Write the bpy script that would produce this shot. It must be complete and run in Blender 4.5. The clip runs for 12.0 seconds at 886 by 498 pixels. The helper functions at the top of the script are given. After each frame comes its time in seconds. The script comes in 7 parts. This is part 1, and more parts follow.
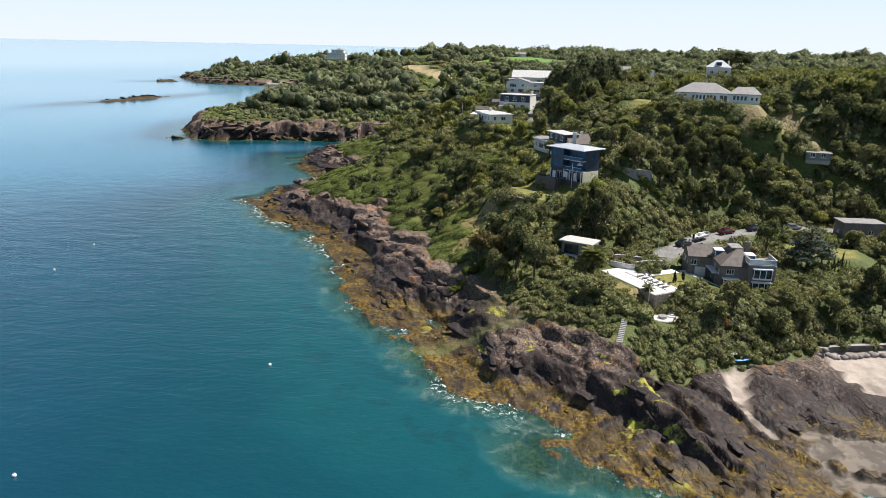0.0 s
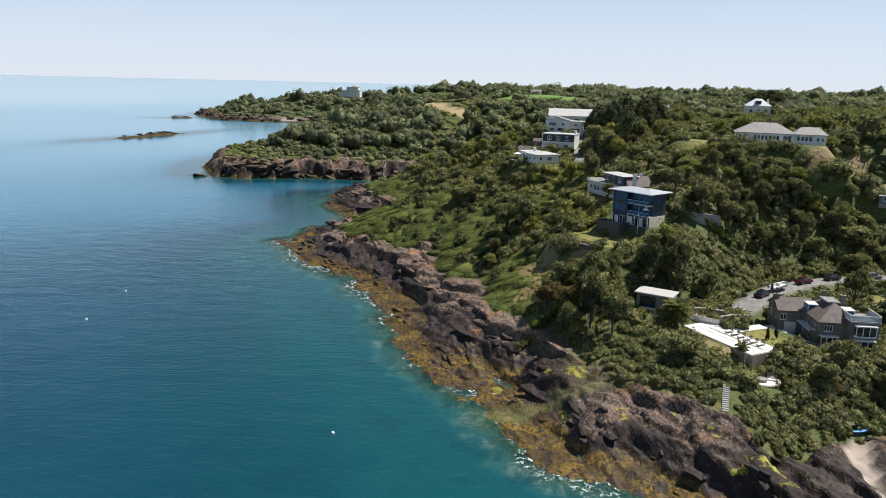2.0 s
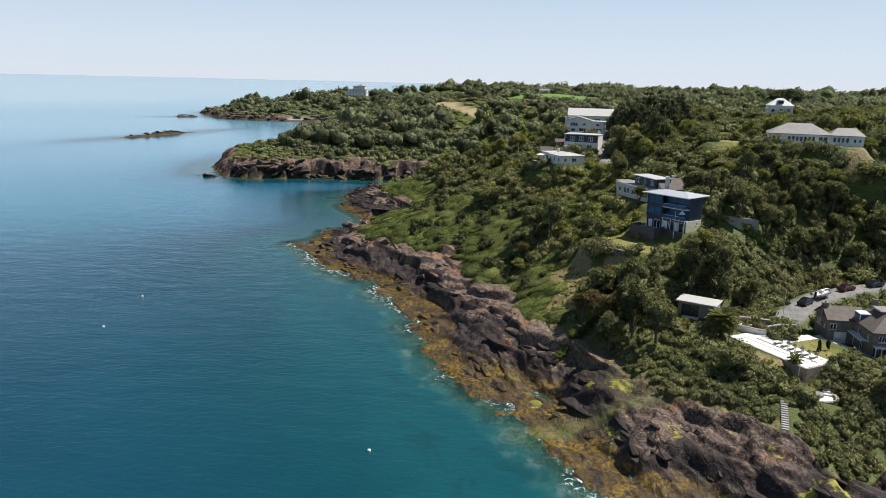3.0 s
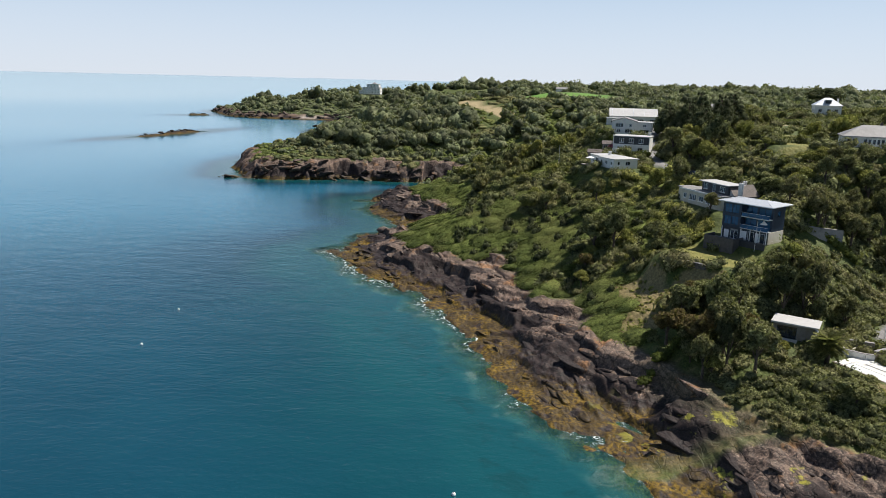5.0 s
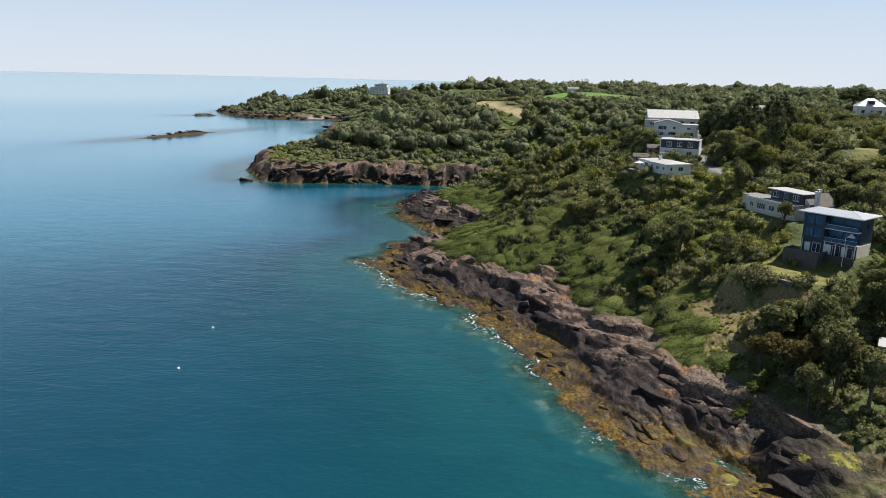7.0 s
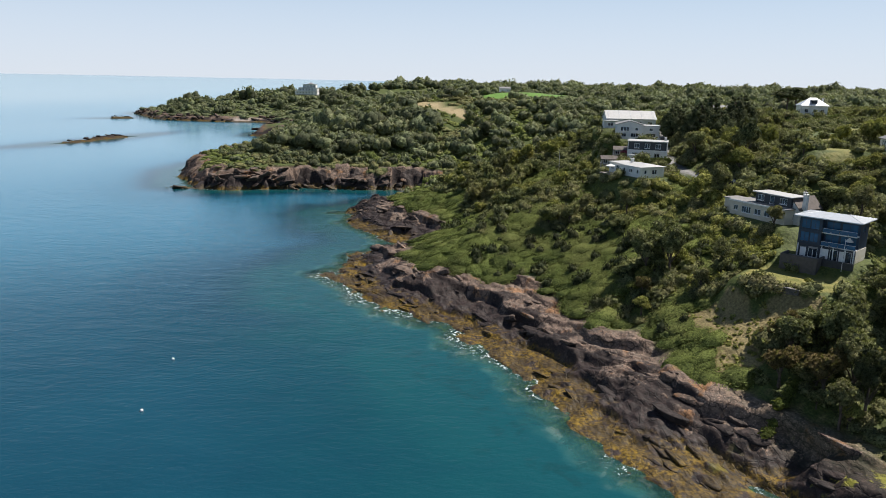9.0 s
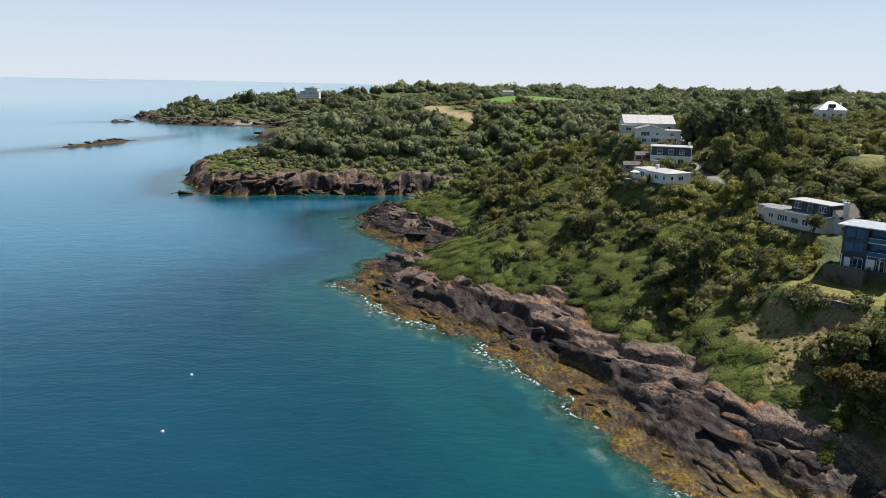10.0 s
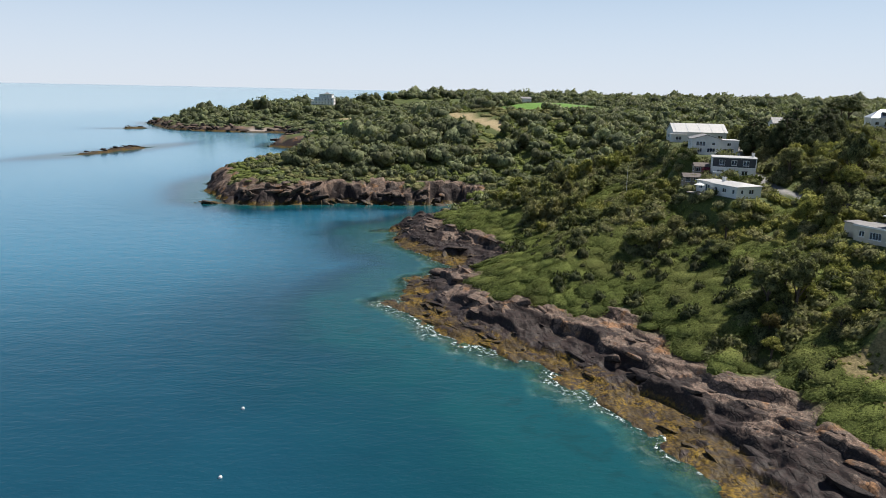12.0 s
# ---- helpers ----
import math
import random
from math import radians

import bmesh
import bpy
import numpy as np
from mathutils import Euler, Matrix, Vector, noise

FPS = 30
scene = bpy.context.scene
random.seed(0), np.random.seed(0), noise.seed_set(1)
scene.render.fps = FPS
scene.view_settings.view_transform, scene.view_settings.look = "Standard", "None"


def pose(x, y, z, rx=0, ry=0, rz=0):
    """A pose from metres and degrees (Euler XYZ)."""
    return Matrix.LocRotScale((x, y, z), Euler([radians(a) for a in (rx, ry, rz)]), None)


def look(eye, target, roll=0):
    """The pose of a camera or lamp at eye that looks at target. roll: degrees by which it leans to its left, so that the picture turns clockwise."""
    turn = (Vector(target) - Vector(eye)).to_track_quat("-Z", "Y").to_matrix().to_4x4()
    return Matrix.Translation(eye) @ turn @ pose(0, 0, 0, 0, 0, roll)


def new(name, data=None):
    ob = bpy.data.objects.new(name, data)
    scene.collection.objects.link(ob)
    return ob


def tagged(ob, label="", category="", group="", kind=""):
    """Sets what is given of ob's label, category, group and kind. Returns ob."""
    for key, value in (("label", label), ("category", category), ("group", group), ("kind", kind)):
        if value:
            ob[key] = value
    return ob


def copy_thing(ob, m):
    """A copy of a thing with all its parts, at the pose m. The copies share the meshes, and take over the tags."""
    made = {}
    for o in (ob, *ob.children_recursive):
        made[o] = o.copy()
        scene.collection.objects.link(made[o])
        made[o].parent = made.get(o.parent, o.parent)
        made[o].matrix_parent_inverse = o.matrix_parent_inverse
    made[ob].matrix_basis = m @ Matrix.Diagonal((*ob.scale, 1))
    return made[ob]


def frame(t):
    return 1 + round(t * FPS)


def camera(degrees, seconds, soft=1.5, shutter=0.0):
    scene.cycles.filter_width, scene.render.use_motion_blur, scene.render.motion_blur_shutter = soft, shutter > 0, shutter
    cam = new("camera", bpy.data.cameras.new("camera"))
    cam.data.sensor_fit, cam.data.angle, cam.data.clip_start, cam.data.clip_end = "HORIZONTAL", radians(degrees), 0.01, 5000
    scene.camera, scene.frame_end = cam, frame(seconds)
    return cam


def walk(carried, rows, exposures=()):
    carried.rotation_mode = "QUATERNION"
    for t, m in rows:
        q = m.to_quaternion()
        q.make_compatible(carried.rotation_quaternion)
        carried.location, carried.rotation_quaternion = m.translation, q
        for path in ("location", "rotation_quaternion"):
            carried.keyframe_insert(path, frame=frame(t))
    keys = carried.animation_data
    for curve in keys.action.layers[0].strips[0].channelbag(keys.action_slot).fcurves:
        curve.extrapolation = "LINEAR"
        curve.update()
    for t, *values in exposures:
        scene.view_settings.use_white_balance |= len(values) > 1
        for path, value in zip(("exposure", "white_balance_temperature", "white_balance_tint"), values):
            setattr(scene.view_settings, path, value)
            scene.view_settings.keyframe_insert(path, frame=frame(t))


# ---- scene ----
cam = camera(63.9, 12.0, soft=0.5)
METRES, EYE, TILT, LEAN, TURN = 100.0, 54.5, -16.0, -1.2, 0.0
ROWS = [
    (0.0, 0.0, 0.0, 0.0, -0.0, 0.0, -0.0),
    (0.5, -0.0307, 0.0268, 0.0088, 0.07, 0.7, -0.04),
    (1.0, -0.0614, 0.0537, 0.0173, 0.18, 1.64, -0.1),
    (1.5, -0.0918, 0.0811, 0.0256, 0.3, 2.55, -0.15),
    (2.0, -0.1221, 0.1084, 0.0333, 0.39, 2.82, -0.21),
    (2.5, -0.1521, 0.136, 0.0418, 0.48, 2.76, -0.25),
    (3.0, -0.1823, 0.1636, 0.0499, 0.58, 2.73, -0.3),
    (5.0, -0.3032, 0.2741, 0.0844, 0.99, 2.57, -0.47),
    (5.5, -0.3332, 0.3019, 0.0933, 1.11, 2.55, -0.48),
    (6.0, -0.3635, 0.3295, 0.1022, 1.22, 2.53, -0.51),
    (6.5, -0.3937, 0.3572, 0.1108, 1.33, 2.53, -0.54),
    (7.0, -0.423, 0.3843, 0.1195, 0.99, 2.53, -0.4),
    (7.5, -0.4524, 0.4112, 0.128, -0.78, 2.56, 0.16),
    (9.5, -0.5701, 0.5236, 0.1649, -5.21, 2.46, 1.52),
    (10.0, -0.5975, 0.5539, 0.1741, -5.09, 2.7, 1.48),
    (10.5, -0.6248, 0.5836, 0.1834, -4.96, 3.01, 1.44),
    (11.0, -0.6522, 0.6137, 0.1923, -4.85, 3.23, 1.37),
    (11.5, -0.679, 0.6443, 0.2018, -4.74, 3.2, 1.34),
    (12.0, -0.7058, 0.6748, 0.2114, -4.63, 3.18, 1.3),
]
walk(cam, [(t, pose(0, 0, EYE, TILT, LEAN, TURN) @ pose(METRES * x, METRES * y, METRES * z, 90 + pitch, roll, yaw)) for t, x, y, z, yaw, pitch, roll in ROWS],
     exposures=[(0.0, 0.52), (1.0, 0.40), (2.0, 0.28), (3.0, 0.23), (12.0, 0.23)])

# ---------------------------------------------------------------- sky and sun
SUN_AZ, SUN_EL = 70.0, 58.0          # degrees: from +y towards +x, above the horizon

world = bpy.data.worlds.new("sky")
scene.world = world
world.use_nodes = True
wn = world.node_tree.nodes
wl = world.node_tree.links
wn.clear()
sky = wn.new("ShaderNodeTexSky")
sky.sky_type = "NISHITA"
sky.sun_disc = False
sky.sun_elevation = radians(SUN_EL)
sky.sun_rotation = radians(SUN_AZ)
sky.altitude = 0
sky.air_density = 1.0
sky.dust_density = 0.3
sky.ozone_density = 2.5
bg = wn.new("ShaderNodeBackground")
bg.inputs["Strength"].default_value = 0.061
wo = wn.new("ShaderNodeOutputWorld")
# sea haze: the sky pales evenly towards the horizon all round
tc = wn.new("ShaderNodeTexCoord")
sep = wn.new("ShaderNodeSeparateXYZ")
wl.new(tc.outputs["Generated"], sep.inputs[0])
pale = wn.new("ShaderNodeMapRange")
pale.interpolation_type = "SMOOTHERSTEP"
pale.inputs[1].default_value, pale.inputs[2].default_value = -0.02, 0.42
pale.inputs[3].default_value, pale.inputs[4].default_value = 0.92, 0.0
wl.new(sep.outputs[2], pale.inputs[0])
haze = wn.new("ShaderNodeMix")
haze.data_type = "RGBA"
low = wn.new("ShaderNodeMapRange")
low.inputs[1].default_value, low.inputs[2].default_value = 0.0, 0.14
wl.new(sep.outputs[2], low.inputs[0])
tint = wn.new("ShaderNodeMix")
tint.data_type = "RGBA"
tint.inputs[6].default_value = (10.3, 11.3, 12.7, 1)
tint.inputs[7].default_value = (8.3, 10.4, 13.2, 1)
wl.new(low.outputs[0], tint.inputs[0])
wl.new(tint.outputs[2], haze.inputs[7])
wl.new(pale.outputs[0], haze.inputs[0])
wl.new(sky.outputs[0], haze.inputs[6])
wl.new(haze.outputs[2], bg.inputs[0])
wl.new(bg.outputs[0], wo.inputs[0])

sun_data = bpy.data.lights.new("sun", "SUN")
sun_data.energy = 5.0
sun_data.angle = radians(0.55)
sun_data.color = (1.0, 0.945, 0.87)
sun = new("sun", sun_data)
sun_way = Vector((math.sin(radians(SUN_AZ)) * math.cos(radians(SUN_EL)), math.cos(radians(SUN_AZ)) * math.cos(radians(SUN_EL)), math.sin(radians(SUN_EL))))
sun.matrix_world = look(tuple(sun_way * 300), (0, 0, 0))

# ---------------------------------------------------------------- materials
def mat_base(name):
    m = bpy.data.materials.new(name)
    m.use_nodes = True
    nt = m.node_tree
    return m, nt, nt.nodes["Principled BSDF"]


def nd(nt, kind, **vals):
    n = nt.nodes.new(kind)
    for k, v in vals.items():
        if k in n.inputs:
            n.inputs[k].default_value = v
    return n


def mixc(nt, fac, a, b, mode="MIX"):
    """A colour mix; each of fac, a, b is a socket or a value."""
    n = nt.nodes.new("ShaderNodeMix")
    n.data_type, n.blend_type = "RGBA", mode
    for sock, v in ((n.inputs[0], fac), (n.inputs[6], a), (n.inputs[7], b)):
        if isinstance(v, bpy.types.NodeSocket):
            nt.links.new(v, sock)
        else:
            sock.default_value = v if not isinstance(v, tuple) else (*v[:3], 1)
    return n.outputs[2]


def calc(nt, op, a, b=0.5, c=0.5, clamp=False):
    n = nt.nodes.new("ShaderNodeMath")
    n.operation, n.use_clamp = op, clamp
    for sock, v in zip(n.inputs, (a, b, c)):
        if isinstance(v, bpy.types.NodeSocket):
            nt.links.new(v, sock)
        else:
            sock.default_value = v
    return n.outputs[0]


def step(nt, v, lo, hi):
    """A smooth rise from 0 at lo to 1 at hi."""
    n = nt.nodes.new("ShaderNodeMapRange")
    n.interpolation_type = "SMOOTHSTEP"
    nt.links.new(v, n.inputs[0])
    n.inputs[1].default_value, n.inputs[2].default_value = lo, hi
    return n.outputs[0]


def attr(nt, name):
    n = nt.nodes.new("ShaderNodeAttribute")
    n.attribute_name = name
    return n.outputs["Fac"]


def noise_tex(nt, scale, detail=4, rough=0.55, vec=None, dist=0.0):
    n = nt.nodes.new("ShaderNodeTexNoise")
    n.inputs["Scale"].default_value = scale
    n.inputs["Detail"].default_value = detail
    n.inputs["Roughness"].default_value = rough
    n.inputs["Distortion"].default_value = dist
    if vec is None:
        vec = position(nt)
    nt.links.new(vec, n.inputs["Vector"])
    return n.outputs[0]


def position(nt):
    for n in nt.nodes:
        if n.bl_idname == "ShaderNodeNewGeometry":
            return n.outputs["Position"]
    return nt.nodes.new("ShaderNodeNewGeometry").outputs["Position"]


def stretched(nt, sx, sy, sz, turn=0.0):
    n = nt.nodes.new("ShaderNodeMapping")
    n.inputs["Scale"].default_value = (sx, sy, sz)
    n.inputs["Rotation"].default_value = (0, 0, turn)
    nt.links.new(position(nt), n.inputs[0])
    return n.outputs[0]


def height_of(nt):
    n = nt.nodes.new("ShaderNodeSeparateXYZ")
    nt.links.new(position(nt), n.inputs[0])
    return n.outputs[2]


def bump(nt, bsdf, h, strength, dist):
    n = nt.nodes.new("ShaderNodeBump")
    n.inputs["Strength"].default_value = strength
    n.inputs["Distance"].default_value = dist
    nt.links.new(h, n.inputs["Height"])
    nt.links.new(n.outputs[0], bsdf.inputs["Normal"])


def plain(name, col, rough=0.6, metal=0.0, vary=0.15, scale=1.5, grain=12.0, bump_d=0.01):
    """Paint, render, metal or stone: a base colour with stains at two sizes and a fine relief."""
    m, nt, b = mat_base(name)
    a = noise_tex(nt, scale, 3)
    g = noise_tex(nt, grain, 4)
    both = calc(nt, "ADD", calc(nt, "MULTIPLY", a, 0.65), calc(nt, "MULTIPLY", g, 0.35))
    dark = tuple(c * (1 - vary) for c in col)
    lite = tuple(min(1, c * (1 + vary)) for c in col)
    nt.links.new(mixc(nt, step(nt, both, 0.32, 0.68), dark, lite), b.inputs["Base Color"])
    b.inputs["Roughness"].default_value = rough
    b.inputs["Metallic"].default_value = metal
    bump(nt, b, g, 0.4, bump_d)
    return m


def foliage(name, dark, lite, warm, thin=0.34, rough=0.8, leaf=2.8):
    """Leaves: each clump has its own shade, and the stand drifts in colour over metres."""
    m, nt, b = mat_base(name)
    geo = nt.nodes.new("ShaderNodeNewGeometry")
    isl = geo.outputs["Random Per Island"]
    big = noise_tex(nt, 0.09, 3)
    mid = noise_tex(nt, 0.5, 2)
    f = calc(nt, "ADD", calc(nt, "MULTIPLY", isl, 0.55), calc(nt, "MULTIPLY", mid, 0.6), clamp=True)
    c = mixc(nt, step(nt, f, 0.22, 0.85), dark, lite)
    oi = nt.nodes.new("ShaderNodeObjectInfo")
    c = mixc(nt, calc(nt, "MULTIPLY", step(nt, big, 0.45, 0.7), 0.6), c, warm)
    c = mixc(nt, calc(nt, "MULTIPLY", oi.outputs["Random"], 0.35), c, tuple(v * 0.6 for v in warm))
    # shade in the gaps within a clump, painted dark into the leaf colour
    shade_noise = noise_tex(nt, leaf, 5, 0.75)
    c = mixc(nt, step(nt, shade_noise, 0.38, 0.55), mixc(nt, 0.86, c, tuple(v * 0.28 for v in dark)), c)
    nt.links.new(c, b.inputs["Base Color"])
    bump(nt, b, shade_noise, 0.9, 0.45)
    b.inputs["Roughness"].default_value = rough
    b.inputs["Specular IOR Level"].default_value = 0.12
    tr = nt.nodes.new("ShaderNodeBsdfTranslucent")
    nt.links.new(mixc(nt, 0.45, c, (0.26, 0.30, 0.05)), tr.inputs[0])
    mx = nt.nodes.new("ShaderNodeMixShader")
    mx.inputs[0].default_value = thin
    nt.links.new(b.outputs[0], mx.inputs[1])
    nt.links.new(tr.outputs[0], mx.inputs[2])
    out = nt.nodes["Material Output"]
    nt.links.new(mx.outputs[0], out.inputs[0])
    return m


def rock_colour(nt, z, upper):
    """Dark shore rock, paler and pinker above, with painted sunlit tops, lichen, joints and, between the tides, weed.
    Returns colour and relief.
    """
    mid = noise_tex(nt, 0.45, 5)
    fine = noise_tex(nt, 1.7, 5, 0.6)
    layer = calc(nt, "ADD", calc(nt, "MULTIPLY", noise_tex(nt, 0.8, 4, 0.6, stretched(nt, 1.0, 0.5, 1.6, radians(28))), 0.55), calc(nt, "MULTIPLY", fine, 0.45))
    darkrock = mixc(nt, step(nt, layer, 0.32, 0.68), (0.011, 0.0075, 0.0072), (0.094, 0.057, 0.048))
    palerock = mixc(nt, step(nt, layer, 0.32, 0.66), (0.16, 0.105, 0.080), (0.60, 0.415, 0.305))
    zz = calc(nt, "ADD", upper, calc(nt, "MULTIPLY", calc(nt, "SUBTRACT", fine, 0.5), 0.9))
    rock = mixc(nt, step(nt, zz, 0.32, 0.72), darkrock, palerock)
    # upward faces painted paler, as if sunlit, in lichen-like blotches
    nz = nt.nodes.new("ShaderNodeSeparateXYZ")
    geo = [n for n in nt.nodes if n.bl_idname == "ShaderNodeNewGeometry"][0]
    nt.links.new(geo.outputs["True Normal"], nz.inputs[0])
    lit_tops = calc(nt, "MULTIPLY", calc(nt, "MULTIPLY", step(nt, nz.outputs[2], 0.72, 0.95), step(nt, zz, 0.15, 0.6)), step(nt, noise_tex(nt, 0.5, 6, 0.65), 0.44, 0.60))
    rock = mixc(nt, calc(nt, "MULTIPLY", lit_tops, 0.8), rock, mixc(nt, step(nt, fine, 0.35, 0.65), (0.23, 0.17, 0.135), (0.44, 0.345, 0.27)))
    # random dark flecks and pale scuffs
    fleck = noise_tex(nt, 3.6, 4, 0.65)
    rock = mixc(nt, step(nt, fleck, 0.52, 0.62), mixc(nt, 0.55, rock, (0.012, 0.010, 0.010)), rock)
    scuff = calc(nt, "MULTIPLY", step(nt, noise_tex(nt, 0.9, 6, 0.7), 0.56, 0.66), 0.22)
    rock = mixc(nt, scuff, rock, (0.27, 0.22, 0.19))
    lich = calc(nt, "MULTIPLY", step(nt, noise_tex(nt, 0.22, 4, 0.6), 0.56, 0.66), step(nt, zz, 0.2, 0.6))
    rock = mixc(nt, calc(nt, "MULTIPLY", lich, 0.55), rock, (0.44, 0.20, 0.06))
    # joints: thin uneven dark lines, most of them along the layers
    vor = nt.nodes.new("ShaderNodeTexVoronoi")
    vor.feature = "DISTANCE_TO_EDGE"
    vor.inputs["Scale"].default_value = 1.0
    warp = nt.nodes.new("ShaderNodeVectorMath")
    warp.operation = "MULTIPLY_ADD"
    wn3 = nt.nodes.new("ShaderNodeTexNoise")
    wn3.inputs["Scale"].default_value = 0.5
    wn3.inputs["Detail"].default_value = 2
    nt.links.new(position(nt), wn3.inputs["Vector"])
    nt.links.new(wn3.outputs[1], warp.inputs[0])
    warp.inputs[1].default_value = (0.8, 0.8, 0.8)
    nt.links.new(stretched(nt, 0.42, 0.12, 0.5, radians(28)), warp.inputs[2])
    nt.links.new(warp.outputs[0], vor.inputs["Vector"])
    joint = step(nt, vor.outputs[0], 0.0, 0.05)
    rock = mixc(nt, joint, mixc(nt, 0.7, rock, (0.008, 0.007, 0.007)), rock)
    # weed between the tides
    weed = mixc(nt, step(nt, fine, 0.34, 0.66), (0.036, 0.022, 0.006), (0.30, 0.185, 0.015))
    weed = mixc(nt, calc(nt, "MULTIPLY", step(nt, noise_tex(nt, 0.2, 4, 0.6), 0.42, 0.60), 0.75), weed, (0.040, 0.027, 0.012))
    zw = calc(nt, "ADD", z, calc(nt, "MULTIPLY", calc(nt, "SUBTRACT", mid, 0.5), 3.6))
    wf = calc(nt, "MULTIPLY", calc(nt, "SUBTRACT", 1.0, step(nt, zw, 1.0, 2.1)), step(nt, noise_tex(nt, 0.4, 5, 0.6), 0.36, 0.50))
    rock = mixc(nt, wf, rock, weed)
    relief = calc(nt, "ADD", calc(nt, "MULTIPLY", noise_tex(nt, 1.1, 6, 0.62), 0.75), calc(nt, "MULTIPLY", joint, 0.2))
    facet = nt.nodes.new("ShaderNodeTexVoronoi")
    facet.inputs["Scale"].default_value = 1.0
    nt.links.new(stretched(nt, 1.3, 0.55, 1.1, radians(28)), facet.inputs["Vector"])
    relief = calc(nt, "ADD", relief, calc(nt, "MULTIPLY", facet.outputs["Distance"], 0.55))
    tone = nt.nodes.new("ShaderNodeSeparateColor")
    nt.links.new(facet.outputs["Color"], tone.inputs[0])
    rock = mixc(nt, calc(nt, "MULTIPLY", tone.outputs[0], 0.35), rock, (0.035, 0.026, 0.023))
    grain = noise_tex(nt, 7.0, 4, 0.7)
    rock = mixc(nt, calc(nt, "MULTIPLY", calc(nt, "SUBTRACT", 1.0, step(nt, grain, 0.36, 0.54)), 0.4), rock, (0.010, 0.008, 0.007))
    relief = calc(nt, "ADD", relief, calc(nt, "MULTIPLY", grain, 0.09))
    return rock, relief


def shore_rock_material():
    m, nt, b = mat_base("shore_rock")
    sep = nt.nodes.new("ShaderNodeSeparateXYZ")
    nt.links.new(position(nt), sep.inputs[0])
    z = sep.outputs[2]
    lift = calc(nt, "MULTIPLY", calc(nt, "SUBTRACT", 1.0, step(nt, sep.outputs[1], 110, 180)), 2.6)
    wob = calc(nt, "MULTIPLY", calc(nt, "SUBTRACT", noise_tex(nt, 0.12, 3), 0.5), 5.0)
    upper = step(nt, calc(nt, "ADD", calc(nt, "SUBTRACT", z, lift), wob), 2.6, 5.4)
    oi = nt.nodes.new("ShaderNodeObjectInfo")
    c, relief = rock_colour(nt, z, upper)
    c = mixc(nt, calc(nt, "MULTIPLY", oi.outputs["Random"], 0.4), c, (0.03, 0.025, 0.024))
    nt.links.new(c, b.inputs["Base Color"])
    nt.links.new(calc(nt, "ADD", 0.58, calc(nt, "MULTIPLY", step(nt, z, 1.5, 4.5), 0.16)), b.inputs["Roughness"])
    b.inputs["Specular IOR Level"].default_value = 0.28
    bump(nt, b, relief, 1.0, 0.32)
    return m


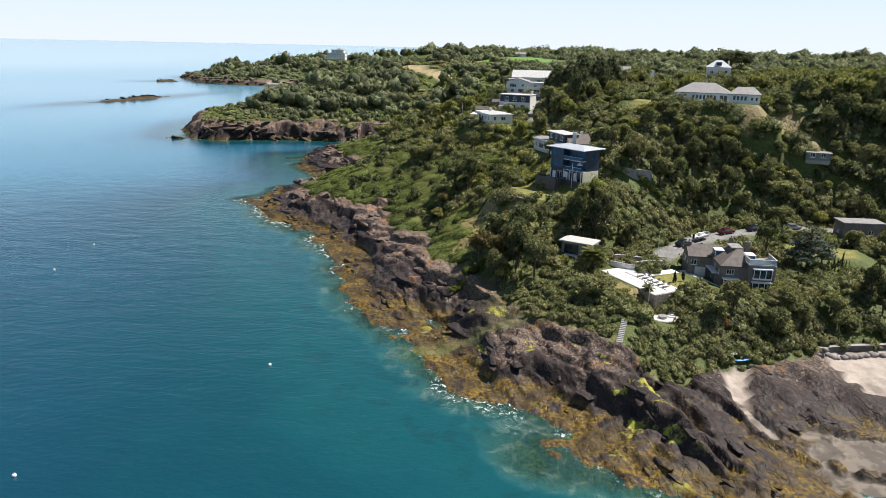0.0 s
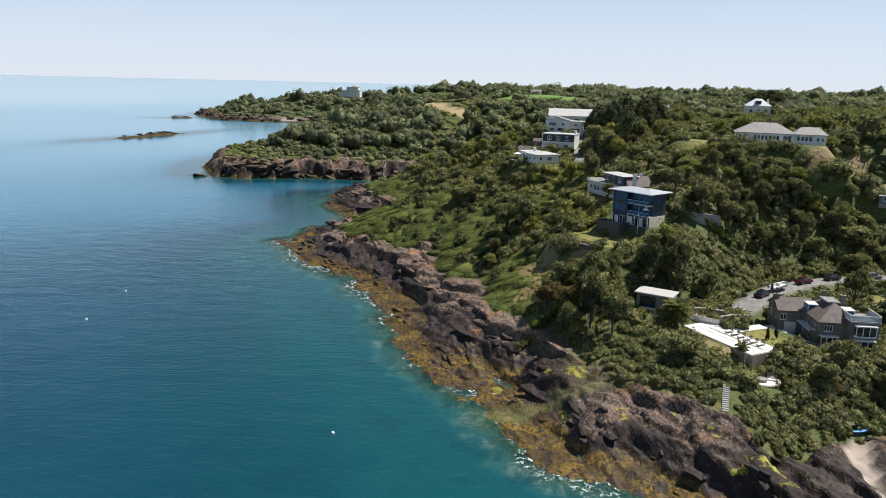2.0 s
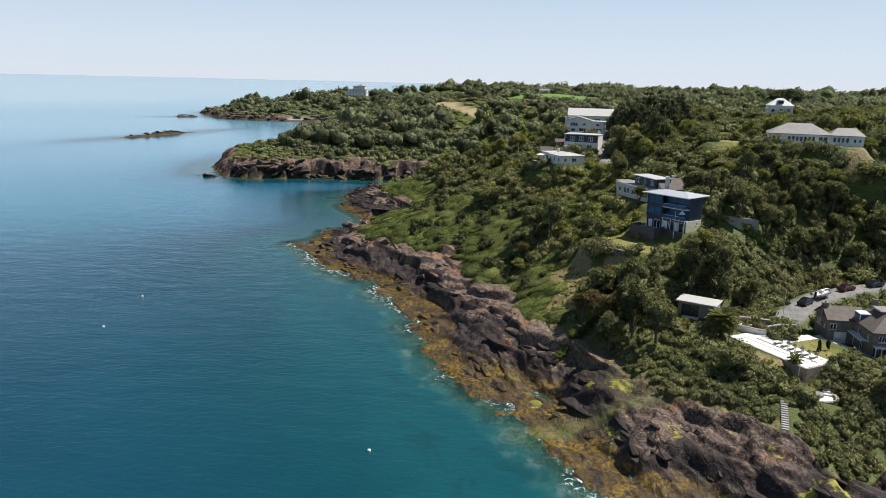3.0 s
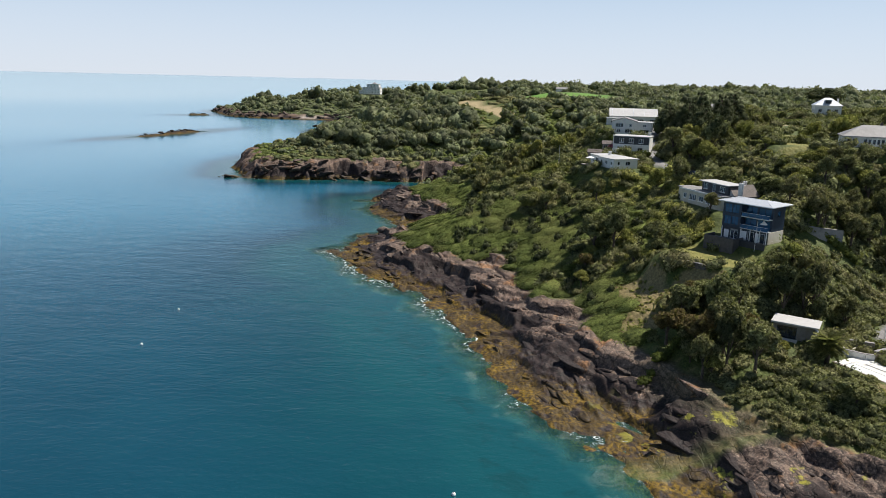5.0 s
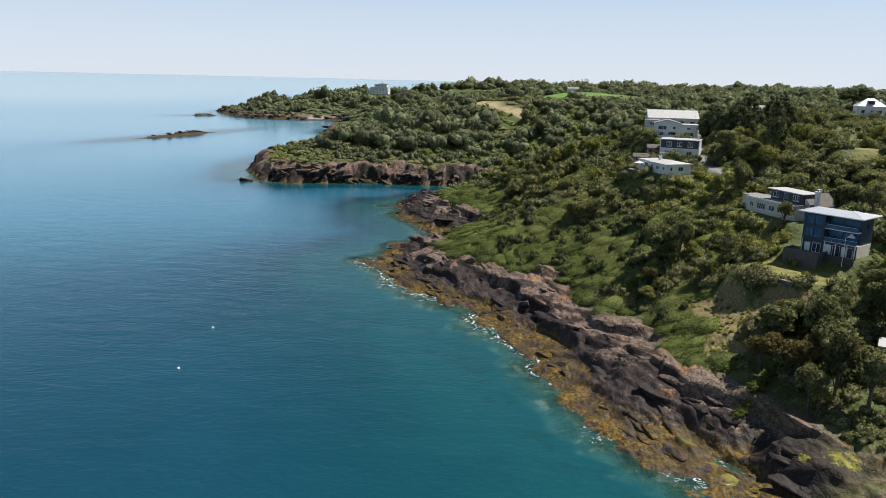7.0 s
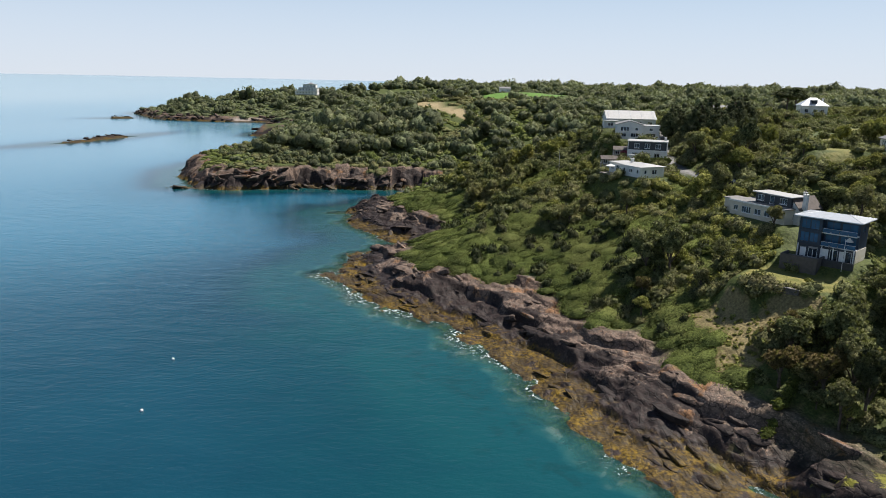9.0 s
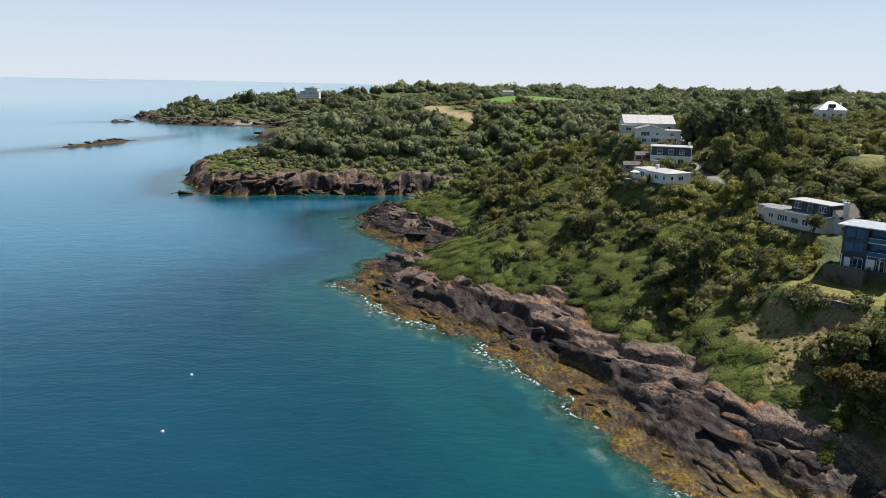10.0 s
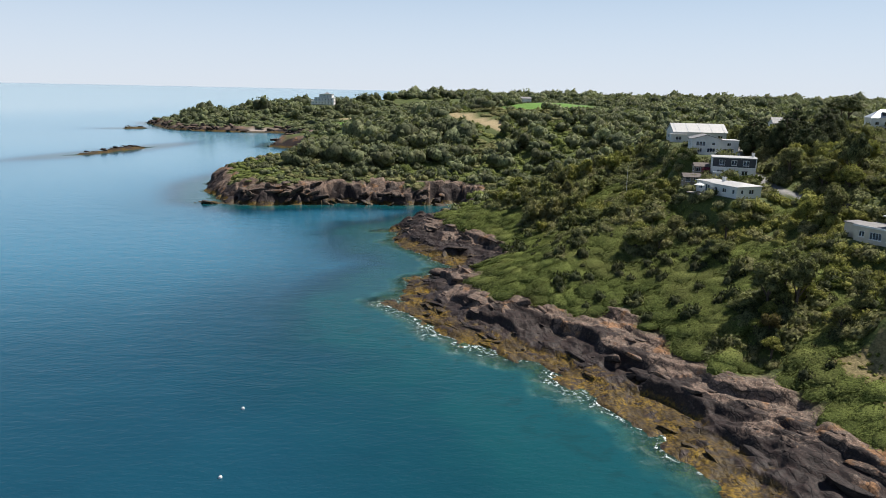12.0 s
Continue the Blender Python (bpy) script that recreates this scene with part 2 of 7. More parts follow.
def ground_material():
    m, nt, b = mat_base("coast_ground")
    z = height_of(nt)
    mid = noise_tex(nt, 0.45, 5)
    fine = noise_tex(nt, 2.5, 6, 0.65)
    grit = noise_tex(nt, 14.0, 4, 0.7)
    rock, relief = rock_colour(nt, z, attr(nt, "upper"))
    alg = calc(nt, "MULTIPLY", step(nt, noise_tex(nt, 0.16, 5, 0.65), 0.575, 0.64), attr(nt, "algae"))
    rock = mixc(nt, alg, rock, (0.33, 0.31, 0.045))
    # soil, rough grass
    grass = mixc(nt, step(nt, fine, 0.3, 0.7), (0.045, 0.062, 0.014), (0.115, 0.140, 0.034))
    dry = mixc(nt, step(nt, fine, 0.3, 0.7), (0.15, 0.12, 0.05), (0.33, 0.26, 0.12))
    soil = mixc(nt, step(nt, calc(nt, "ADD", calc(nt, "MULTIPLY", mid, 0.8), calc(nt, "MULTIPLY", attr(nt, "dry"), 0.6)), 0.62, 0.95), grass, dry)
    lawn = mixc(nt, step(nt, calc(nt, "ADD", calc(nt, "MULTIPLY", mid, 0.6), calc(nt, "MULTIPLY", grit, 0.4)), 0.35, 0.65), (0.13, 0.14, 0.03), (0.27, 0.235, 0.07))
    sand = mixc(nt, step(nt, calc(nt, "ADD", calc(nt, "MULTIPLY", mid, 0.7), calc(nt, "MULTIPLY", grit, 0.3)), 0.35, 0.65), (0.28, 0.23, 0.19), (0.44, 0.375, 0.32))
    sand = mixc(nt, step(nt, calc(nt, "ADD", z, calc(nt, "MULTIPLY", mid, 1.4)), 1.5, 2.6), mixc(nt, step(nt, mid, 0.42, 0.58), (0.085, 0.068, 0.052), (0.165, 0.135, 0.105)), sand)
    road = mixc(nt, step(nt, calc(nt, "ADD", calc(nt, "MULTIPLY", mid, 0.5), calc(nt, "MULTIPLY", grit, 0.5)), 0.35, 0.65), (0.16, 0.155, 0.15), (0.28, 0.27, 0.26))
    stub = mixc(nt, step(nt, fine, 0.3, 0.7), (0.30, 0.23, 0.12), (0.45, 0.36, 0.21))
    crop = mixc(nt, step(nt, fine, 0.3, 0.7), (0.10, 0.20, 0.03), (0.16, 0.30, 0.05))
    c = mixc(nt, attr(nt, "rock"), soil, rock)
    c = mixc(nt, attr(nt, "lawn"), c, lawn)
    c = mixc(nt, attr(nt, "sand"), c, sand)
    c = mixc(nt, attr(nt, "stubble"), c, stub)
    c = mixc(nt, attr(nt, "crop"), c, crop)
    c = mixc(nt, attr(nt, "road"), c, road)
    nt.links.new(c, b.inputs["Base Color"])
    nt.links.new(calc(nt, "ADD", 0.58, calc(nt, "MULTIPLY", step(nt, z, 1.5, 4.5), 0.16)), b.inputs["Roughness"])
    b.inputs["Specular IOR Level"].default_value = 0.28
    bump(nt, b, calc(nt, "ADD", calc(nt, "MULTIPLY", relief, calc(nt, "SUBTRACT", 1.0, attr(nt, "sand"))), calc(nt, "MULTIPLY", grit, 0.06)), 0.9, 0.28)
    return m


def sea_material():
    m, nt, b = mat_base("sea_water")
    d = attr(nt, "depth")
    big = noise_tex(nt, 0.02, 4)
    patch = noise_tex(nt, 0.12, 4, 0.6, None, 0.6)
    dd = calc(nt, "ADD", d, calc(nt, "MULTIPLY", calc(nt, "SUBTRACT", patch, 0.5), 2.5))
    deep_tone = mixc(nt, step(nt, big, 0.35, 0.65), (0.002, 0.031, 0.054), (0.003, 0.042, 0.069))
    green = (0.005, 0.068, 0.080)
    turq = (0.036, 0.138, 0.128)
    c = mixc(nt, step(nt, dd, 5.0, 14.0), green, deep_tone)
    # haze and reflected sky painted in: bluer and paler as d grows
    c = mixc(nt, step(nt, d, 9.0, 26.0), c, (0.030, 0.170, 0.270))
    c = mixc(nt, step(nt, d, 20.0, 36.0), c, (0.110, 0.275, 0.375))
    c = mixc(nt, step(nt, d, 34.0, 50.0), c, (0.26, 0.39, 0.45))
    c = mixc(nt, step(nt, dd, 0.6, 2.6), turq, c)
    weedy = calc(nt, "MULTIPLY", step(nt, noise_tex(nt, 0.17, 5, 0.65, None, 0.5), 0.48, 0.64), step(nt, calc(nt, "SUBTRACT", 7.0, d), 0.0, 3.0))
    c = mixc(nt, calc(nt, "MULTIPLY", weedy, 0.55), c, (0.006, 0.048, 0.052))
    ff = noise_tex(nt, 1.0, 7, 0.72, None, 0.7)
    fz = calc(nt, "ADD", calc(nt, "MULTIPLY", noise_tex(nt, 0.06, 3), 0.85), calc(nt, "MULTIPLY", attr(nt, "swell"), 0.28))
    milk = calc(nt, "MULTIPLY", calc(nt, "SUBTRACT", 1.0, step(nt, d, 0.4, 2.4)), step(nt, noise_tex(nt, 0.22, 5, 0.65, None, 0.8), 0.50, 0.66))
    c = mixc(nt, calc(nt, "MULTIPLY", milk, 0.5), c, (0.30, 0.40, 0.36))
    near = calc(nt, "SUBTRACT", 1.0, step(nt, d, 0.0, 0.3))
    wide = calc(nt, "MULTIPLY", calc(nt, "SUBTRACT", 1.0, step(nt, d, 0.2, 1.5)), step(nt, fz, 0.52, 0.62))
    foam = calc(nt, "ADD", calc(nt, "MULTIPLY", near, calc(nt, "MULTIPLY", step(nt, ff, 0.48, 0.70), 0.7)), calc(nt, "MULTIPLY", wide, step(nt, ff, 0.50, 0.66)), clamp=True)
    c = mixc(nt, foam, c, (0.85, 0.88, 0.88))
    nt.links.new(c, b.inputs["Base Color"])
    b.inputs["IOR"].default_value = 1.36
    nt.links.new(calc(nt, "ADD", 0.16, calc(nt, "MULTIPLY", foam, 0.5)), b.inputs["Roughness"])
    w1 = noise_tex(nt, 0.55, 5, 0.6, stretched(nt, 1.0, 1.6, 1.0, radians(20)))
    w2 = noise_tex(nt, 0.09, 3, 0.5, stretched(nt, 1.0, 2.2, 1.0, radians(25)))
    h = calc(nt, "ADD", calc(nt, "MULTIPLY", w1, 0.36), calc(nt, "MULTIPLY", w2, 0.55))
    bump(nt, b, calc(nt, "MULTIPLY", h, attr(nt, "ripple")), 0.5, 0.6)
    tp = nt.nodes.new("ShaderNodeBsdfTransparent")
    mx = nt.nodes.new("ShaderNodeMixShader")
    clear = calc(nt, "MULTIPLY", calc(nt, "SUBTRACT", 1.0, step(nt, d, 0.0, 2.3)), calc(nt, "SUBTRACT", 0.8, foam), clamp=True)
    tp.inputs[0].default_value = (0.55, 0.82, 0.80, 1)
    nt.links.new(clear, mx.inputs[0])
    nt.links.new(b.outputs[0], mx.inputs[1])
    nt.links.new(tp.outputs[0], mx.inputs[2])
    nt.links.new(mx.outputs[0], nt.nodes["Material Output"].inputs[0])
    return m


def glass_material(name, tint, rough=0.04):
    m, nt, b = mat_base(name)
    b.inputs["Base Color"].default_value = (*tint, 1)
    b.inputs["Roughness"].default_value = rough
    b.inputs["Transmission Weight"].default_value = 0.55
    b.inputs["IOR"].default_value = 1.5
    return m


M_GROUND = ground_material()
M_SEA = sea_material()
M_ROCK = shore_rock_material()
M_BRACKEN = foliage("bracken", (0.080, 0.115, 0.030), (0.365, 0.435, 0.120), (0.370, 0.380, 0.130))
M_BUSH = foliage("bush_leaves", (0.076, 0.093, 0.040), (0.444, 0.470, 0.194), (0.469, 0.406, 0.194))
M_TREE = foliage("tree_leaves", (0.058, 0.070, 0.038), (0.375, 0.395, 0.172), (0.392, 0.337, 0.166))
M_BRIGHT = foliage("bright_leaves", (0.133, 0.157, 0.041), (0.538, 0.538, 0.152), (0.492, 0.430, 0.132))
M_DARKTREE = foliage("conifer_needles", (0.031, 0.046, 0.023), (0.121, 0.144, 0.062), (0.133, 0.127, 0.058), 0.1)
# far leaves: bluish distance haze mixed into their colour
M_FARWOOD = foliage("hazy_wood_leaves", (0.068, 0.088, 0.055), (0.330, 0.370, 0.190), (0.350, 0.325, 0.180), leaf=0.9)
M_FARDARK = foliage("hazy_dark_leaves", (0.050, 0.066, 0.046), (0.240, 0.280, 0.145), (0.255, 0.250, 0.140), leaf=0.9)
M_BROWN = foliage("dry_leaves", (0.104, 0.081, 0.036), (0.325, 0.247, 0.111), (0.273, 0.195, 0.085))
M_BARK = plain("bark", (0.10, 0.075, 0.055), 0.9, vary=0.4, scale=3, grain=25, bump_d=0.03)
M_WHITE = plain("white_render", (0.74, 0.73, 0.70), 0.7, vary=0.07, scale=0.7)
M_CREAM = plain("cream_render", (0.62, 0.57, 0.47), 0.75, vary=0.1, scale=0.7)
M_GREYSTONE = plain("grey_granite_render", (0.19, 0.168, 0.152), 0.85, vary=0.25, scale=2.0, grain=6, bump_d=0.03)
M_DARKWALL = plain("dark_slate_cladding", (0.030, 0.036, 0.048), 0.5, vary=0.2)
M_NAVY = plain("dark_blue_cladding", (0.018, 0.034, 0.062), 0.4, vary=0.2)
M_METALROOF = plain("pale_metal_roof", (0.60, 0.62, 0.64), 0.35, 0.3, vary=0.08)
M_WHITEROOF = plain("white_membrane_roof", (0.52, 0.51, 0.49), 0.5, vary=0.08)
M_GREYROOF = plain("grey_slate_roof", (0.25, 0.24, 0.235), 0.6, vary=0.25, scale=1.2, grain=5)
M_PALEROOF = plain("weathered_pale_slate_roof", (0.25, 0.24, 0.23), 0.6, vary=0.15, scale=0.8, grain=4)
M_BROWNROOF = plain("brown_tile_roof", (0.12, 0.098, 0.086), 0.75, vary=0.25, scale=1.2, grain=5)
M_FRAME = plain("white_window_frame", (0.80, 0.80, 0.79), 0.4, vary=0.04)
M_GLASS = glass_material("window_glass", (0.10, 0.13, 0.16))
# blue tint lifted: reflected sky is put into the glass colour
M_BLUEGLASS = glass_material("sky_blue_glass", (0.08, 0.24, 0.46))
M_STONEWALL = plain("garden_stone", (0.33, 0.28, 0.23), 0.9, vary=0.35, scale=2.5, grain=9, bump_d=0.05)
M_CONCRETE = plain("grey_block", (0.30, 0.285, 0.27), 0.85, vary=0.15)
M_DARKBLOCK = plain("dark_grey_block", (0.10, 0.092, 0.088), 0.85, vary=0.2)
M_PAVING = plain("white_paving", (0.76, 0.74, 0.69), 0.6, vary=0.05)
M_GREENHUT = plain("grey_green_boards", (0.16, 0.19, 0.18), 0.8, vary=0.15)
M_PALEGLASS = glass_material("pale_glass", (0.55, 0.66, 0.72))

# ---------------------------------------------------------------- lie of the land
def lattice(i, j, s):
    v = (i.astype(np.int64) * 374761393 + j.astype(np.int64) * 668265263 + s * 974634781) & 0xFFFFFFFF
    v = ((v ^ (v >> 13)) * 1274126177) & 0xFFFFFFFF
    v = ((v ^ (v >> 16)) * 2246822519) & 0xFFFFFFFF
    return (v ^ (v >> 15)) / 4294967296.0


def vnoise(x, y, s=0):
    i, j = np.floor(x), np.floor(y)
    u, v = x - i, y - j
    u, v = u * u * u * (u * (6 * u - 15) + 10), v * v * v * (v * (6 * v - 15) + 10)
    a, b = lattice(i, j, s), lattice(i + 1, j, s)
    c, d = lattice(i, j + 1, s), lattice(i + 1, j + 1, s)
    return (a * (1 - u) + b * u) * (1 - v) + (c * (1 - u) + d * u) * v


def fbm(x, y, s=0, octaves=4, gain=0.5):
    out, amp, tot = 0.0, 1.0, 0.0
    for k in range(octaves):
        out = out + amp * vnoise(x * 2 ** k + 17.3 * k, y * 2 ** k - 9.1 * k, s + k)
        tot += amp
        amp *= gain
    return out / tot


def cells(x, y, s=0):
    """The nearest and second-nearest cell: how far the border is, and for both a random number and the way to its point."""
    i, j = np.floor(x), np.floor(y)
    f1, f2 = np.full(x.shape, 9.0), np.full(x.shape, 9.0)
    one, two = [np.zeros(x.shape) for _ in range(3)], [np.zeros(x.shape) for _ in range(3)]
    for a in (-1, 0, 1):
        for b in (-1, 0, 1):
            px = i + a + 0.1 + 0.8 * lattice(i + a, j + b, s)
            py = j + b + 0.1 + 0.8 * lattice(i + a, j + b, s + 7)
            val = (lattice(i + a, j + b, s + 13), x - px, y - py)
            dist = np.hypot(px - x, py - y)
            near, mid = dist < f1, (dist >= f1) & (dist < f2)
            for k in range(3):
                two[k] = np.where(near, one[k], np.where(mid, val[k], two[k]))
                one[k] = np.where(near, val[k], one[k])
            f2 = np.where(near, f1, np.where(mid, dist, f2))
            f1 = np.where(near, dist, f1)
    return f2 - f1, one, two


def crags(x, y, s, lift, tilt, dip, soft):
    """Angular rock slabs: each cell a plane of its own height and slant, meeting the next in a crease; dip leans them all one way."""
    edge, one, two = cells(x, y, s)
    w = 0.5 + 0.5 * smooth(edge, 0, soft)
    def top(c):
        return lift * (c[0] - 0.5) + tilt * (np.sin(c[0] * 57.0) * c[1] + np.cos(c[0] * 91.0) * c[2]) + dip * c[2]
    return top(one) * w + top(two) * (1 - w) - 0.16 * lift * (1 - smooth(edge, 0, soft * 0.6))


def humps(x, y, s, lift, dome, tilt, soft):
    """Worn rock humps: each cell a rounded back of its own height and slant, with a narrow cleft to the next."""
    edge, one, two = cells(x, y, s)
    back = np.sqrt(np.clip(edge / soft, 0, 1))
    w = 0.5 + 0.5 * smooth(edge, 0, 0.3 * soft)
    def top(c):
        return lift * (c[0] - 0.5) + tilt * (np.sin(c[0] * 57.0) * c[1] + np.cos(c[0] * 91.0) * c[2])
    return top(one) * w + top(two) * (1 - w) + dome * (back - 0.7)


def smooth(v, lo, hi):
    t = np.clip((v - lo) / (hi - lo), 0, 1)
    return t * t * (3 - 2 * t)


def softmin(a, b, k):
    h = np.clip(0.5 + 0.5 * (b - a) / k, 0, 1)
    return b * (1 - h) + a * h - k * h * (1 - h)


# the waterline, from the cove north past the near headlands, then the far bays; land lies to the east
COAST_NEAR = [(320, -220), (210, -20), (150, 40), (100, 58), (62, 62), (42, 70), (27, 79), (19, 92), (11, 100), (3, 104), (-2, 117), (-7, 131), (-13, 135), (-20, 154),
              (-27, 180), (-34, 194), (-38, 206), (-46, 212), (-55, 221), (-72, 249), (-64, 258), (-65, 269), (-48, 288), (-57, 305), (-69, 324), (-64, 343),
              (-73, 346), (-57, 357), (-46, 372), (-36, 396), (-30, 412), (-64, 412), (-92, 414), (-117, 409), (-136, 408), (-155, 424), (-168, 482)]
COAST_FAR = [(-150, 570), (-110, 660), (-150, 725), (-172, 739), (-172, 778), (-160, 792), (-140, 812), (-128, 863), (-160, 888), (-190, 944), (-249, 945), (-299, 958),
             (-335, 988), (-402, 1120), (-380, 1210), (-300, 1320), (-220, 1550), (-60, 2400), (300, 4800)]
COAST = np.array(COAST_NEAR + COAST_FAR, float)
ISLETS = [(-296, 652, 17, 5, 1.6, 62), (-283, 690, 24, 5, 2.2, 70), (-372, 985, 14, 6, 3.5, 20), (-352, 1075, 9, 4, 1.2, 20)]


def coast_distance(x, y):
    """Metres inland from the waterline; at sea, minus."""
    best = np.full(x.shape, 1e9)
    inside = np.zeros(x.shape, bool)
    ring = np.vstack([COAST, [(4900, 4800), (4900, -400), (320, -400)]])
    n = len(COAST)
    for k in range(len(ring)):
        (ax, ay), (bx, by) = ring[k], ring[(k + 1) % len(ring)]
        if k < n - 1:
            ex, ey = bx - ax, by - ay
            t = np.clip(((x - ax) * ex + (y - ay) * ey) / (ex * ex + ey * ey), 0, 1)
            best = np.minimum(best, np.hypot(x - ax - t * ex, y - ay - t * ey))
        cross = ((ay > y) != (by > y)) & (x < (bx - ax) * (y - ay) / (by - ay + 1e-12) + ax)
        inside ^= cross
    return np.where(inside, best, -best)


def beyond(x, y, line):
    """Signed distance to a line of points, plus on the left of its run."""
    best = np.full(x.shape, 1e9)
    side = np.zeros(x.shape)
    for (ax, ay), (bx, by) in zip(line[:-1], line[1:]):
        ex, ey = bx - ax, by - ay
        t = np.clip(((x - ax) * ex + (y - ay) * ey) / (ex * ex + ey * ey), 0, 1)
        dist = np.hypot(x - ax - t * ex, y - ay - t * ey)
        s = np.sign(ex * (y - ay) - ey * (x - ax))
        side = np.where(dist < best, s, side)
        best = np.minimum(best, dist)
    return best * side


FOOT = [(-14, 112), (8, 127), (24, 140), (33, 151), (44, 156), (54, 166), (70, 178), (95, 184), (135, 178), (400, 160)]     # where the wooded slope starts behind the cove
BEACH = [(5, 86), (30, 99), (41, 107), (56, 112), (70, 117.5), (84, 119.5), (130, 124), (400, 122)]                         # top of the cove's beach
SCRUB_EDGE = [(-30, 118), (0, 119), (10, 121), (17, 121), (22, 118), (26, 114), (29.5, 110.5), (32.6, 108.5), (35.5, 104.5), (39, 104), (44, 106), (60, 112)]   # where the scrub begins above the cove's rocks
ROAD = [(47, 205), (40, 217), (35, 227), (32, 238), (31, 250), (34, 264), (38, 280), (46, 300)]
DRIVE = [(50, 152), (56, 159), (63, 165.5), (73, 171), (83, 175), (96, 176), (125, 172)]
# levelled ground: x, y, height, half width, half depth, turn
TERRACES = [(34, 180.5, 22.4, 8, 6, -51), (23.2, 173.2, 19.7, 8.4, 4.6, -51.5), (39.6, 134.4, 10.1, 8.6, 4.0, -64), (57.5, 140, 8.8, 8, 9, 0), (47.4, 136, 10.0, 4.6, 4.6, -64), (30, 148.5, 11.8, 3.5, 2.5, 0),
            (32.5, 201, 26.0, 10, 4.5, -72), (17.5, 243.5, 30.0, 9, 5, -72), (27, 262, 32.4, 7, 6, -10), (31, 287, 36.9, 8, 6, -15), (39, 314, 38.8, 12, 9, -10),
            (80, 213.5, 40.1, 12, 6, -21), (128, 347, 43.5, 10, 8, 0), (88, 157, 10.7, 8, 5, -20), (103, 170, 11.3, 7, 4, 0), (41.5, 122.5, 6.8, 3, 2, -20), (78, 292, 40.2, 4, 4, 0)]
# banks filled up below lawns and houses, planted like the slopes
BANKS = [(65, 225, 39.3, 8, 5, -20), (89, 200.5, 35.0, 4, 0.8, -15), (97, 204.5, 36.0, 3.5, 0.8, -30), (101.5, 201, 31.0, 3, 0.8, -30), (38, 127.4, 8.7, 3, 1.2, -25), (33.2, 131.6, 8.9, 1.6, 2.2, 0), (37.6, 129.6, 9.3, 4.5, 1.0, -64)]
INLAND = [0, 4, 8, 12, 17, 22, 35, 50, 70, 90, 120, 200, 400, 1000, 6000]
RISE = [0, 0.9, 2.2, 4.0, 5.7, 7.3, 13.0, 20, 28, 35, 40, 42.3, 42.8, 43, 43]
CLIFF = [0, 5.2, 8.6, 9.8, 10.4, 10.9, 12.5, 17, 23, 28, 34, 40, 42, 42.5, 43]


def line_distance(x, y, line):
    return np.abs(beyond(x, y, line))


def level_weight(x, y, tx, ty, hw, hd, turn):
    a = radians(turn)
    u = (x - tx) * math.cos(a) + (y - ty) * math.sin(a)
    v = -(x - tx) * math.sin(a) + (y - ty) * math.cos(a)
    out = np.hypot(np.maximum(np.abs(u) - hw, 0), np.maximum(np.abs(v) - hd, 0))
    return 1 - smooth(out, 0, 5)


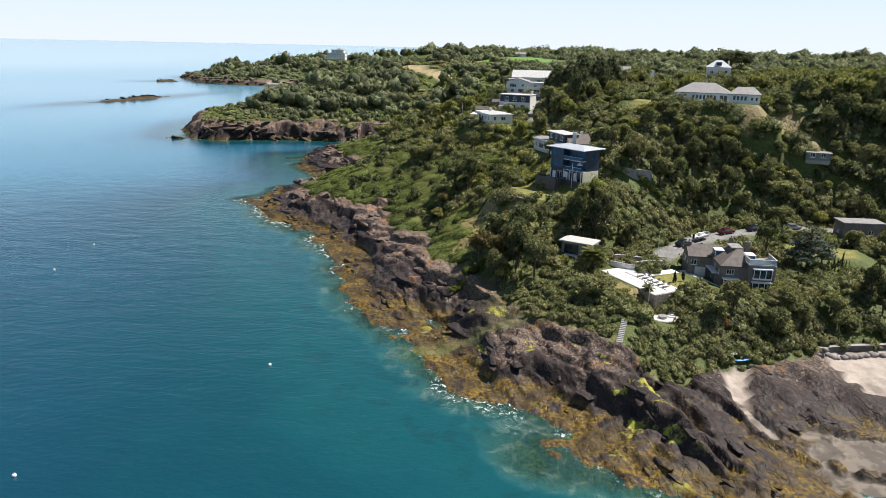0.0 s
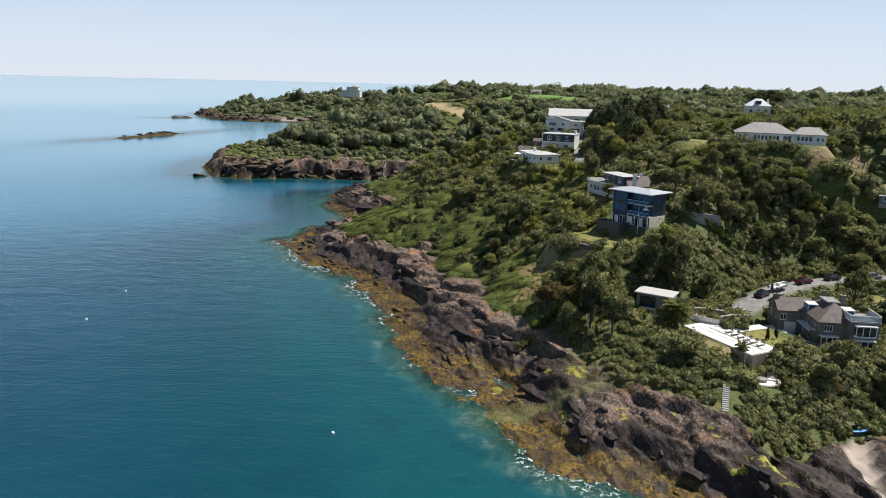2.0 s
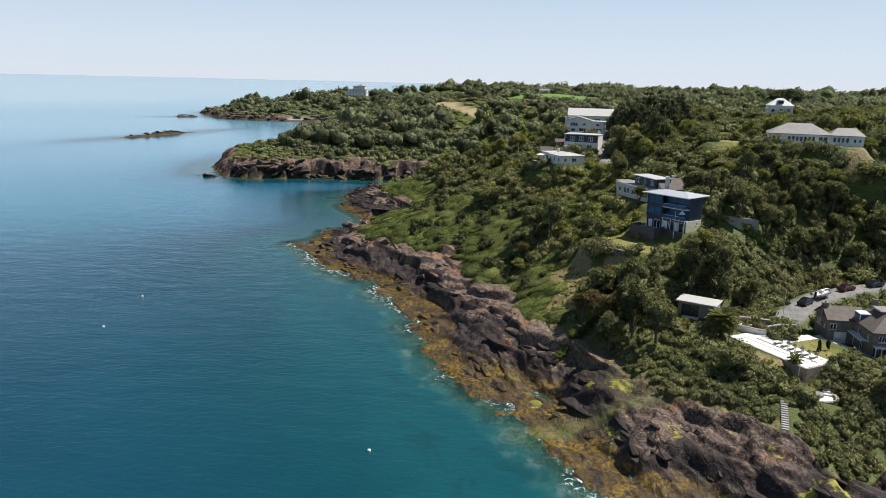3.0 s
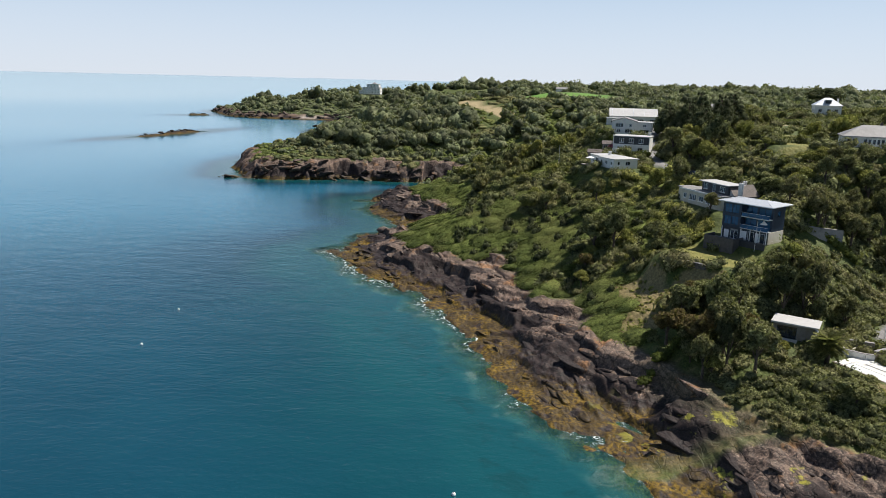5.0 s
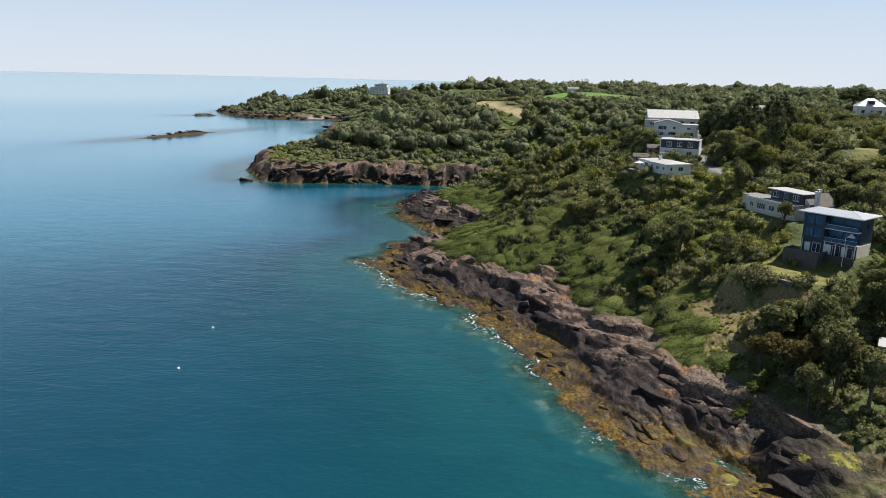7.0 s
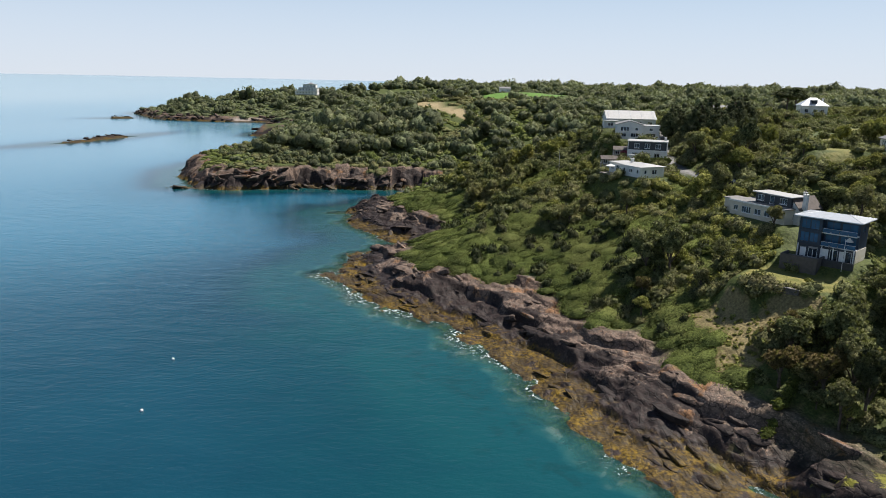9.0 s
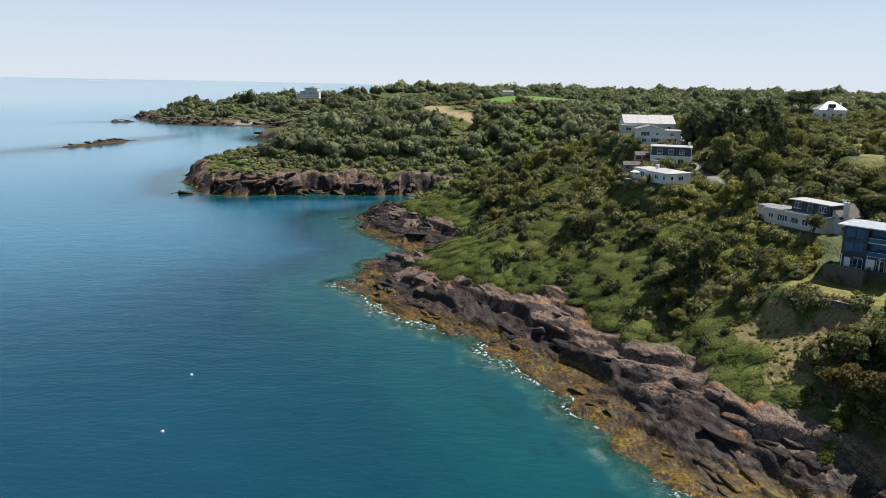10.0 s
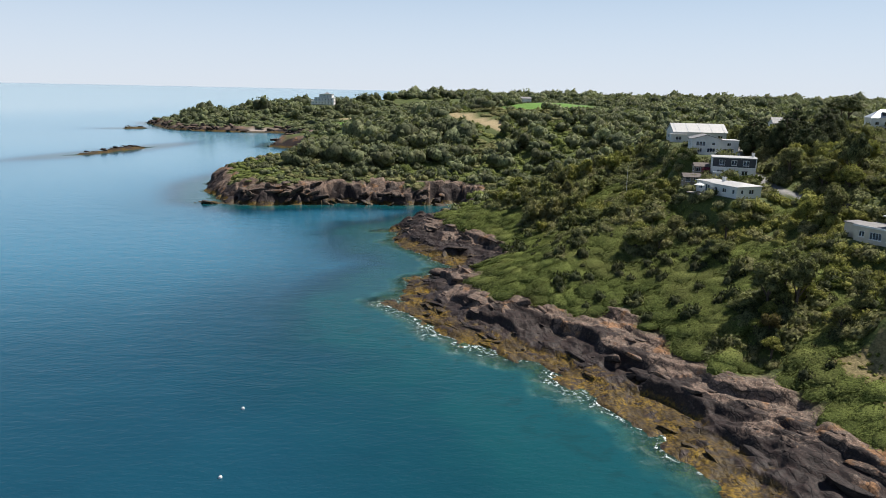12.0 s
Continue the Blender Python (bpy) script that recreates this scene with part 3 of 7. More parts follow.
def land(x, y, fine=True):
    """Height of the ground and seabed, with masks."""
    x, y = np.asarray(x, float), np.asarray(y, float)
    d = coast_distance(x, y)
    wig = smooth(np.abs(d), 60, 20) + 0.15
    d = d + wig * (6.0 * (fbm(x / 14, y / 14, 3, 3) - 0.5) + 2.6 * (fbm(x / 3.2, y / 3.2, 5, 2) - 0.5))
    isle = np.zeros(x.shape)
    for ix, iy, rx, ry, hh, turn in ISLETS:
        a = radians(turn)
        u = ((x - ix) * math.cos(a) + (y - iy) * math.sin(a)) / rx
        v = (-(x - ix) * math.sin(a) + (y - iy) * math.cos(a)) / ry
        rim = (1 - np.hypot(u, v)) * ry + 2.0 * (fbm(x / 5, y / 5, 9, 2) - 0.5)
        isle = np.where(rim > d, hh, isle)
        d = np.maximum(d, rim)
    far = smooth(y, 300, 400)
    butt, one, two = cells(x / 8.5 + 0.6 * fbm(x / 9, y / 9, 15, 2), y / 12, 19)
    d = d + far * (1 - smooth(y, 600, 700)) * (1 - smooth(d, 10, 18)) * smooth(d, -8, 0) * (2.2 * (one[0] - 0.5) - 0.9 * (1 - smooth(butt, 0, 0.12)) + 6.5 * (cells(x / 24, y / 20, 23)[1][0] - 0.5))
    low_end = 1 - 0.55 * smooth(y, 385, 400) * (1 - smooth(y, 440, 470)) * (1 - smooth(x, -168, -128))
    lowland = low_end - 0.38 * smooth(y, 820, 880) * (1 - smooth(d, 160, 320))
    up = np.interp(d, INLAND, RISE) * (1 - far) + np.interp(d, INLAND, CLIFF) * far * lowland
    shelf = (1 - smooth(y, 135, 165)) * (1 - smooth(d, 8, 14)) * smooth(d, 0, 3)
    up = up * (1 - 0.45 * shelf)
    point = np.exp(-((x + 63) ** 2 + (y - 240) ** 2) / 13.0 ** 2) + np.exp(-((x + 69) ** 2 + (y - 343) ** 2) / 7.0 ** 2)
    up = up * (1 - 0.6 * point)
    up = np.where(isle > 0, np.minimum(up, isle * np.clip(d / 2.5, 0, 1)), up)
    foot = beyond(x, y, FOOT)
    beach = beyond(x, y, BEACH)
    hollow = 9.9 + (0.85 + 0.2 * smooth(x, 45, 60)) * np.maximum(foot, 0) + 0.02 * np.minimum(foot, 0)
    shore = 2.2 + 0.62 * np.maximum(beach, 0) + 0.07 * np.minimum(beach, 0)
    east = smooth(x + 0.3 * (y - 100), 14, 34) * (1 - smooth(y, 150, 185))
    shore = shore * east + (1 - east) * 90
    h = softmin(up, hollow, 3.0)
    h = h + smooth(d, 25, 60) * 9.0 * np.exp(-((x - 5) ** 2 + (y - 525) ** 2) / 60.0 ** 2)
    h = h + smooth(d, 25, 60) * 6.0 * np.exp(-((x - 62) ** 2 + (y - 690) ** 2) / 50.0 ** 2)
    h = np.where(d > 0, softmin(h, shore, 1.0), h)
    h = h + smooth(d, 30, 90) * 5.0 * (fbm(x / 60, y / 60, 21, 3) - 0.5)
    for tx, ty, tz, hw, hd, turn in BANKS + TERRACES:
        w = level_weight(x, y, tx, ty, hw, hd, turn)
        h = h * (1 - w) + tz * w
    # roads cut along the slope
    rd = line_distance(x, y, ROAD)
    rw = 1 - smooth(rd, 2.2, 5.0)
    h = h * (1 - rw) + rw * np.interp(y, [205, 217, 246, 270, 300], [29.0, 29.6, 31.6, 34.5, 38.5])
    dv = line_distance(x, y, DRIVE)
    dw = 1 - smooth(dv, 2.8, 6.0)
    h = h * (1 - dw) + dw * np.interp(x, [50, 60, 90], [10.4, 10.9, 11.2])
    road = np.maximum(1 - smooth(rd, 1.9, 2.4), 1 - smooth(dv, 2.6, 3.2))
    # seabed
    sea = np.minimum(d, 0)
    bed = np.interp(-sea, [0, 3, 8, 16, 30, 60, 300, 900], [0, 0.8, 2.2, 5.0, 9.0, 12, 18, 32])
    bed = bed * (1 - 0.72 * np.exp(-(((x - 17) / 11) ** 2 + ((y - 86) / 9) ** 2) ** 2))      # drowned ledge off the cove
    bed = bed * (1 + (1 - smooth(-sea, 14, 40)) * (0.9 * fbm(x / 11, y / 11, 31, 3) - 0.475))
    h = np.where(d < 0, -bed, h)
    # bare rock: below the scrub's edge, and the platform of the cove
    edge = 20 + (9 + 9 * far) * (fbm(x / 9, y / 9, 41, 3) - 0.5) - 8 * far
    rock = 1 - smooth(d, edge - 1.2, edge + 1.2)
    cove = east * (1 - smooth(beach, -1.0, 0.8)) * smooth(y, 40, 60)
    scr = beyond(x, y, SCRUB_EDGE) + 2.0 * (fbm(x / 4, y / 4, 43, 3) - 0.5)
    wc = (1 - smooth(y, 118, 126)) * (1 - smooth(x, 42, 46))
    rock = np.maximum(rock * (1 - east * smooth(beach, 1.5, 3.0)), cove)
    rock = rock * (1 - wc) + wc * (1 - smooth(scr, -0.7, 0.7))
    strand = smooth(x, 66, 72) * smooth(beach, -16, -13) * (1 - smooth(beach, -0.3, 0.4))
    gx = np.interp(y, [88, 97, 103, 112], [49.5, 47.2, 48.0, 52.0])
    gully = (1 - smooth(np.abs(x - gx), np.interp(y, [88, 112], [0.5, 1.9]), np.interp(y, [88, 112], [1.3, 2.7]))) * smooth(y, 88, 92) * (1 - smooth(beach, -0.4, 0.4)) * smooth(x, 38, 42)
    bay = (1 - smooth(np.hypot((x + 146) / 24, (y - 785) / 26), 0.8, 1.1)) * smooth(d, -1, 1) * (1 - smooth(d, 14, 18))
    bay = np.maximum(bay, (1 - smooth(np.hypot((x + 215) / 18, (y - 954) / 16), 0.8, 1.1)) * smooth(d, -1, 1) * (1 - smooth(d, 8, 11)))
    h = h * (1 - bay) + bay * (1.8 + 0.1 * np.maximum(d, 0))
    flats = 0.62 * smooth(x, 49, 55) * (1 - smooth(y, 90, 96)) * smooth(d, 0, 3)
    sandy = np.clip(np.maximum(np.maximum(np.maximum(strand, gully), bay), flats), 0, 1)
    sandy = smooth(sandy + 0.9 * (fbm(x / 2.5, y / 2.5, 47, 3) - 0.5), 0.42, 0.58)
    if fine:
        rr = rock * smooth(d, -14, 3) * (1 - sandy)
        a = radians(28)
        wx = x + 5.0 * (fbm(x / 11, y / 11, 51, 3) - 0.5)
        wy = y + 5.0 * (fbm(x / 11, y / 11, 57, 3) - 0.5)
        u, v = -wx * math.sin(a) + wy * math.cos(a), wx * math.cos(a) + wy * math.sin(a)
        near = 1 - far
        h = h + rr * cove * 1.0 * smooth(d, 4, 12)
        big = (0.30 + 0.70 * smooth(d, 3.5, 9.0)) * (1 - 0.7 * point)
        big = np.maximum(big, 0.6 * cove)
        # long backs that rise towards the sea and break off in a steep front, cut by joints across them
        back = crags(u / 15, v / 6.4, 61, 1.7, 0.5, -1.35, 0.12)
        plate = crags(u / 6.5 + 0.1 * v, v / 3.0, 67, 0.7, 0.4, -0.5, 0.17)
        broken = smooth(fbm(x / 7, y / 7, 69, 2), 0.42, 0.62)
        chip = crags(u / 2.4, v / 1.3, 73, 0.34, 0.28, -0.2, 0.16)
        plate = plate + 1.3 * cove * crags(u / 10, v / 5.0, 91, 1.1, 0.6, -0.5, 0.07)
        bed = fbm(u / 5.0, v / 0.9, 75, 3) - 0.5
        rough = fbm(x / 0.9, y / 0.9, 79, 2) - 0.5
        full = h + rr * near * (0.95 * big * back + (0.30 + 0.5 * broken) * (0.5 + 0.5 * big) * plate + (0.12 + 0.5 * broken) * chip + 0.32 * bed + 0.18 * rough)
        ledge = (full + 0.9 * fbm(u / 6, v / 4, 89, 2) + 0.10 * v) / 0.9
        tread = (np.floor(ledge) + smooth(ledge - np.floor(ledge), 0.38, 0.95) - ledge) * 0.9
        h = full + rr * near * smooth(full, 0.6, 1.6) * 0.45 * tread
        h = h + far * rr * smooth(d, -1, 3) * (1.3 * crags(x / 13, y / 9, 83, 1.6, 0.9, 0.0, 0.10) + 0.9 * crags(x / 5.0, (y + 1.5 * h) / 2.6, 85, 1.0, 0.6, 0.0, 0.14))
    h = h + (1 - rock) * smooth(d, 0, 10) * 0.25 * (fbm(x / 2.2, y / 2.2, 81, 2) - 0.5)
    return h, d, rock, sandy, road


# lawns and fields: x, y, half width, half depth, turn
LAWNS = [(96, 258, 14, 5, -20), (108, 292, 14, 6, -20), (66, 226, 7, 5, -20), (60, 218, 4, 4, 0), (23.6, 173.6, 8.8, 5.0, -51.5), (47.2, 135.5, 3.8, 3.7, -64), (88, 157, 7.5, 4.5, -20), (72, 248, 8, 6, 0), (58, 286, 10, 6, 0)]
STUBBLES = [(-11, 511, 26, 6, -52), (14, 548, 26, 6, 8), (-75, 985, 60, 14, 0), (118, 330, 22, 4, 0), (100, 300, 10, 5, 0)]
CROPS = [(64, 672, 40, 18, -20), (-120, 940, 26, 10, 0)]


def patch_weight(x, y, px, py, hw, hd, turn):
    a = radians(turn)
    u = (x - px) * math.cos(a) + (y - py) * math.sin(a)
    v = -(x - px) * math.sin(a) + (y - py) * math.cos(a)
    wob = 1.2 * (fbm(x / 4, y / 4, 91, 2) - 0.5)
    out = np.hypot(np.maximum(np.abs(u) - hw + 0.8, 0), np.maximum(np.abs(v) - hd + 0.8, 0)) + wob
    return 1 - smooth(out, 0.3, 1.1)


def patches(x, y, rows):
    out = np.zeros(np.shape(x))
    for row in rows:
        out = np.maximum(out, patch_weight(x, y, *row))
    return out


def sheet(name, levels, sample, keys, material):
    """One mesh from square grids, each finer one laid into the coarser: (x0, x1, y0, y1, step, keep(x, y))."""
    allv, allf, attrs, base = [], [], [], 0
    for x0, x1, y0, y1, stp, keep in levels:
        xs, ys = np.arange(x0, x1 + stp / 2, stp), np.arange(y0, y1 + stp / 2, stp)
        gx, gy = np.meshgrid(xs, ys)
        nx, ny = len(xs), len(ys)
        cx, cy = (gx[:-1, :-1] + stp / 2).ravel(), (gy[:-1, :-1] + stp / 2).ravel()
        use = keep(cx, cy)
        i, j = np.meshgrid(np.arange(nx - 1), np.arange(ny - 1))
        a = (j * nx + i).ravel()[use]
        q = np.stack([a, a + 1, a + 1 + nx, a + nx], 1)
        ids, inv = np.unique(q, return_inverse=True)
        px, py = gx.ravel()[ids], gy.ravel()[ids]
        z, vals = sample(px, py)
        allv.append(np.stack([px, py, z], 1))
        attrs.append(vals)
        allf.append(inv.reshape(-1, 4) + base)
        base += len(ids)
    v, f = np.vstack(allv), np.vstack(allf)
    me = bpy.data.meshes.new(name)
    fill_mesh(me, v, f)
    for k, key in enumerate(keys):
        at = me.attributes.new(key, "FLOAT", "POINT")
        at.data.foreach_set("value", np.concatenate([row[k] for row in attrs]).astype(np.float32))
    me.materials.append(material)
    me.shade_smooth()
    return new(name, me)


def fill_mesh(me, v, f):
    n, k = f.shape
    me.vertices.add(len(v))
    me.vertices.foreach_set("co", v.astype(np.float32).ravel())
    me.loops.add(n * k)
    me.loops.foreach_set("vertex_index", f.astype(np.int32).ravel())
    me.polygons.add(n)
    me.polygons.foreach_set("loop_start", np.arange(0, n * k, k, dtype=np.int32))
    me.update(calc_edges=True)


def in_box(x, y, b):
    return (x > b[0]) & (x < b[1]) & (y > b[2]) & (y < b[3])


BAND = (-82, 84, 62, 366)
NEAR = (-190, 150, 50, 510)
MID = (-520, 600, -20, 1400)


HEAD = (-182, -20, 372, 500)


def head_keep(x, y):
    d = coast_distance(x, y)
    return (d > -8) & (d < 26)


def band_keep(x, y):
    d = coast_distance(x, y)
    return (d > -7) & (d < 28.5)


def near_keep(x, y):
    d = coast_distance(x, y)
    return (d > -60) & ~(in_box(x, y, (BAND[0] + 1, BAND[1] - 1, BAND[2] + 1, BAND[3] - 1)) & (d > -6) & (d < 27.5)) & ~(in_box(x, y, (HEAD[0] + 2, HEAD[1] - 2, HEAD[2] + 2, HEAD[3] - 2)) & (d > -6) & (d < 24))


def mid_keep(x, y):
    d = coast_distance(x, y)
    isle = (x < -260) & (y > 600)
    hole = in_box(x, y, (NEAR[0] + 5, NEAR[1] - 5, NEAR[2] + 5, NEAR[3] - 5)) & (d > -52)
    return ~hole & ((d > -160) | isle)


def far_keep(x, y):
    return ~in_box(x, y, (MID[0] + 40, MID[1] - 40, MID[2] + 40, MID[3] - 40))


DRY = [(10, 172, 4.5), (12, 166, 4), (7, 177, 3.5), (16, 165, 4.5), (20, 162, 3.5), (8, 160, 3.6), (5, 163.5, 3.2), (4, 158.5, 2.6), (10, 166, 4.0), (34.5, 130, 3.2), (38, 127.4, 2.8), (41.6, 126.4, 2.2), (86.5, 201.5, 2.8), (91.5, 203, 3.2), (96, 206, 4.0), (101, 206, 4.0), (104, 202, 3.0), (105, 198.5, 1.8)]      # bare, sun-dried ground: x, y, radius


def ground_sample(x, y):
    h, d, rock, sandy, road = land(x, y)
    worn = (rock > 0.01) & (d < 34) & (d > -10) & (y < 520)         # rock edges worn back a little
    wx, wy = x[worn], y[worn]
    h[worn] = 0.2 * h[worn] + 0.2 * sum(land(wx + a, wy + b)[0] for a, b in ((0.16, 0.05), (-0.05, 0.16), (-0.16, -0.05), (0.05, -0.16)))
    lawn = patches(x, y, LAWNS)
    algae = smooth(fbm(x / 30, y / 30, 95, 2), 0.35, 0.55) * smooth(d, 1, 5) * (1 - smooth(d, 22, 26)) * (1 - smooth(y, 120, 150))
    upper = smooth(d + 14 * (fbm(x / 6, y / 6, 97, 3) - 0.5), 11, 18) * (0.55 + 0.45 * smooth(y, 120, 175))
    upper = upper * (1 - 0.6 * smooth(x, 24, 34) * (1 - smooth(y, 100, 114)))
    upper = np.maximum(upper, 0.95 * smooth(y, 390, 400) * smooth(d + 16 * (fbm(x / 6, y / 6, 98, 3) - 0.5), 2, 9))
    dry = np.maximum(0.55 * (1 - smooth(d, 22, 30)) * (1 - smooth(y, 330, 360)), 0.0)
    for sx, sy, r in DRY:
        dry = np.maximum(dry, 1 - smooth(np.hypot(x - sx, y - sy), r * 0.8, r * 1.3))
    return h, (rock, sandy, road, lawn, patches(x, y, STUBBLES), patches(x, y, CROPS), algae, dry, upper)


ground = sheet("ground", [(*BAND, 0.33, band_keep), (*HEAD, 0.6, head_keep), (*NEAR, 1.4, near_keep), (*MID, 7.0, mid_keep), (-4900, 4900, -2400, 4900, 70.0, far_keep)],
               ground_sample, ("rock", "sand", "road", "lawn", "stubble", "crop", "algae", "dry", "upper"), M_GROUND)
tagged(ground, "coastal hillside of dark and pinkish rock, weed, dry grass and soil", "ground", kind="structure")


SURF = [(-64, 235, 9), (-72, 248, 6), (-47, 214, 8), (-28, 179, 7), (-36, 198, 5), (-33, 190, 6), (2, 105, 5), (-7, 132, 4), (-19, 144, 4), (10, 101, 4), (-160, 424, 8), (-136, 408, 8)]      # where the swell breaks: x, y, reach


def sea_sample(x, y):
    h, d, *_ = land(x, y, False)
    dist = np.hypot(x, y)
    z = 0.0 + 33.0 * smooth(dist, 1800, 5600) * 1.35    # far rim bent up to put the horizon right in the camera's view
    # depth plus offsets by position that drive the painted haze
    deep_tone = np.maximum(-h, -0.5) + 9.0 * smooth(y + 0.3 * np.abs(x), 130, 560) * smooth(-d, 0, 30)
    deep_tone = deep_tone + 4.0 * smooth(y, 190, 320) * smooth(-d, 2, 25)
    deep_tone = deep_tone + 10.0 * smooth(y, 360, 760) * smooth(-d, 0, 22)
    swell = sum(np.exp(-((x - sx) ** 2 + (y - sy) ** 2) / r ** 2) for sx, sy, r in SURF)
    return z, (deep_tone, 1 - 0.93 * smooth(dist, 110, 800), np.minimum(swell, 1.0))


SEA_NEAR = (-200, 90, 40, 440)
SEA_MID = (-700, 300, -100, 1500)


def surf(x, y):
    """Squares of the fine water grid along the shore."""
    d = coast_distance(np.floor((x + 200) / 1.25) * 1.25 - 199.375, np.floor((y - 40) / 1.25) * 1.25 + 40.625)
    return (d > -9) & (d < 14)


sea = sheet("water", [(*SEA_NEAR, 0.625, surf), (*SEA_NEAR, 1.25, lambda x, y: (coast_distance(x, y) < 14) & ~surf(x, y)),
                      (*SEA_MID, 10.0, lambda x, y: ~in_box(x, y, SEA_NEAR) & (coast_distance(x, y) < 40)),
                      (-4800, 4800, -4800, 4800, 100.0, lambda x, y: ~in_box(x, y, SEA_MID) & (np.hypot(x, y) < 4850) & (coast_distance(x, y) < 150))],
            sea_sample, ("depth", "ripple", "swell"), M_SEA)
tagged(sea, "calm blue-green sea, turquoise in the shallows", "sea", kind="structure")

# ---------------------------------------------------------------- plants
def ico(level):
    bm = bmesh.new()
    bmesh.ops.create_icosphere(bm, subdivisions=level, radius=1.0)
    v = np.array([p.co[:] for p in bm.verts])
    f = np.array([[q.index for q in p.verts] for p in bm.faces])
    bm.free()
    return v, f


ICO1, ICO2 = ico(1), ico(2)


def lumpy(rng, centre, radii, base, rough=0.22):
    v, f = base
    k = rng.uniform(2.2, 3.4)
    ph = rng.uniform(0, 6.3, 6)
    bulge = 1 + rough * (np.sin(k * v[:, 0] * 2 + ph[0]) * np.cos(k * v[:, 1] * 2 + ph[1]) + 0.6 * np.sin(k * 3 * v[:, 2] + ph[2] + 2 * v[:, 0]))
    return v * bulge[:, None] * radii + centre, f


def cards(rng, points, normals, size, spread=0.7):
    """Small pointed leaf sprays lying roughly along the crown's skin."""
    n = len(points)
    nor = normals + rng.normal(0, spread, (n, 3))
    nor /= np.linalg.norm(nor, axis=1)[:, None] + 1e-9
    t = np.cross(nor, rng.normal(0, 1, (n, 3)))
    t /= np.linalg.norm(t, axis=1)[:, None] + 1e-9
    b = np.cross(nor, t)
    s = size * rng.uniform(0.55, 1.25, (n, 1))
    w = s * rng.uniform(0.5, 0.9, (n, 1))
    v = np.stack([points - t * s * 0.8 - b * w * 0.8, points + t * s * 0.8 - b * w * 0.8 + nor * s * 0.15, points + b * w * 1.5], 1).reshape(-1, 3)
    i = np.arange(n) * 3
    return v, np.stack([i, i + 1, i + 2], 1)


def gather(chunks):
    vs, fs, base = [], [], 0
    for v, f in chunks:
        vs.append(v)
        fs.append(f + base)
        base += len(v)
    return np.vstack(vs), np.vstack(fs)


def leaf_mass(seed, lobes, leaves, size, base=ICO1, core=0.78, spread=0.75, lift=0.0):
    """A crown from rounded lobes (centre, radii): a dark inner mass under many leaf sprays."""
    rng = np.random.default_rng(seed)
    chunks = []
    area = np.array([r[0] * r[1] + r[1] * r[2] + r[0] * r[2] for c, r in lobes])
    share = np.maximum(6, (2.0 * leaves * area / area.sum()).astype(int))
    for (c, r), n in zip(lobes, share):
        c, r = np.array(c, float), np.array(r, float)
        chunks.append(lumpy(rng, c, r * core, base))
        d = rng.normal(0, 1, (n, 3))
        d[:, 2] = np.where(d[:, 2] < -0.4, -d[:, 2], d[:, 2])
        d /= np.linalg.norm(d, axis=1)[:, None]
        rad = rng.uniform(0.84, 1.08, (n, 1))
        nor = d / r
        nor /= np.linalg.norm(nor, axis=1)[:, None]
        chunks.append(cards(rng, c + d * r * rad, nor + np.array([0, 0, lift]), size, spread))
    return gather(chunks)


def round_crown(seed, n=9, flat=0.8, leaves=620, size=0.085):
    """A crown about 2 across and 2*flat high, sitting on z = 0."""
    rng = np.random.default_rng(seed)
    lobes = [((0, 0, flat), (0.62, 0.62, 0.62 * flat))]
    for k in range(n):
        a = 6.283 * k / n + rng.uniform(-0.4, 0.4)
        q = rng.uniform(0.35, 0.68)
        z = flat * rng.uniform(0.35, 1.55)
        s = rng.uniform(0.26, 0.44)
        q *= 1 - 0.45 * max(0, z / flat - 1.0)
        lobes.append(((q * math.cos(a), q * math.sin(a), z), (s, s, s * rng.uniform(0.75, 1.0))))
    return leaf_mass(seed, lobes, leaves, size)


def bush_form(seed, leaves=64, base=ICO1, size=0.14):
    rng = np.random.default_rng(seed)
    lobes = [((0, 0, 0.3), (0.8, 0.8, 0.6))]
    for k in range(2):
        a = rng.uniform(0, 6.28)
        s = rng.uniform(0.38, 0.6)
        lobes.append(((0.5 * math.cos(a), 0.5 * math.sin(a), rng.uniform(0.2, 0.6)), (s, s, s * 0.85)))
    return leaf_mass(seed, lobes, leaves, size, base)


def dome_form(seed, leaves=36, size=0.13):
    """A rounded tree crown as seen from far off."""
    rng = np.random.default_rng(seed)
    a = rng.uniform(0, 6.28)
    lobes = [((0, 0, 0.40), (0.72, 0.70, 0.66))]
    for k in range(4):
        q = a + 1.57 * k + rng.uniform(-0.5, 0.5)
        s = rng.uniform(0.34, 0.55)
        lobes.append(((0.58 * math.cos(q), 0.58 * math.sin(q), rng.uniform(0.15, 0.75)), (s, s, s)))
    return leaf_mass(seed, lobes, leaves, size, ICO1, 0.9, 0.6)


def low_form(seed, leaves=36, size=0.11):
    """Low wind-shorn scrub as seen from far off."""
    rng = np.random.default_rng(seed)
    lobes = [((rng.uniform(-0.5, 0.5), rng.uniform(-0.5, 0.5), rng.uniform(0, 0.3)), (s, s, 0.8 * s)) for s in rng.uniform(0.45, 0.75, 4)]
    return leaf_mass(seed, lobes, leaves, size, ICO1, 0.88, 0.6)


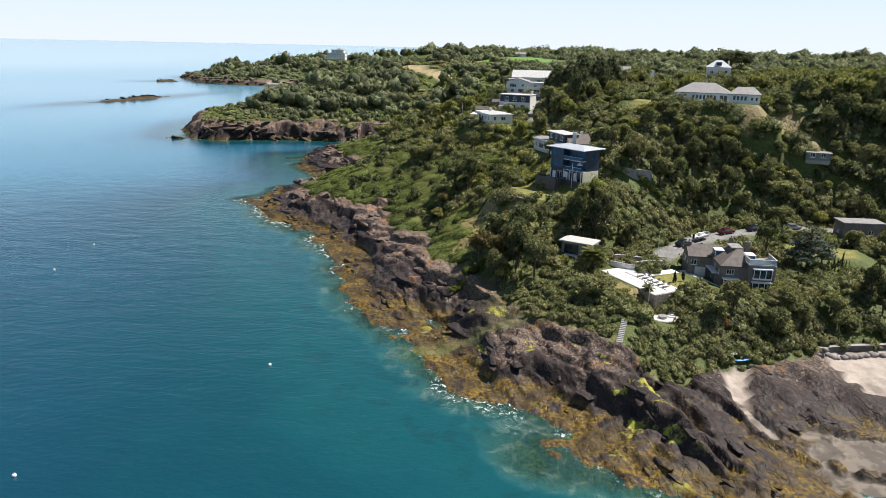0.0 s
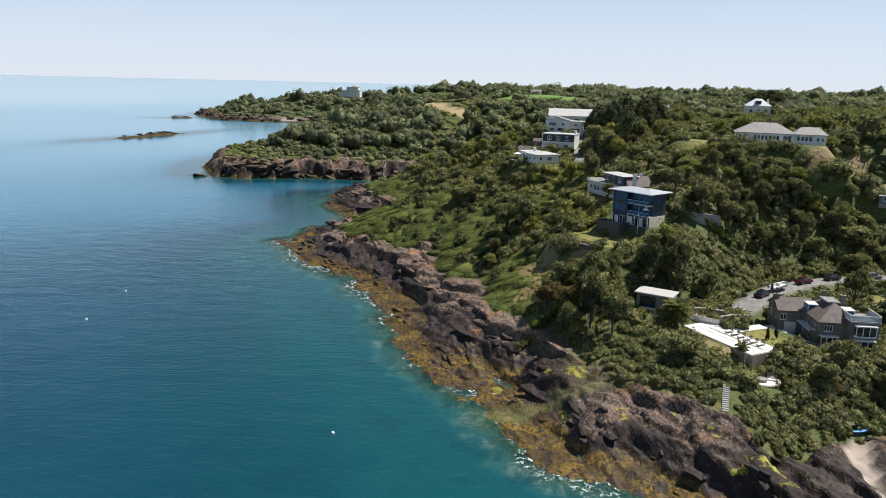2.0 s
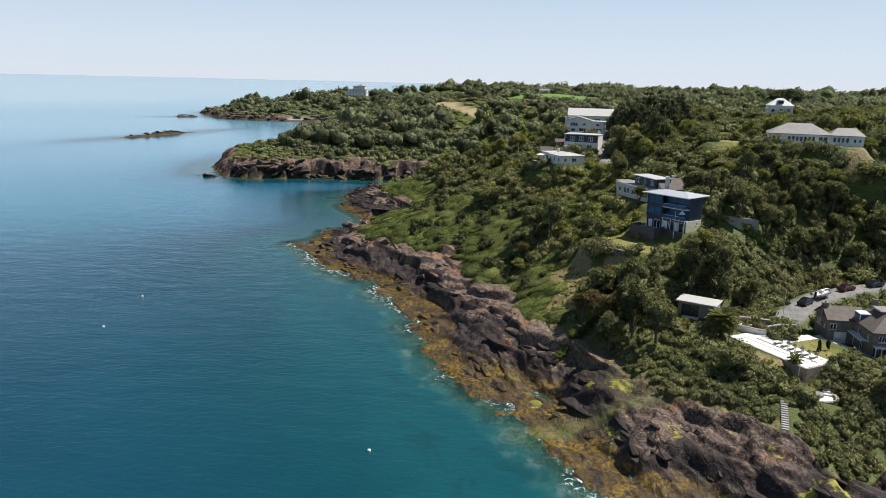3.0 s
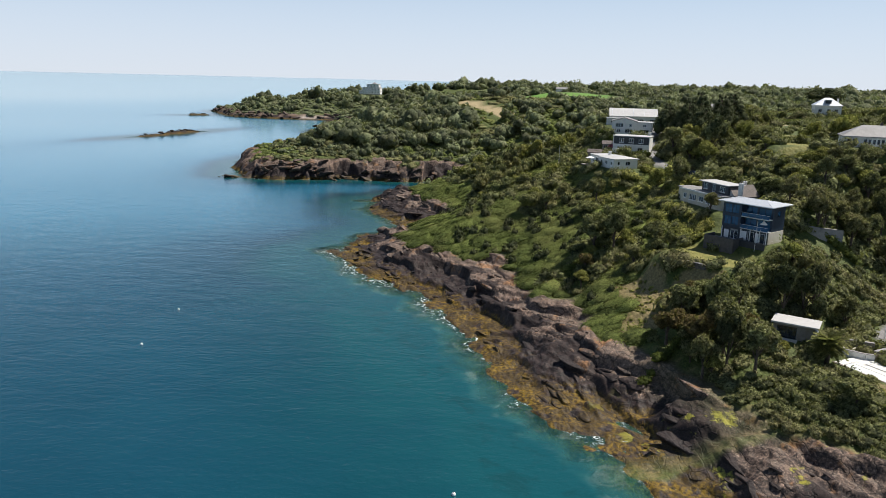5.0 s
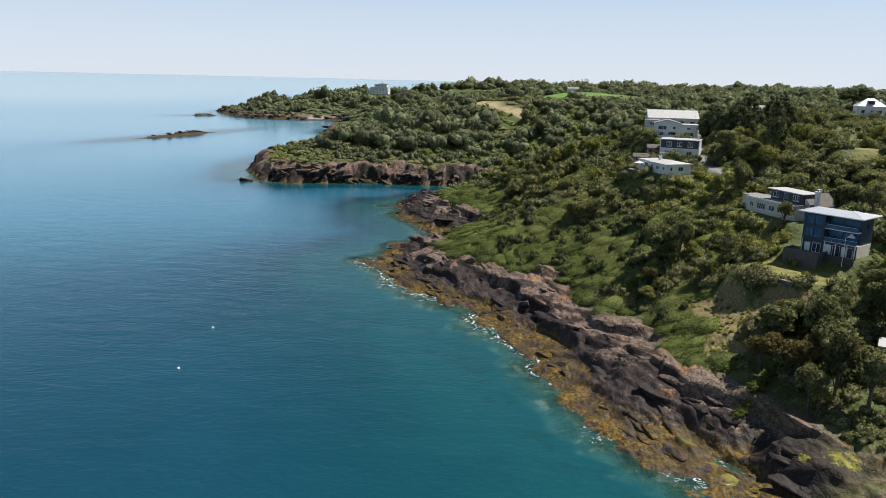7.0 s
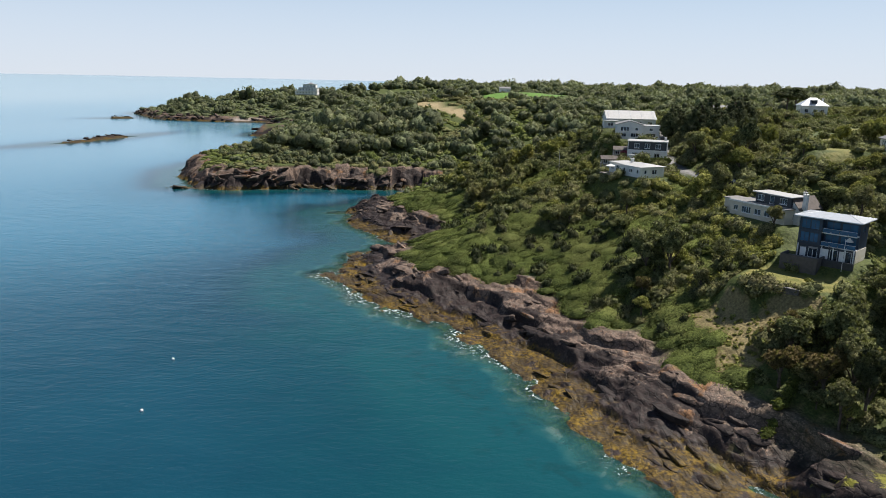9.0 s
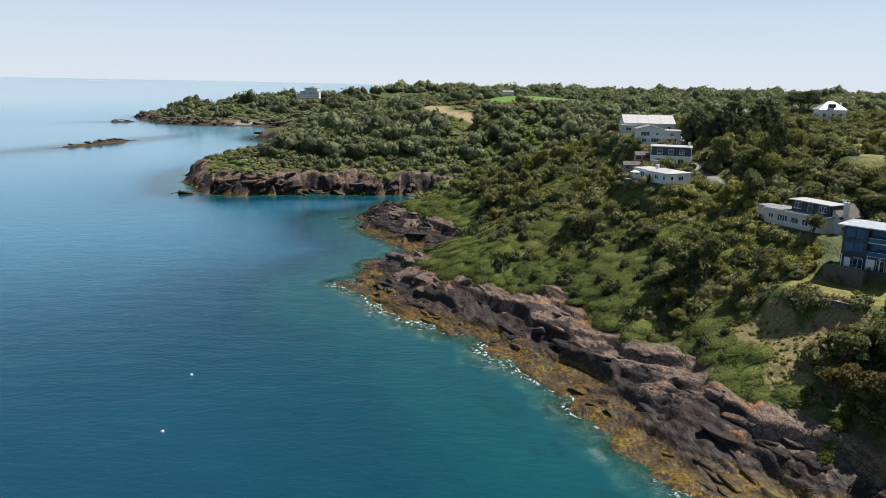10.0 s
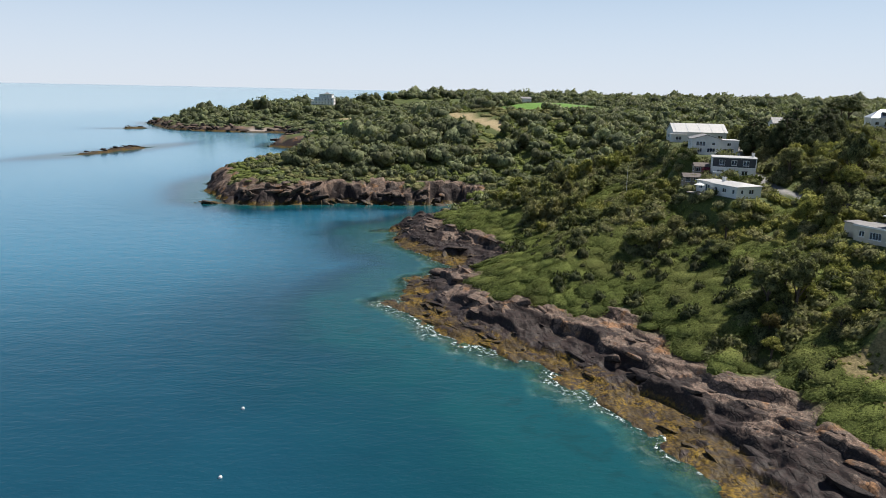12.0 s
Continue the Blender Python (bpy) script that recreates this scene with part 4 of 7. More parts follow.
def mat_form(seed, leaves=300, size=0.055):
    """A low mat of bracken fronds."""
    rng = np.random.default_rng(seed)
    v, f = lumpy(rng, np.array([0, 0, -0.05]), np.array([0.95, 0.95, 0.42]), ICO1, 0.15)
    d = rng.uniform(-1, 1, (leaves * 2, 2))
    d = d[np.hypot(d[:, 0], d[:, 1]) < 1][:leaves]
    z = 0.42 * np.sqrt(np.maximum(0, 1 - (d ** 2).sum(1))) + rng.uniform(-0.02, 0.12, len(d))
    p = np.column_stack([d * 1.05, z])
    nor = np.column_stack([d * 0.5, np.full(len(d), 0.9)])
    return gather([(v, f), cards(rng, p, nor, size, 0.5)])


def plant_mesh(name, v, f, material):
    me = bpy.data.meshes.new(name)
    fill_mesh(me, v, f)
    me.materials.append(material)
    if material not in (M_ROCK, M_BARK):
        me.shade_smooth()
    return me


def stand(name, forms, places, material, label, category, lean=0.0):
    """Many plants joined into one mesh, each leaning with the slope under it: places are rows x, y, z, radius, height, form, turn."""
    vs, fs, base = [], [], 0
    px5, py5 = np.array([p[0] for p in places]), np.array([p[1] for p in places])
    h5 = [land(px5 + a, py5 + b, False)[0] for a, b in ((2, 0), (-2, 0), (0, 2), (0, -2))]
    lean_x, lean_y = np.clip((h5[0] - h5[1]) / 4, -0.9, 0.9) * lean, np.clip((h5[2] - h5[3]) / 4, -0.9, 0.9) * lean
    for (x, y, z, r, h, k, turn), sx, sy in zip(places, lean_x, lean_y):
        v, f = forms[int(k) % len(forms)]
        c, s = math.cos(turn), math.sin(turn)
        w = np.empty_like(v)
        w[:, 0] = (v[:, 0] * c - v[:, 1] * s) * r + x
        w[:, 1] = (v[:, 0] * s + v[:, 1] * c) * r + y
        w[:, 2] = v[:, 2] * h + z + (w[:, 0] - x) * sx + (w[:, 1] - y) * sy
        vs.append(w)
        fs.append(f + base)
        base += len(v)
    ob = new(name, plant_mesh(name, np.vstack(vs), np.vstack(fs), material))
    return tagged(ob, label, category, kind="stuff")


def tube(points, radii, sides=6):
    """A tapered limb along points, as triangles."""
    pts = [Vector(p) for p in points]
    vs, fs = [], []
    for k, (p, r) in enumerate(zip(pts, radii)):
        way = (pts[min(k + 1, len(pts) - 1)] - pts[max(k - 1, 0)]).normalized()
        a = way.cross(Vector((0.3, 0.9, 0.2))).normalized()
        b = way.cross(a)
        for q in range(sides):
            t = 6.2832 * q / sides
            vs.append(p + (a * math.cos(t) + b * math.sin(t)) * r)
    for k in range(len(pts) - 1):
        for q in range(sides):
            i, j = k * sides + q, k * sides + (q + 1) % sides
            fs += [(i, j, j + sides), (i, j + sides, i + sides)]
    return np.array([v[:] for v in vs]), np.array(fs)


def make_tree(name, label, crown, material, crown_r, crown_h, crown_z, trunk_r=0.22, limbs=4, seed=0, lean=0.0):
    """tree > trunk, crown; stands on z = 0."""
    rng = np.random.default_rng(seed)
    root = new(name)
    root.empty_display_size = 0.5
    top = crown_z + crown_h * 0.55
    bits = [tube([(0, 0, -0.6), (lean * 0.3, 0, crown_z * 0.5), (lean, rng.uniform(-0.2, 0.2), crown_z + 0.3), (lean, 0, top)], [trunk_r * 1.35, trunk_r, trunk_r * 0.75, trunk_r * 0.2])]
    for k in range(limbs):
        a = 6.283 * k / limbs + rng.uniform(-0.5, 0.5)
        q = crown_r * rng.uniform(0.4, 0.7)
        z0 = crown_z * rng.uniform(0.7, 1.0)
        bits.append(tube([(lean * 0.8, 0, z0), (lean + q * 0.5 * math.cos(a), q * 0.5 * math.sin(a), z0 + crown_h * 0.25), (lean + q * math.cos(a), q * math.sin(a), z0 + crown_h * 0.45)],
                         [trunk_r * 0.5, trunk_r * 0.35, trunk_r * 0.1], 5))
    v, f = gather(bits)
    trunk = new("trunk", plant_mesh("trunk", v, f, M_BARK))
    trunk.parent = root
    cv, cf = crown
    leaf = new("crown", plant_mesh("crown", cv * np.array([crown_r, crown_r, crown_h / 2]) + np.array([lean, 0, crown_z]), cf, material))
    leaf.parent = root
    return tagged(root, label, "tree")


def ground_at(x, y):
    return land(np.atleast_1d(np.asarray(x, float)), np.atleast_1d(np.asarray(y, float)))[0]

# ---------------------------------------------------------------- planting
RNG = np.random.default_rng(11)


def scatter(x0, x1, y0, y1, gap):
    mx, my, half = (x0 + x1) / 2, (y0 + y1) / 2, math.hypot(x1 - x0, y1 - y0) / 2
    u, v = np.meshgrid(np.arange(-half, half, gap), np.arange(-half, half, gap))
    u = u.ravel() + RNG.uniform(-0.7, 0.7, u.size) * gap
    v = v.ravel() + RNG.uniform(-0.7, 0.7, v.size) * gap
    x, y = mx + 0.82 * u - 0.57 * v, my + 0.57 * u + 0.82 * v
    inside = (x > x0) & (x < x1) & (y > y0) & (y < y1)
    return x[inside], y[inside]


def open_ground(x, y, margin):
    """1 where buildings, roads, lawns or fields leave no room for plants."""
    out = np.zeros(x.shape)
    for tx, ty, tz, hw, hd, turn in TERRACES:
        out = np.maximum(out, level_box(x, y, tx, ty, hw, hd, turn, margin))
    out = np.maximum(out, line_distance(x, y, ROAD) < 2.2 + margin)
    out = np.maximum(out, line_distance(x, y, DRIVE) < 3.0 + margin)
    for px, py, hw, hd, turn in LAWNS + STUBBLES + CROPS:
        out = np.maximum(out, level_box(x, y, px, py, hw, hd, turn, margin * 0.5))
    return out > 0.5


def level_box(x, y, tx, ty, hw, hd, turn, margin):
    a = radians(turn)
    u = (x - tx) * math.cos(a) + (y - ty) * math.sin(a)
    v = -(x - tx) * math.sin(a) + (y - ty) * math.cos(a)
    return ((np.abs(u) < hw + margin) & (np.abs(v) < hd + margin)).astype(float)


def near_spot(x, y, spots):
    out = np.zeros(x.shape)
    for sx, sy, r in spots:
        out = np.maximum(out, 1 - smooth(np.hypot(x - sx, y - sy), r * 0.75, r * 1.15))
    return out


# groves on the seaward slope: x, y, radius
DARK_SPOTS = [(-26, 243, 2.6), (-20, 248, 2.4), (-20, 240, 2.8), (-21, 231, 2.2), (-28, 231, 2.0), (-8, 270, 3.2), (-9, 291, 4), (-14, 219, 2.4), (-8, 192, 2.6), (-14, 256, 2.6), (0, 250, 3), (-34, 262, 2), (6, 212, 3)]
GROVES = [(11, 141, 6), (17, 139, 6), (22, 150, 6), (6, 196, 8), (0, 186, 5), (14, 158, 10), (8, 150, 6), (20, 146, 6), (14, 184, 5), (-12, 262, 9), (8, 268, 10), (-16, 300, 10), (-5, 238, 5), (30, 194, 4)]


# gardens, low ground in front of houses and the camera's sight lines, kept clear of trees: x, y, half width, half
# depth, turn
TREELESS = [(-18, 492, 32, 10, -52), (12, 528, 28, 14, 8), (66, 640, 40, 24, -20), (98, 275, 18, 40, -20), (74, 207, 14, 3, -21), (72, 222, 12, 8, -21), (97, 204, 8, 3, -10), (52, 170, 11, 11, -10), (106, 305, 16, 30, -24), (62, 662, 23, 20, -20), (11, 234, 7, 8, 0), (20, 250, 6, 6, 0), (112, 318, 24, 24, 0), (128, 332, 14, 8, 0), (24, 278, 8, 6, 0), (20, 300, 10, 8, 0), (42, 300, 6, 8, 0),
           (20, 205, 5, 9, 15), (15, 218, 8, 9, 0), (26, 190, 5, 5, 0), (44, 138, 10, 14, -25), (88, 152, 12, 6, 0), (41, 121, 8, 8, 0), (33, 131, 5, 6, 0), (58, 130, 9, 6, 0), (88, 150, 12, 9, 0), (62, 128, 10, 5, 0), (78, 165, 10, 4, 20),
           (72, 258, 12, 14, 0), (60, 285, 14, 8, 0), (116, 228, 12, 12, 0), (34, 170, 9, 5, -20), (24, 166, 9, 7, -51)]


def garden(x, y):
    out = np.zeros(x.shape)
    for row in TREELESS:
        out = np.maximum(out, level_box(x, y, *row, 0.0))
    return out


def wooded(x, y, d):
    """How likely a tree is."""
    foot = beyond(x, y, FOOT)
    w = smooth(foot, -1, 3) * smooth(x, 26, 36)
    w = np.maximum(w, smooth(x - np.interp(y, [150, 210, 300, 400], [40, 44, 46, 0]), 0, 6) * smooth(y, 150, 165))
    w = np.maximum(w, 0.9 * near_spot(x, y, GROVES))
    w = np.maximum(w, 0.85 * smooth(y, 290, 330) * smooth(d, 26, 40))
    w = np.maximum(w, 0.9 * smooth(x, 44, 50) * smooth(beyond(x, y, BEACH), 2, 5) * (1 - smooth(y, 128, 132)))
    w = np.maximum(w, 0.06 * smooth(d, 26, 34))
    return w * (1 - near_spot(x, y, DRY)) * (1 - garden(x, y))


BUSH_FORMS = [bush_form(100 + k, 36) for k in range(7)]
MAT_FORMS = [mat_form(200 + k) for k in range(6)]
SMALL_BUSH = [bush_form(300 + k, 26, ICO1, 0.2) for k in range(5)]
WOOD_FORMS = [round_crown(400 + k, 5, 0.8, 90, 0.17) for k in range(6)]
LOW_FORMS = [low_form(560 + k) for k in range(6)]
FAR_FORMS = [dome_form(500 + k) for k in range(6)] + [bush_form(520 + k, 26, ICO1, 0.15) for k in range(6)]

# trees near enough to count are things of their own; the others are woods
TREES = []
for k, (nm, lab, mt, r, h, z, n, flat) in enumerate([
        ("broadleaf_tree", "dark green broadleaf tree with a rounded crown", M_TREE, 3.6, 6.6, 2.6, 10, 0.85),
        ("broadleaf_tree", "dense green broadleaf tree on the wooded slope", M_BUSH, 3.2, 5.4, 2.2, 9, 0.8),
        ("broadleaf_tree", "tall dark broadleaf tree in the wood", M_TREE, 3.0, 7.6, 3.4, 11, 0.95),
        ("broadleaf_tree", "bright green young tree with loose leaves", M_BRIGHT, 2.6, 5.0, 2.0, 8, 0.85),
        ("broadleaf_tree", "wind-bent green coastal tree with a wide crown", M_BUSH, 4.0, 5.2, 2.0, 11, 0.7),
        ("broadleaf_tree", "brownish half-dry coastal tree with thin foliage", M_BROWN, 3.0, 5.0, 2.2, 9, 0.8),
        ("conifer_tree", "very dark evergreen tree with dense needles", M_DARKTREE, 3.0, 9.0, 2.4, 12, 1.0)]):
    TREES.append(make_tree(nm, lab, round_crown(600 + k, n, flat, 560, 0.085), mt, r, h, z, 0.24, 4, k))
    TREES[-1].location = (300 + 12 * k, 140, float(ground_at(300 + 12 * k, 140)[0]) - 0.3)

# the old trees of the grove above the rocks, and evergreens standing in the bracken: x, y, kind, growth
OWN_TREES = [(90, 194, 0, 0.9), (94, 196, 1, 0.75), (88, 190, 2, 1.0), (97, 192.5, 1, 0.9), (66, 206, 1, 0.8), (71, 203.5, 0, 0.9), (76, 202, 4, 0.95), (81, 200, 3, 1.0), (73, 198, 1, 1.1), (79, 195.5, 0, 1.1), (84, 194, 3, 1.0), (68, 199, 3, 1.0), (92, 190, 4, 1.1),
             (9, 151, 5, 1.1), (13, 146, 5, 1.25), (16, 140.5, 6, 0.95), (19.5, 137.5, 0, 1.1), (13, 155, 0, 1.05), (18, 151, 2, 1.1), (14.5, 159, 5, 0.9), (17, 145, 2, 1.2), (12, 140, 2, 0.85), (33, 163, 1, 0.8), (37, 166, 3, 0.85), (38, 162, 0, 0.8), (31, 158, 0, 0.8), (36, 160, 5, 0.9),
             (4, 197, 0, 1.25), (8, 194, 2, 1.2), (9, 200, 0, 1.2), (1, 190, 5, 0.8), (12, 205, 1, 0.9), (-13, 262, 0, 1.1), (-9, 268, 2, 1.0), (10, 228, 0, 0.9)]
tx, ty = scatter(-30, 190, 100, 340, 4.6)
th, td, trock, tsand, troad = land(tx, ty, False)
tw = wooded(tx, ty, td)
pick = (RNG.uniform(0, 1, tx.shape) < tw) & (trock < 0.2) & ~open_ground(tx, ty, 2.2) & (th > 3.0)
pick &= (np.abs(tx) < 0.75 * ty + 20)
tx, ty, th, td = tx[pick], ty[pick], th[pick], td[pick]
n_own = len(OWN_TREES)
tx = np.concatenate([tx, [r[0] for r in OWN_TREES]])
ty = np.concatenate([ty, [r[1] for r in OWN_TREES]])
th = np.concatenate([th, land(tx[-n_own:], ty[-n_own:], False)[0]])
order = np.argsort(np.hypot(tx + 30, ty - 30))
kind_noise = fbm(tx / 14, ty / 14, 121, 2)
wood_rows = {"far": [], "dark": [], "light": []}
count = 0
for q in order:
    x, y, z = tx[q], ty[q], th[q]
    grow = RNG.uniform(0.75, 1.2)
    hill = smooth(np.array(beyond(np.array([x]), np.array([y]), FOOT)[0]), 0, 20)
    grow *= 0.85 + 0.35 * float(hill) * float(x > 36)
    if x < 28 and y < 200:
        grow *= 0.8
    if y > 185 and x > 44:
        grow *= 0.66 if y < 212 else 0.5
    u = RNG.uniform()
    if near_spot(np.array([x]), np.array([y]), [(14, 150, 14)])[0] > 0.3 and u < 0.4:
        which = 5
    elif kind_noise[q] > 0.62:
        which = (3, 3, 1, 4)[int(u * 4)]
    elif kind_noise[q] < 0.36:
        which = (6, 2, 2, 0)[int(u * 4)]
    else:
        which = (0, 1, 2, 4, 0, 1, 3)[int(u * 7)]
    if q >= len(tx) - n_own:
        which, grow = OWN_TREES[q - len(tx) + n_own][2:]
    elif x <= 40 and y > 205 and RNG.uniform() < 0.5:
        which = 3 if RNG.uniform() < 0.4 else 1
    elif x > 40 and y > 195 and RNG.uniform() < 0.35:
        which = 3 if RNG.uniform() < 0.6 else 4
    turn = RNG.uniform(0, 360)
    if count < 290:
        t = copy_thing(TREES[which], pose(x, y, z - 0.2, 0, 0, turn) @ Matrix.Diagonal((grow, grow, grow * RNG.uniform(0.9, 1.1), 1)))
        tagged(t, group="trees of the slope")
        count += 1
    else:
        r = RNG.uniform(2.8, 4.6) * (1.0 if y < 230 else 0.75)
        wood_rows["dark" if which in (6, 2) else "light" if which == 3 else "far"].append((x, y, z + 0.8, r, r * RNG.uniform(0.9, 1.5), RNG.integers(0, 99), turn))
for t in TREES:
    for ch in list(t.children):
        bpy.data.objects.remove(ch)
    bpy.data.objects.remove(t)

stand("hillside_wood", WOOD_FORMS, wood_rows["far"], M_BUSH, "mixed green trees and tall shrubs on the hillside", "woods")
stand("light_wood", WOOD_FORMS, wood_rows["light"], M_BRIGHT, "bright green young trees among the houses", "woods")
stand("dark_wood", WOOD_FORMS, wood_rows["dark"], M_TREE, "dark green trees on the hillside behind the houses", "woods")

# scrub and bracken of the slopes
bx, by = scatter(-80, 140, 96, 345, 2.15)
bh, bd, brock, bsand, broad = land(bx, by, False)
ok = (brock < 0.25) & (bh > 3.0) & ~open_ground(bx, by, 0.7) & (bd > 12) & (bx < 0.72 * by + 6)
ok &= near_spot(bx, by, DRY) < 0.5
bx, by, bh, bd = bx[ok], by[ok], bh[ok], bd[ok]
bw = wooded(bx, by, bd)
spot = near_spot(bx, by, DARK_SPOTS)
near_lawn = open_ground(bx, by, 3.2)
fern = - 0.5 * near_lawn + 0.22 * near_spot(bx, by, [(2, 222, 15), (-6, 205, 11), (4, 240, 10)]) + fbm(bx / 15, by / 15, 131, 3) + (0.12 + 0.14 * smooth(by, 165, 185)) * (1 - smooth(bd, 32, 58)) - 0.25 * bw - 0.5 * spot - 0.5 * smooth(bx, 6, 12) * (1 - smooth(by, 150, 160)) - 0.5 * garden(bx, by) * (by > 225) - 0.5 * (bx > 40)
rows_fern, rows_bush, rows_dark, rows_garden = [], [], [], []
for x, y, z, d, w, fn, sp in zip(bx, by, bh, bd, bw, fern, spot):
    if w > 0.75 and RNG.uniform() < 0.45:
        continue
    if 43 < x < 58 and 177.5 < y < 181.5:
        continue
    if level_box(np.array(x), np.array(y), 98, 275, 18, 45, -20, 0.0) > 0.5 and RNG.uniform() < 0.8:
        continue
    if 78 < x < 100 and 146 < y < 157 or math.hypot(x - 31.9, y - 139.4) < 2.8 or math.hypot(x - 29, y - 145) < 2.6 or math.hypot(x - 40, y - 119) < 3.2:
        continue
    turn, k = RNG.uniform(0, 6.28), RNG.integers(0, 99)
    if fn > 0.50 and w < 0.5:
        r = RNG.uniform(1.7, 2.7)
        rows_fern.append((x, y, z + 0.25, r * 1.4, r * RNG.uniform(0.28, 0.75), k, turn))
    else:
        r = RNG.uniform(1.0, 2.1) * (0.8 + 0.5 * float(d > 30))
        if sp > 0.4 or w > 0.75:
            r *= 1.35
        row = (x, y, z - 0.1, r, r * RNG.uniform(0.75, 1.25), k, turn)
        if 8 < x < 34 and 184 < y < 238 and RNG.uniform() < 0.6:
            rows_garden.append(row)
        else:
            (rows_dark if fn < 0.36 else rows_bush).append(row)
rows_gorse = [(x, y, float(ground_at(x, y)[0]) - 0.2, r * 0.8, r * 1.4, k, k) for k, (x, y, r) in enumerate(DARK_SPOTS)]
for k in range(150):
    y = RNG.uniform(176, 305)
    x = float(np.interp(y, [180, 215, 250, 300], [-4, -24, -36, -30])) + RNG.uniform(0, 34)
    r = RNG.uniform(0.7, 2.1)
    if not open_ground(np.array([x]), np.array([y]), 1.5)[0]:
        rows_gorse.append((x, y, float(ground_at(x, y)[0]) - 0.2, r, r * RNG.uniform(1.3, 2.2), RNG.integers(0, 99), x))
for sx, sy, sr in DRY[:12]:
    for k in range(16):
        x, y = sx + RNG.normal(0, sr * 0.5), sy + RNG.normal(0, sr * 0.5)
        rows_garden.append((x, y, float(ground_at(x, y)[0]) - 0.1, RNG.uniform(0.3, 0.7), RNG.uniform(0.3, 0.6), RNG.integers(0, 99), x))
stand("gorse_bushes", BUSH_FORMS, rows_gorse, M_DARKTREE, "upright dark gorse bushes standing in the bracken", "bushes")
stand("garden_shrubs", BUSH_FORMS, rows_garden, M_BRIGHT, "bright green garden shrubs between the hillside houses", "shrubs", 0.4)
# close-set bushes of the garden slope above the cove
qx, qy = scatter(14, 68, 104, 134, 1.7)
qh, qd, qrock, *_ = land(qx, qy, False)
ok = (qrock < 0.3) & ~open_ground(qx, qy, 0.6) & (near_spot(qx, qy, DRY) < 0.5) & (np.hypot(qx - 40, qy - 119) > 3.4) & (np.hypot(qx - 32.6, qy - 115.5) > 2.6) & (np.hypot(qx - 31.2, qy - 111.5) > 2.2)
for x, y, z in zip(qx[ok], qy[ok], qh[ok]):
    r = RNG.uniform(0.9, 1.5)
    (rows_bush if RNG.uniform() < 0.6 else rows_dark).append((x, y, z - 0.1, r, r * RNG.uniform(0.8, 1.4), RNG.integers(0, 99), RNG.uniform(0, 6.28)))
for x, y in ((42.2, 124.9), (39.6, 125.3), (45.6, 126.4), (47.4, 127.6), (31.4, 136.0), (49.2, 129.2)):
    z = float(ground_at(x, y)[0])
    rows_bush.append((x, y, z - 0.2, 1.6, 2.7, RNG.integers(0, 99), 0.4 * x))
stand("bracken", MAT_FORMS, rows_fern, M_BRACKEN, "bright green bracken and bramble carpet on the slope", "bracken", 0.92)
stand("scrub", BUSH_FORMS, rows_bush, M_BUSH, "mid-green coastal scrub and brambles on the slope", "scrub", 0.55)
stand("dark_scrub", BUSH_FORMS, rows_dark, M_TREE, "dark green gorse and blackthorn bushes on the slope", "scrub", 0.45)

# far headlands, valley woods and the skyline
fx, fy = scatter(-420, 560, 345, 900, 10.2)
gx2, gy2 = scatter(-460, 900, 900, 1400, 18.0)
rx2, ry2 = scatter(120, 420, 190, 345, 6.5)
ex, ey = scatter(-170, -20, 340, 640, 8.0)
fx, fy = np.concatenate([fx, gx2, rx2, ex]), np.concatenate([fy, gy2, ry2, ey])
fh, fd, frock, *_ = land(fx, fy, False)
keep = (fd > 9) & (frock < 0.3) & ~open_ground(fx, fy, 2.0) & (garden(fx, fy) < 0.5) & (fx < 0.66 * fy + 40) & ((fy < 600) | (RNG.uniform(0, 1, fx.shape) < 0.65))
field = fbm(fx / 90, fy / 90, 141, 2)
keep &= ~((field > 0.60) & (fy > 560) & (fx > -60)) | (RNG.uniform(0, 1, fx.shape) < 0.10)
rows_far, rows_far_dark, rows_plateau = [], [], []
for x, y, z, d in zip(fx[keep], fy[keep], fh[keep], fd[keep]):
    r = float(np.clip(5.0 * math.exp(RNG.normal(0, 0.34)), 2.0, 8.0)) * (0.6 + 0.4 * float(smooth(np.array(d), 15, 60))) * (1.5 if y > 900 else 1.0)
    if d > 150 and y < 480 and RNG.uniform() < 0.07:
        r *= 1.5
    if y < 640 and d < 40:
        r *= 0.75
    if x < -135 and y < 460:
        continue
    if 480 < y < 720 and x < -85:
        r *= 0.5
    if 870 < y < 990 and -160 < x < -20 and RNG.uniform() < 0.6:
        continue
    if -112 < x < 15 and 400 < y < 640:
        r *= 1.3
    if 545 < y < 655 and 15 < x < 95:
        r *= 0.6
    if 930 < y < 990 and -140 < x < -10:
        r *= 0.45
    elif y > 700:
        r *= 1.2
    elif y > 640:
        r *= 0.9
    row = (x, y, z - 0.3, r, r * RNG.uniform(0.7, 1.25), RNG.integers(0, 99), RNG.uniform(0, 6.28))
    if y < 440 and x > 60:
        row = (*row[:3], min(r, 4.2), min(row[4], 4.6), *row[5:])
        rows_plateau.append(row)
        continue
    (rows_far_dark if RNG.uniform() < (0.62 if -112 < x < 40 and y < 640 else 0.42) else rows_far).append(row)
cx3, cy3 = scatter(-175, 60, 342, 600, 4.6)
ch3, cd3, cr3, *_ = land(cx3, cy3, False)
keep = (cd3 > 6) & (cr3 < 0.5) & ~open_ground(cx3, cy3, 1.0)
